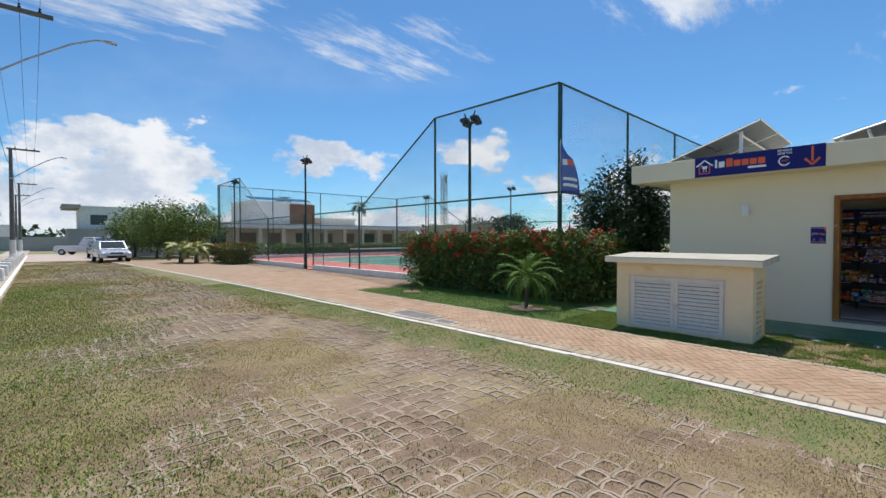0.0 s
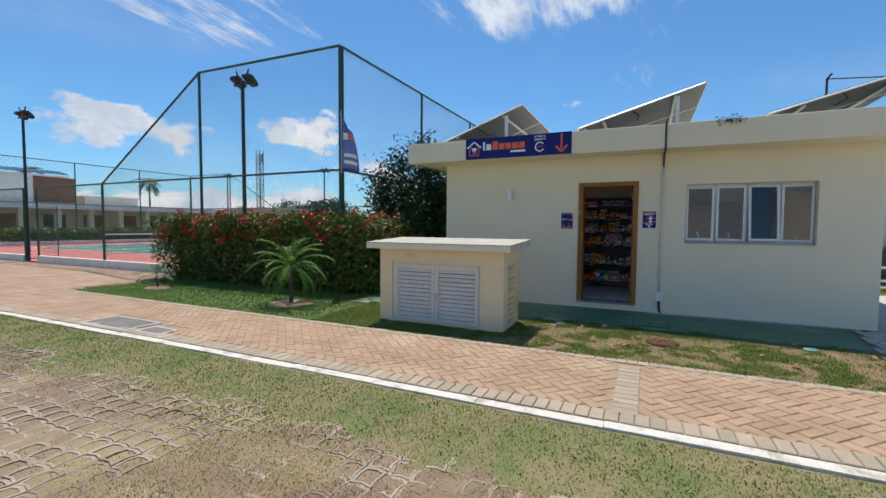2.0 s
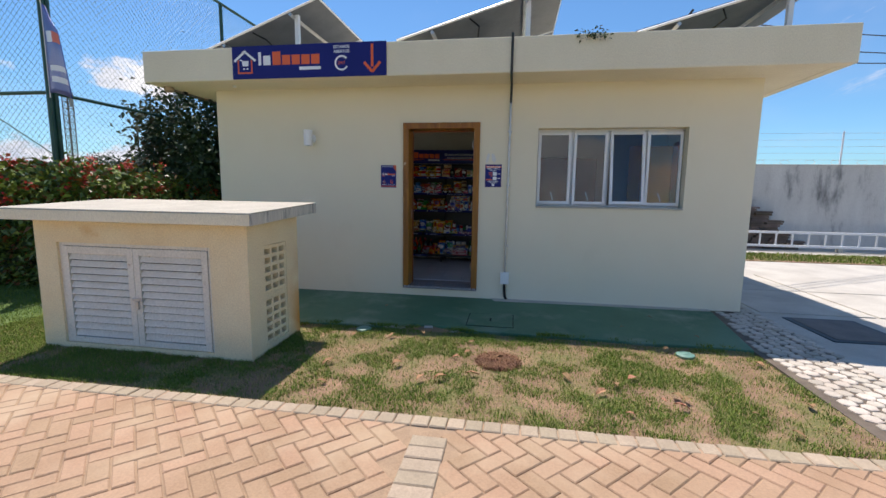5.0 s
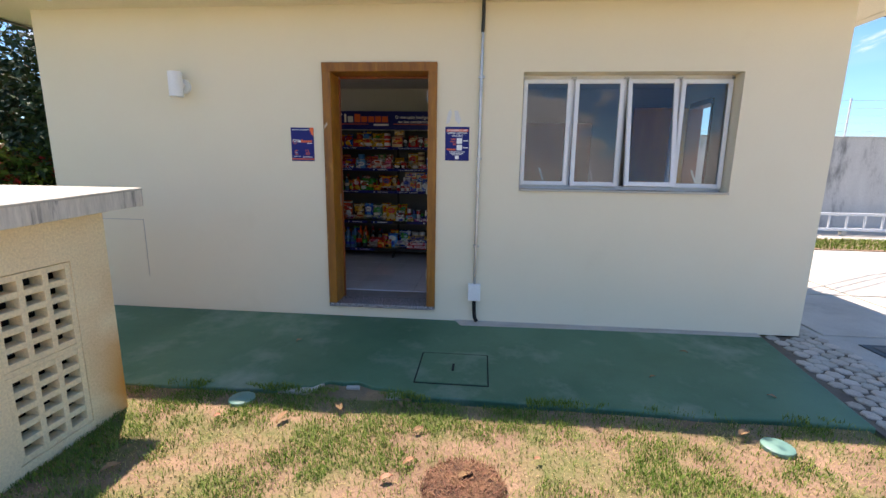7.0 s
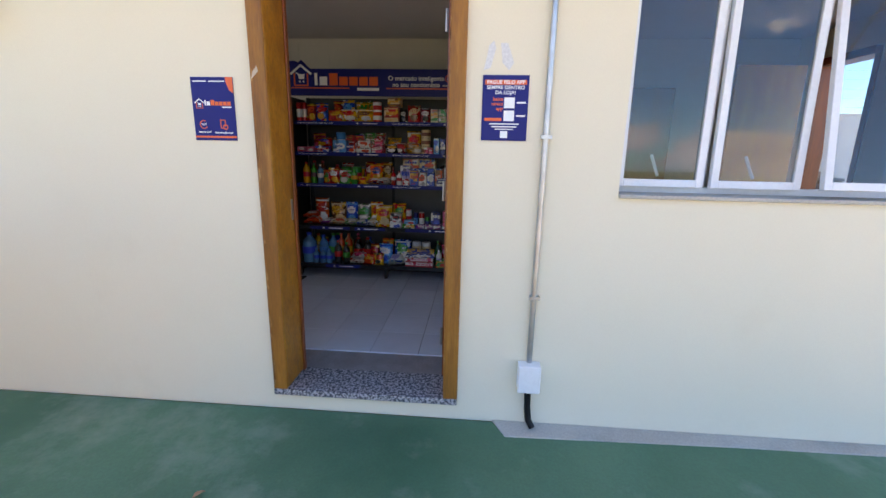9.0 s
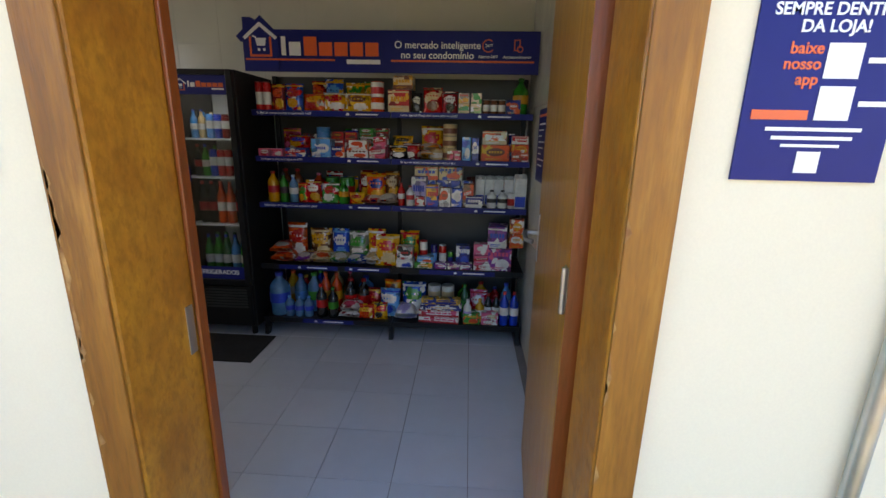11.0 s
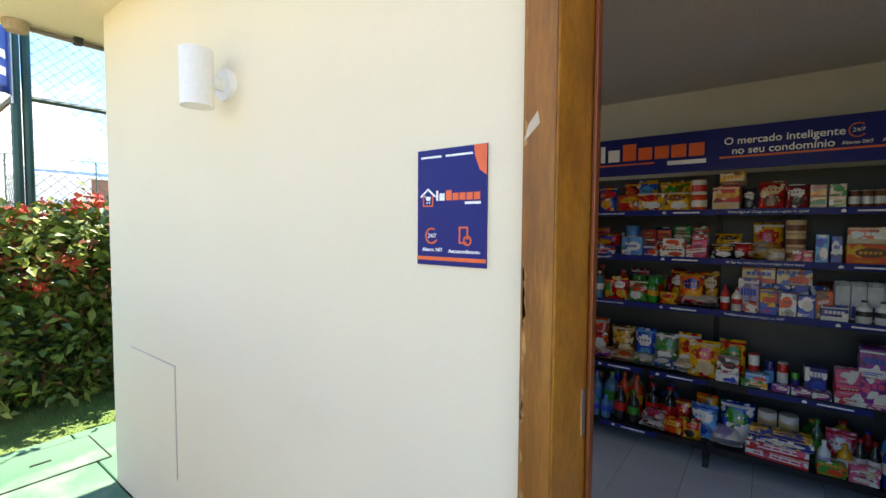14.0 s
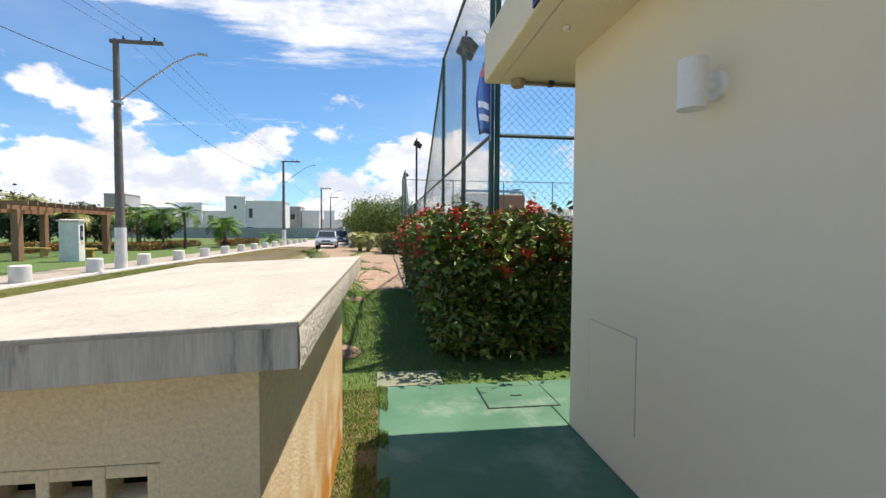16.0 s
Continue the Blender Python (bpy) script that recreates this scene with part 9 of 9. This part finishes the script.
turf("dry_grass_far", "dry yellow-green grass along the farther road", xy, road_z(xy), 0.035, 0.012, M_GRASSDRY, 1.1)
xy = scatter(24000, -0.7, 4.6, 12, 40, lambda x, y: 0.5 + field(x, y, 0.5, 8.0) if x < kerb_x(y) - 0.02 else 0)
turf("road_green_far", "faded green grass along the farther road", xy, road_z(xy), 0.035, 0.012, M_GRASS, 1.0)
xy = scatter(9000, 14.4, 15.65, -11, -3.5, lambda x, y: 1)
turf("verge_grass", "green grass on the verge before the boundary wall", xy, np.full(len(xy), -0.002), 0.06, 0.012, M_GRASS)
# fallen leaves on the front lawn and the apron
M_DRYLEAF = mat("dry_leaf", (0.42, 0.24, 0.12), (0.30, 0.14, 0.07), 0.8, 30, 120, 0.2, vary=0.3)
leaf_shapes = []
for k in range(4):
    rnd = random.Random(40 + k)
    sl = Shape()
    for q in range(9):
        u = q / 8
        wv = 0.020 * math.sin(math.pi * (0.04 + 0.92 * u)) * (1 + 0.2 * rnd.uniform(-1, 1))
        cz = 0.012 * math.sin(math.pi * u) + 0.004 * rnd.random()
        sl.v += [(-0.045 + 0.09 * u, -wv, cz + 0.007), (-0.045 + 0.09 * u, 0.0, cz), (-0.045 + 0.09 * u, wv, cz + 0.009)]
    leaf_shapes.append(Shape().add(list(sl.v), [(3 * q + a, 3 * q + a + 1, 3 * q + a + 4, 3 * q + a + 3) for q in range(8) for a in range(2)]).mesh("fallen_leaf", M_DRYLEAF))
for k in range(34):
    x, y = random.uniform(6.95, 8.35), random.uniform(-2.6, 1.3)
    o_ = new("fallen_leaf", leaf_shapes[k % 4])
    o_.matrix_basis = pose(x, y, 0.012, random.uniform(-15, 15), random.uniform(-15, 15), random.uniform(0, 360)) @ Matrix.Scale(random.uniform(0.5, 1.25), 4)
    tagged(o_, "curled dry brown fallen leaf on the lawn", "leaf", group="fallen leaves")
for x, y in ((8.72, -2.35), (9.35, -2.1), (8.9, -1.7), (9.2, 0.9)):
    o_ = new("fallen_leaf", leaf_shapes[1])
    o_.matrix_basis = pose(x, y, 0.007, 0, 0, random.uniform(0, 360)) @ Matrix.Scale(0.55, 4)
    tagged(o_, "small dry leaf lying on the green apron", "leaf", group="fallen leaves")
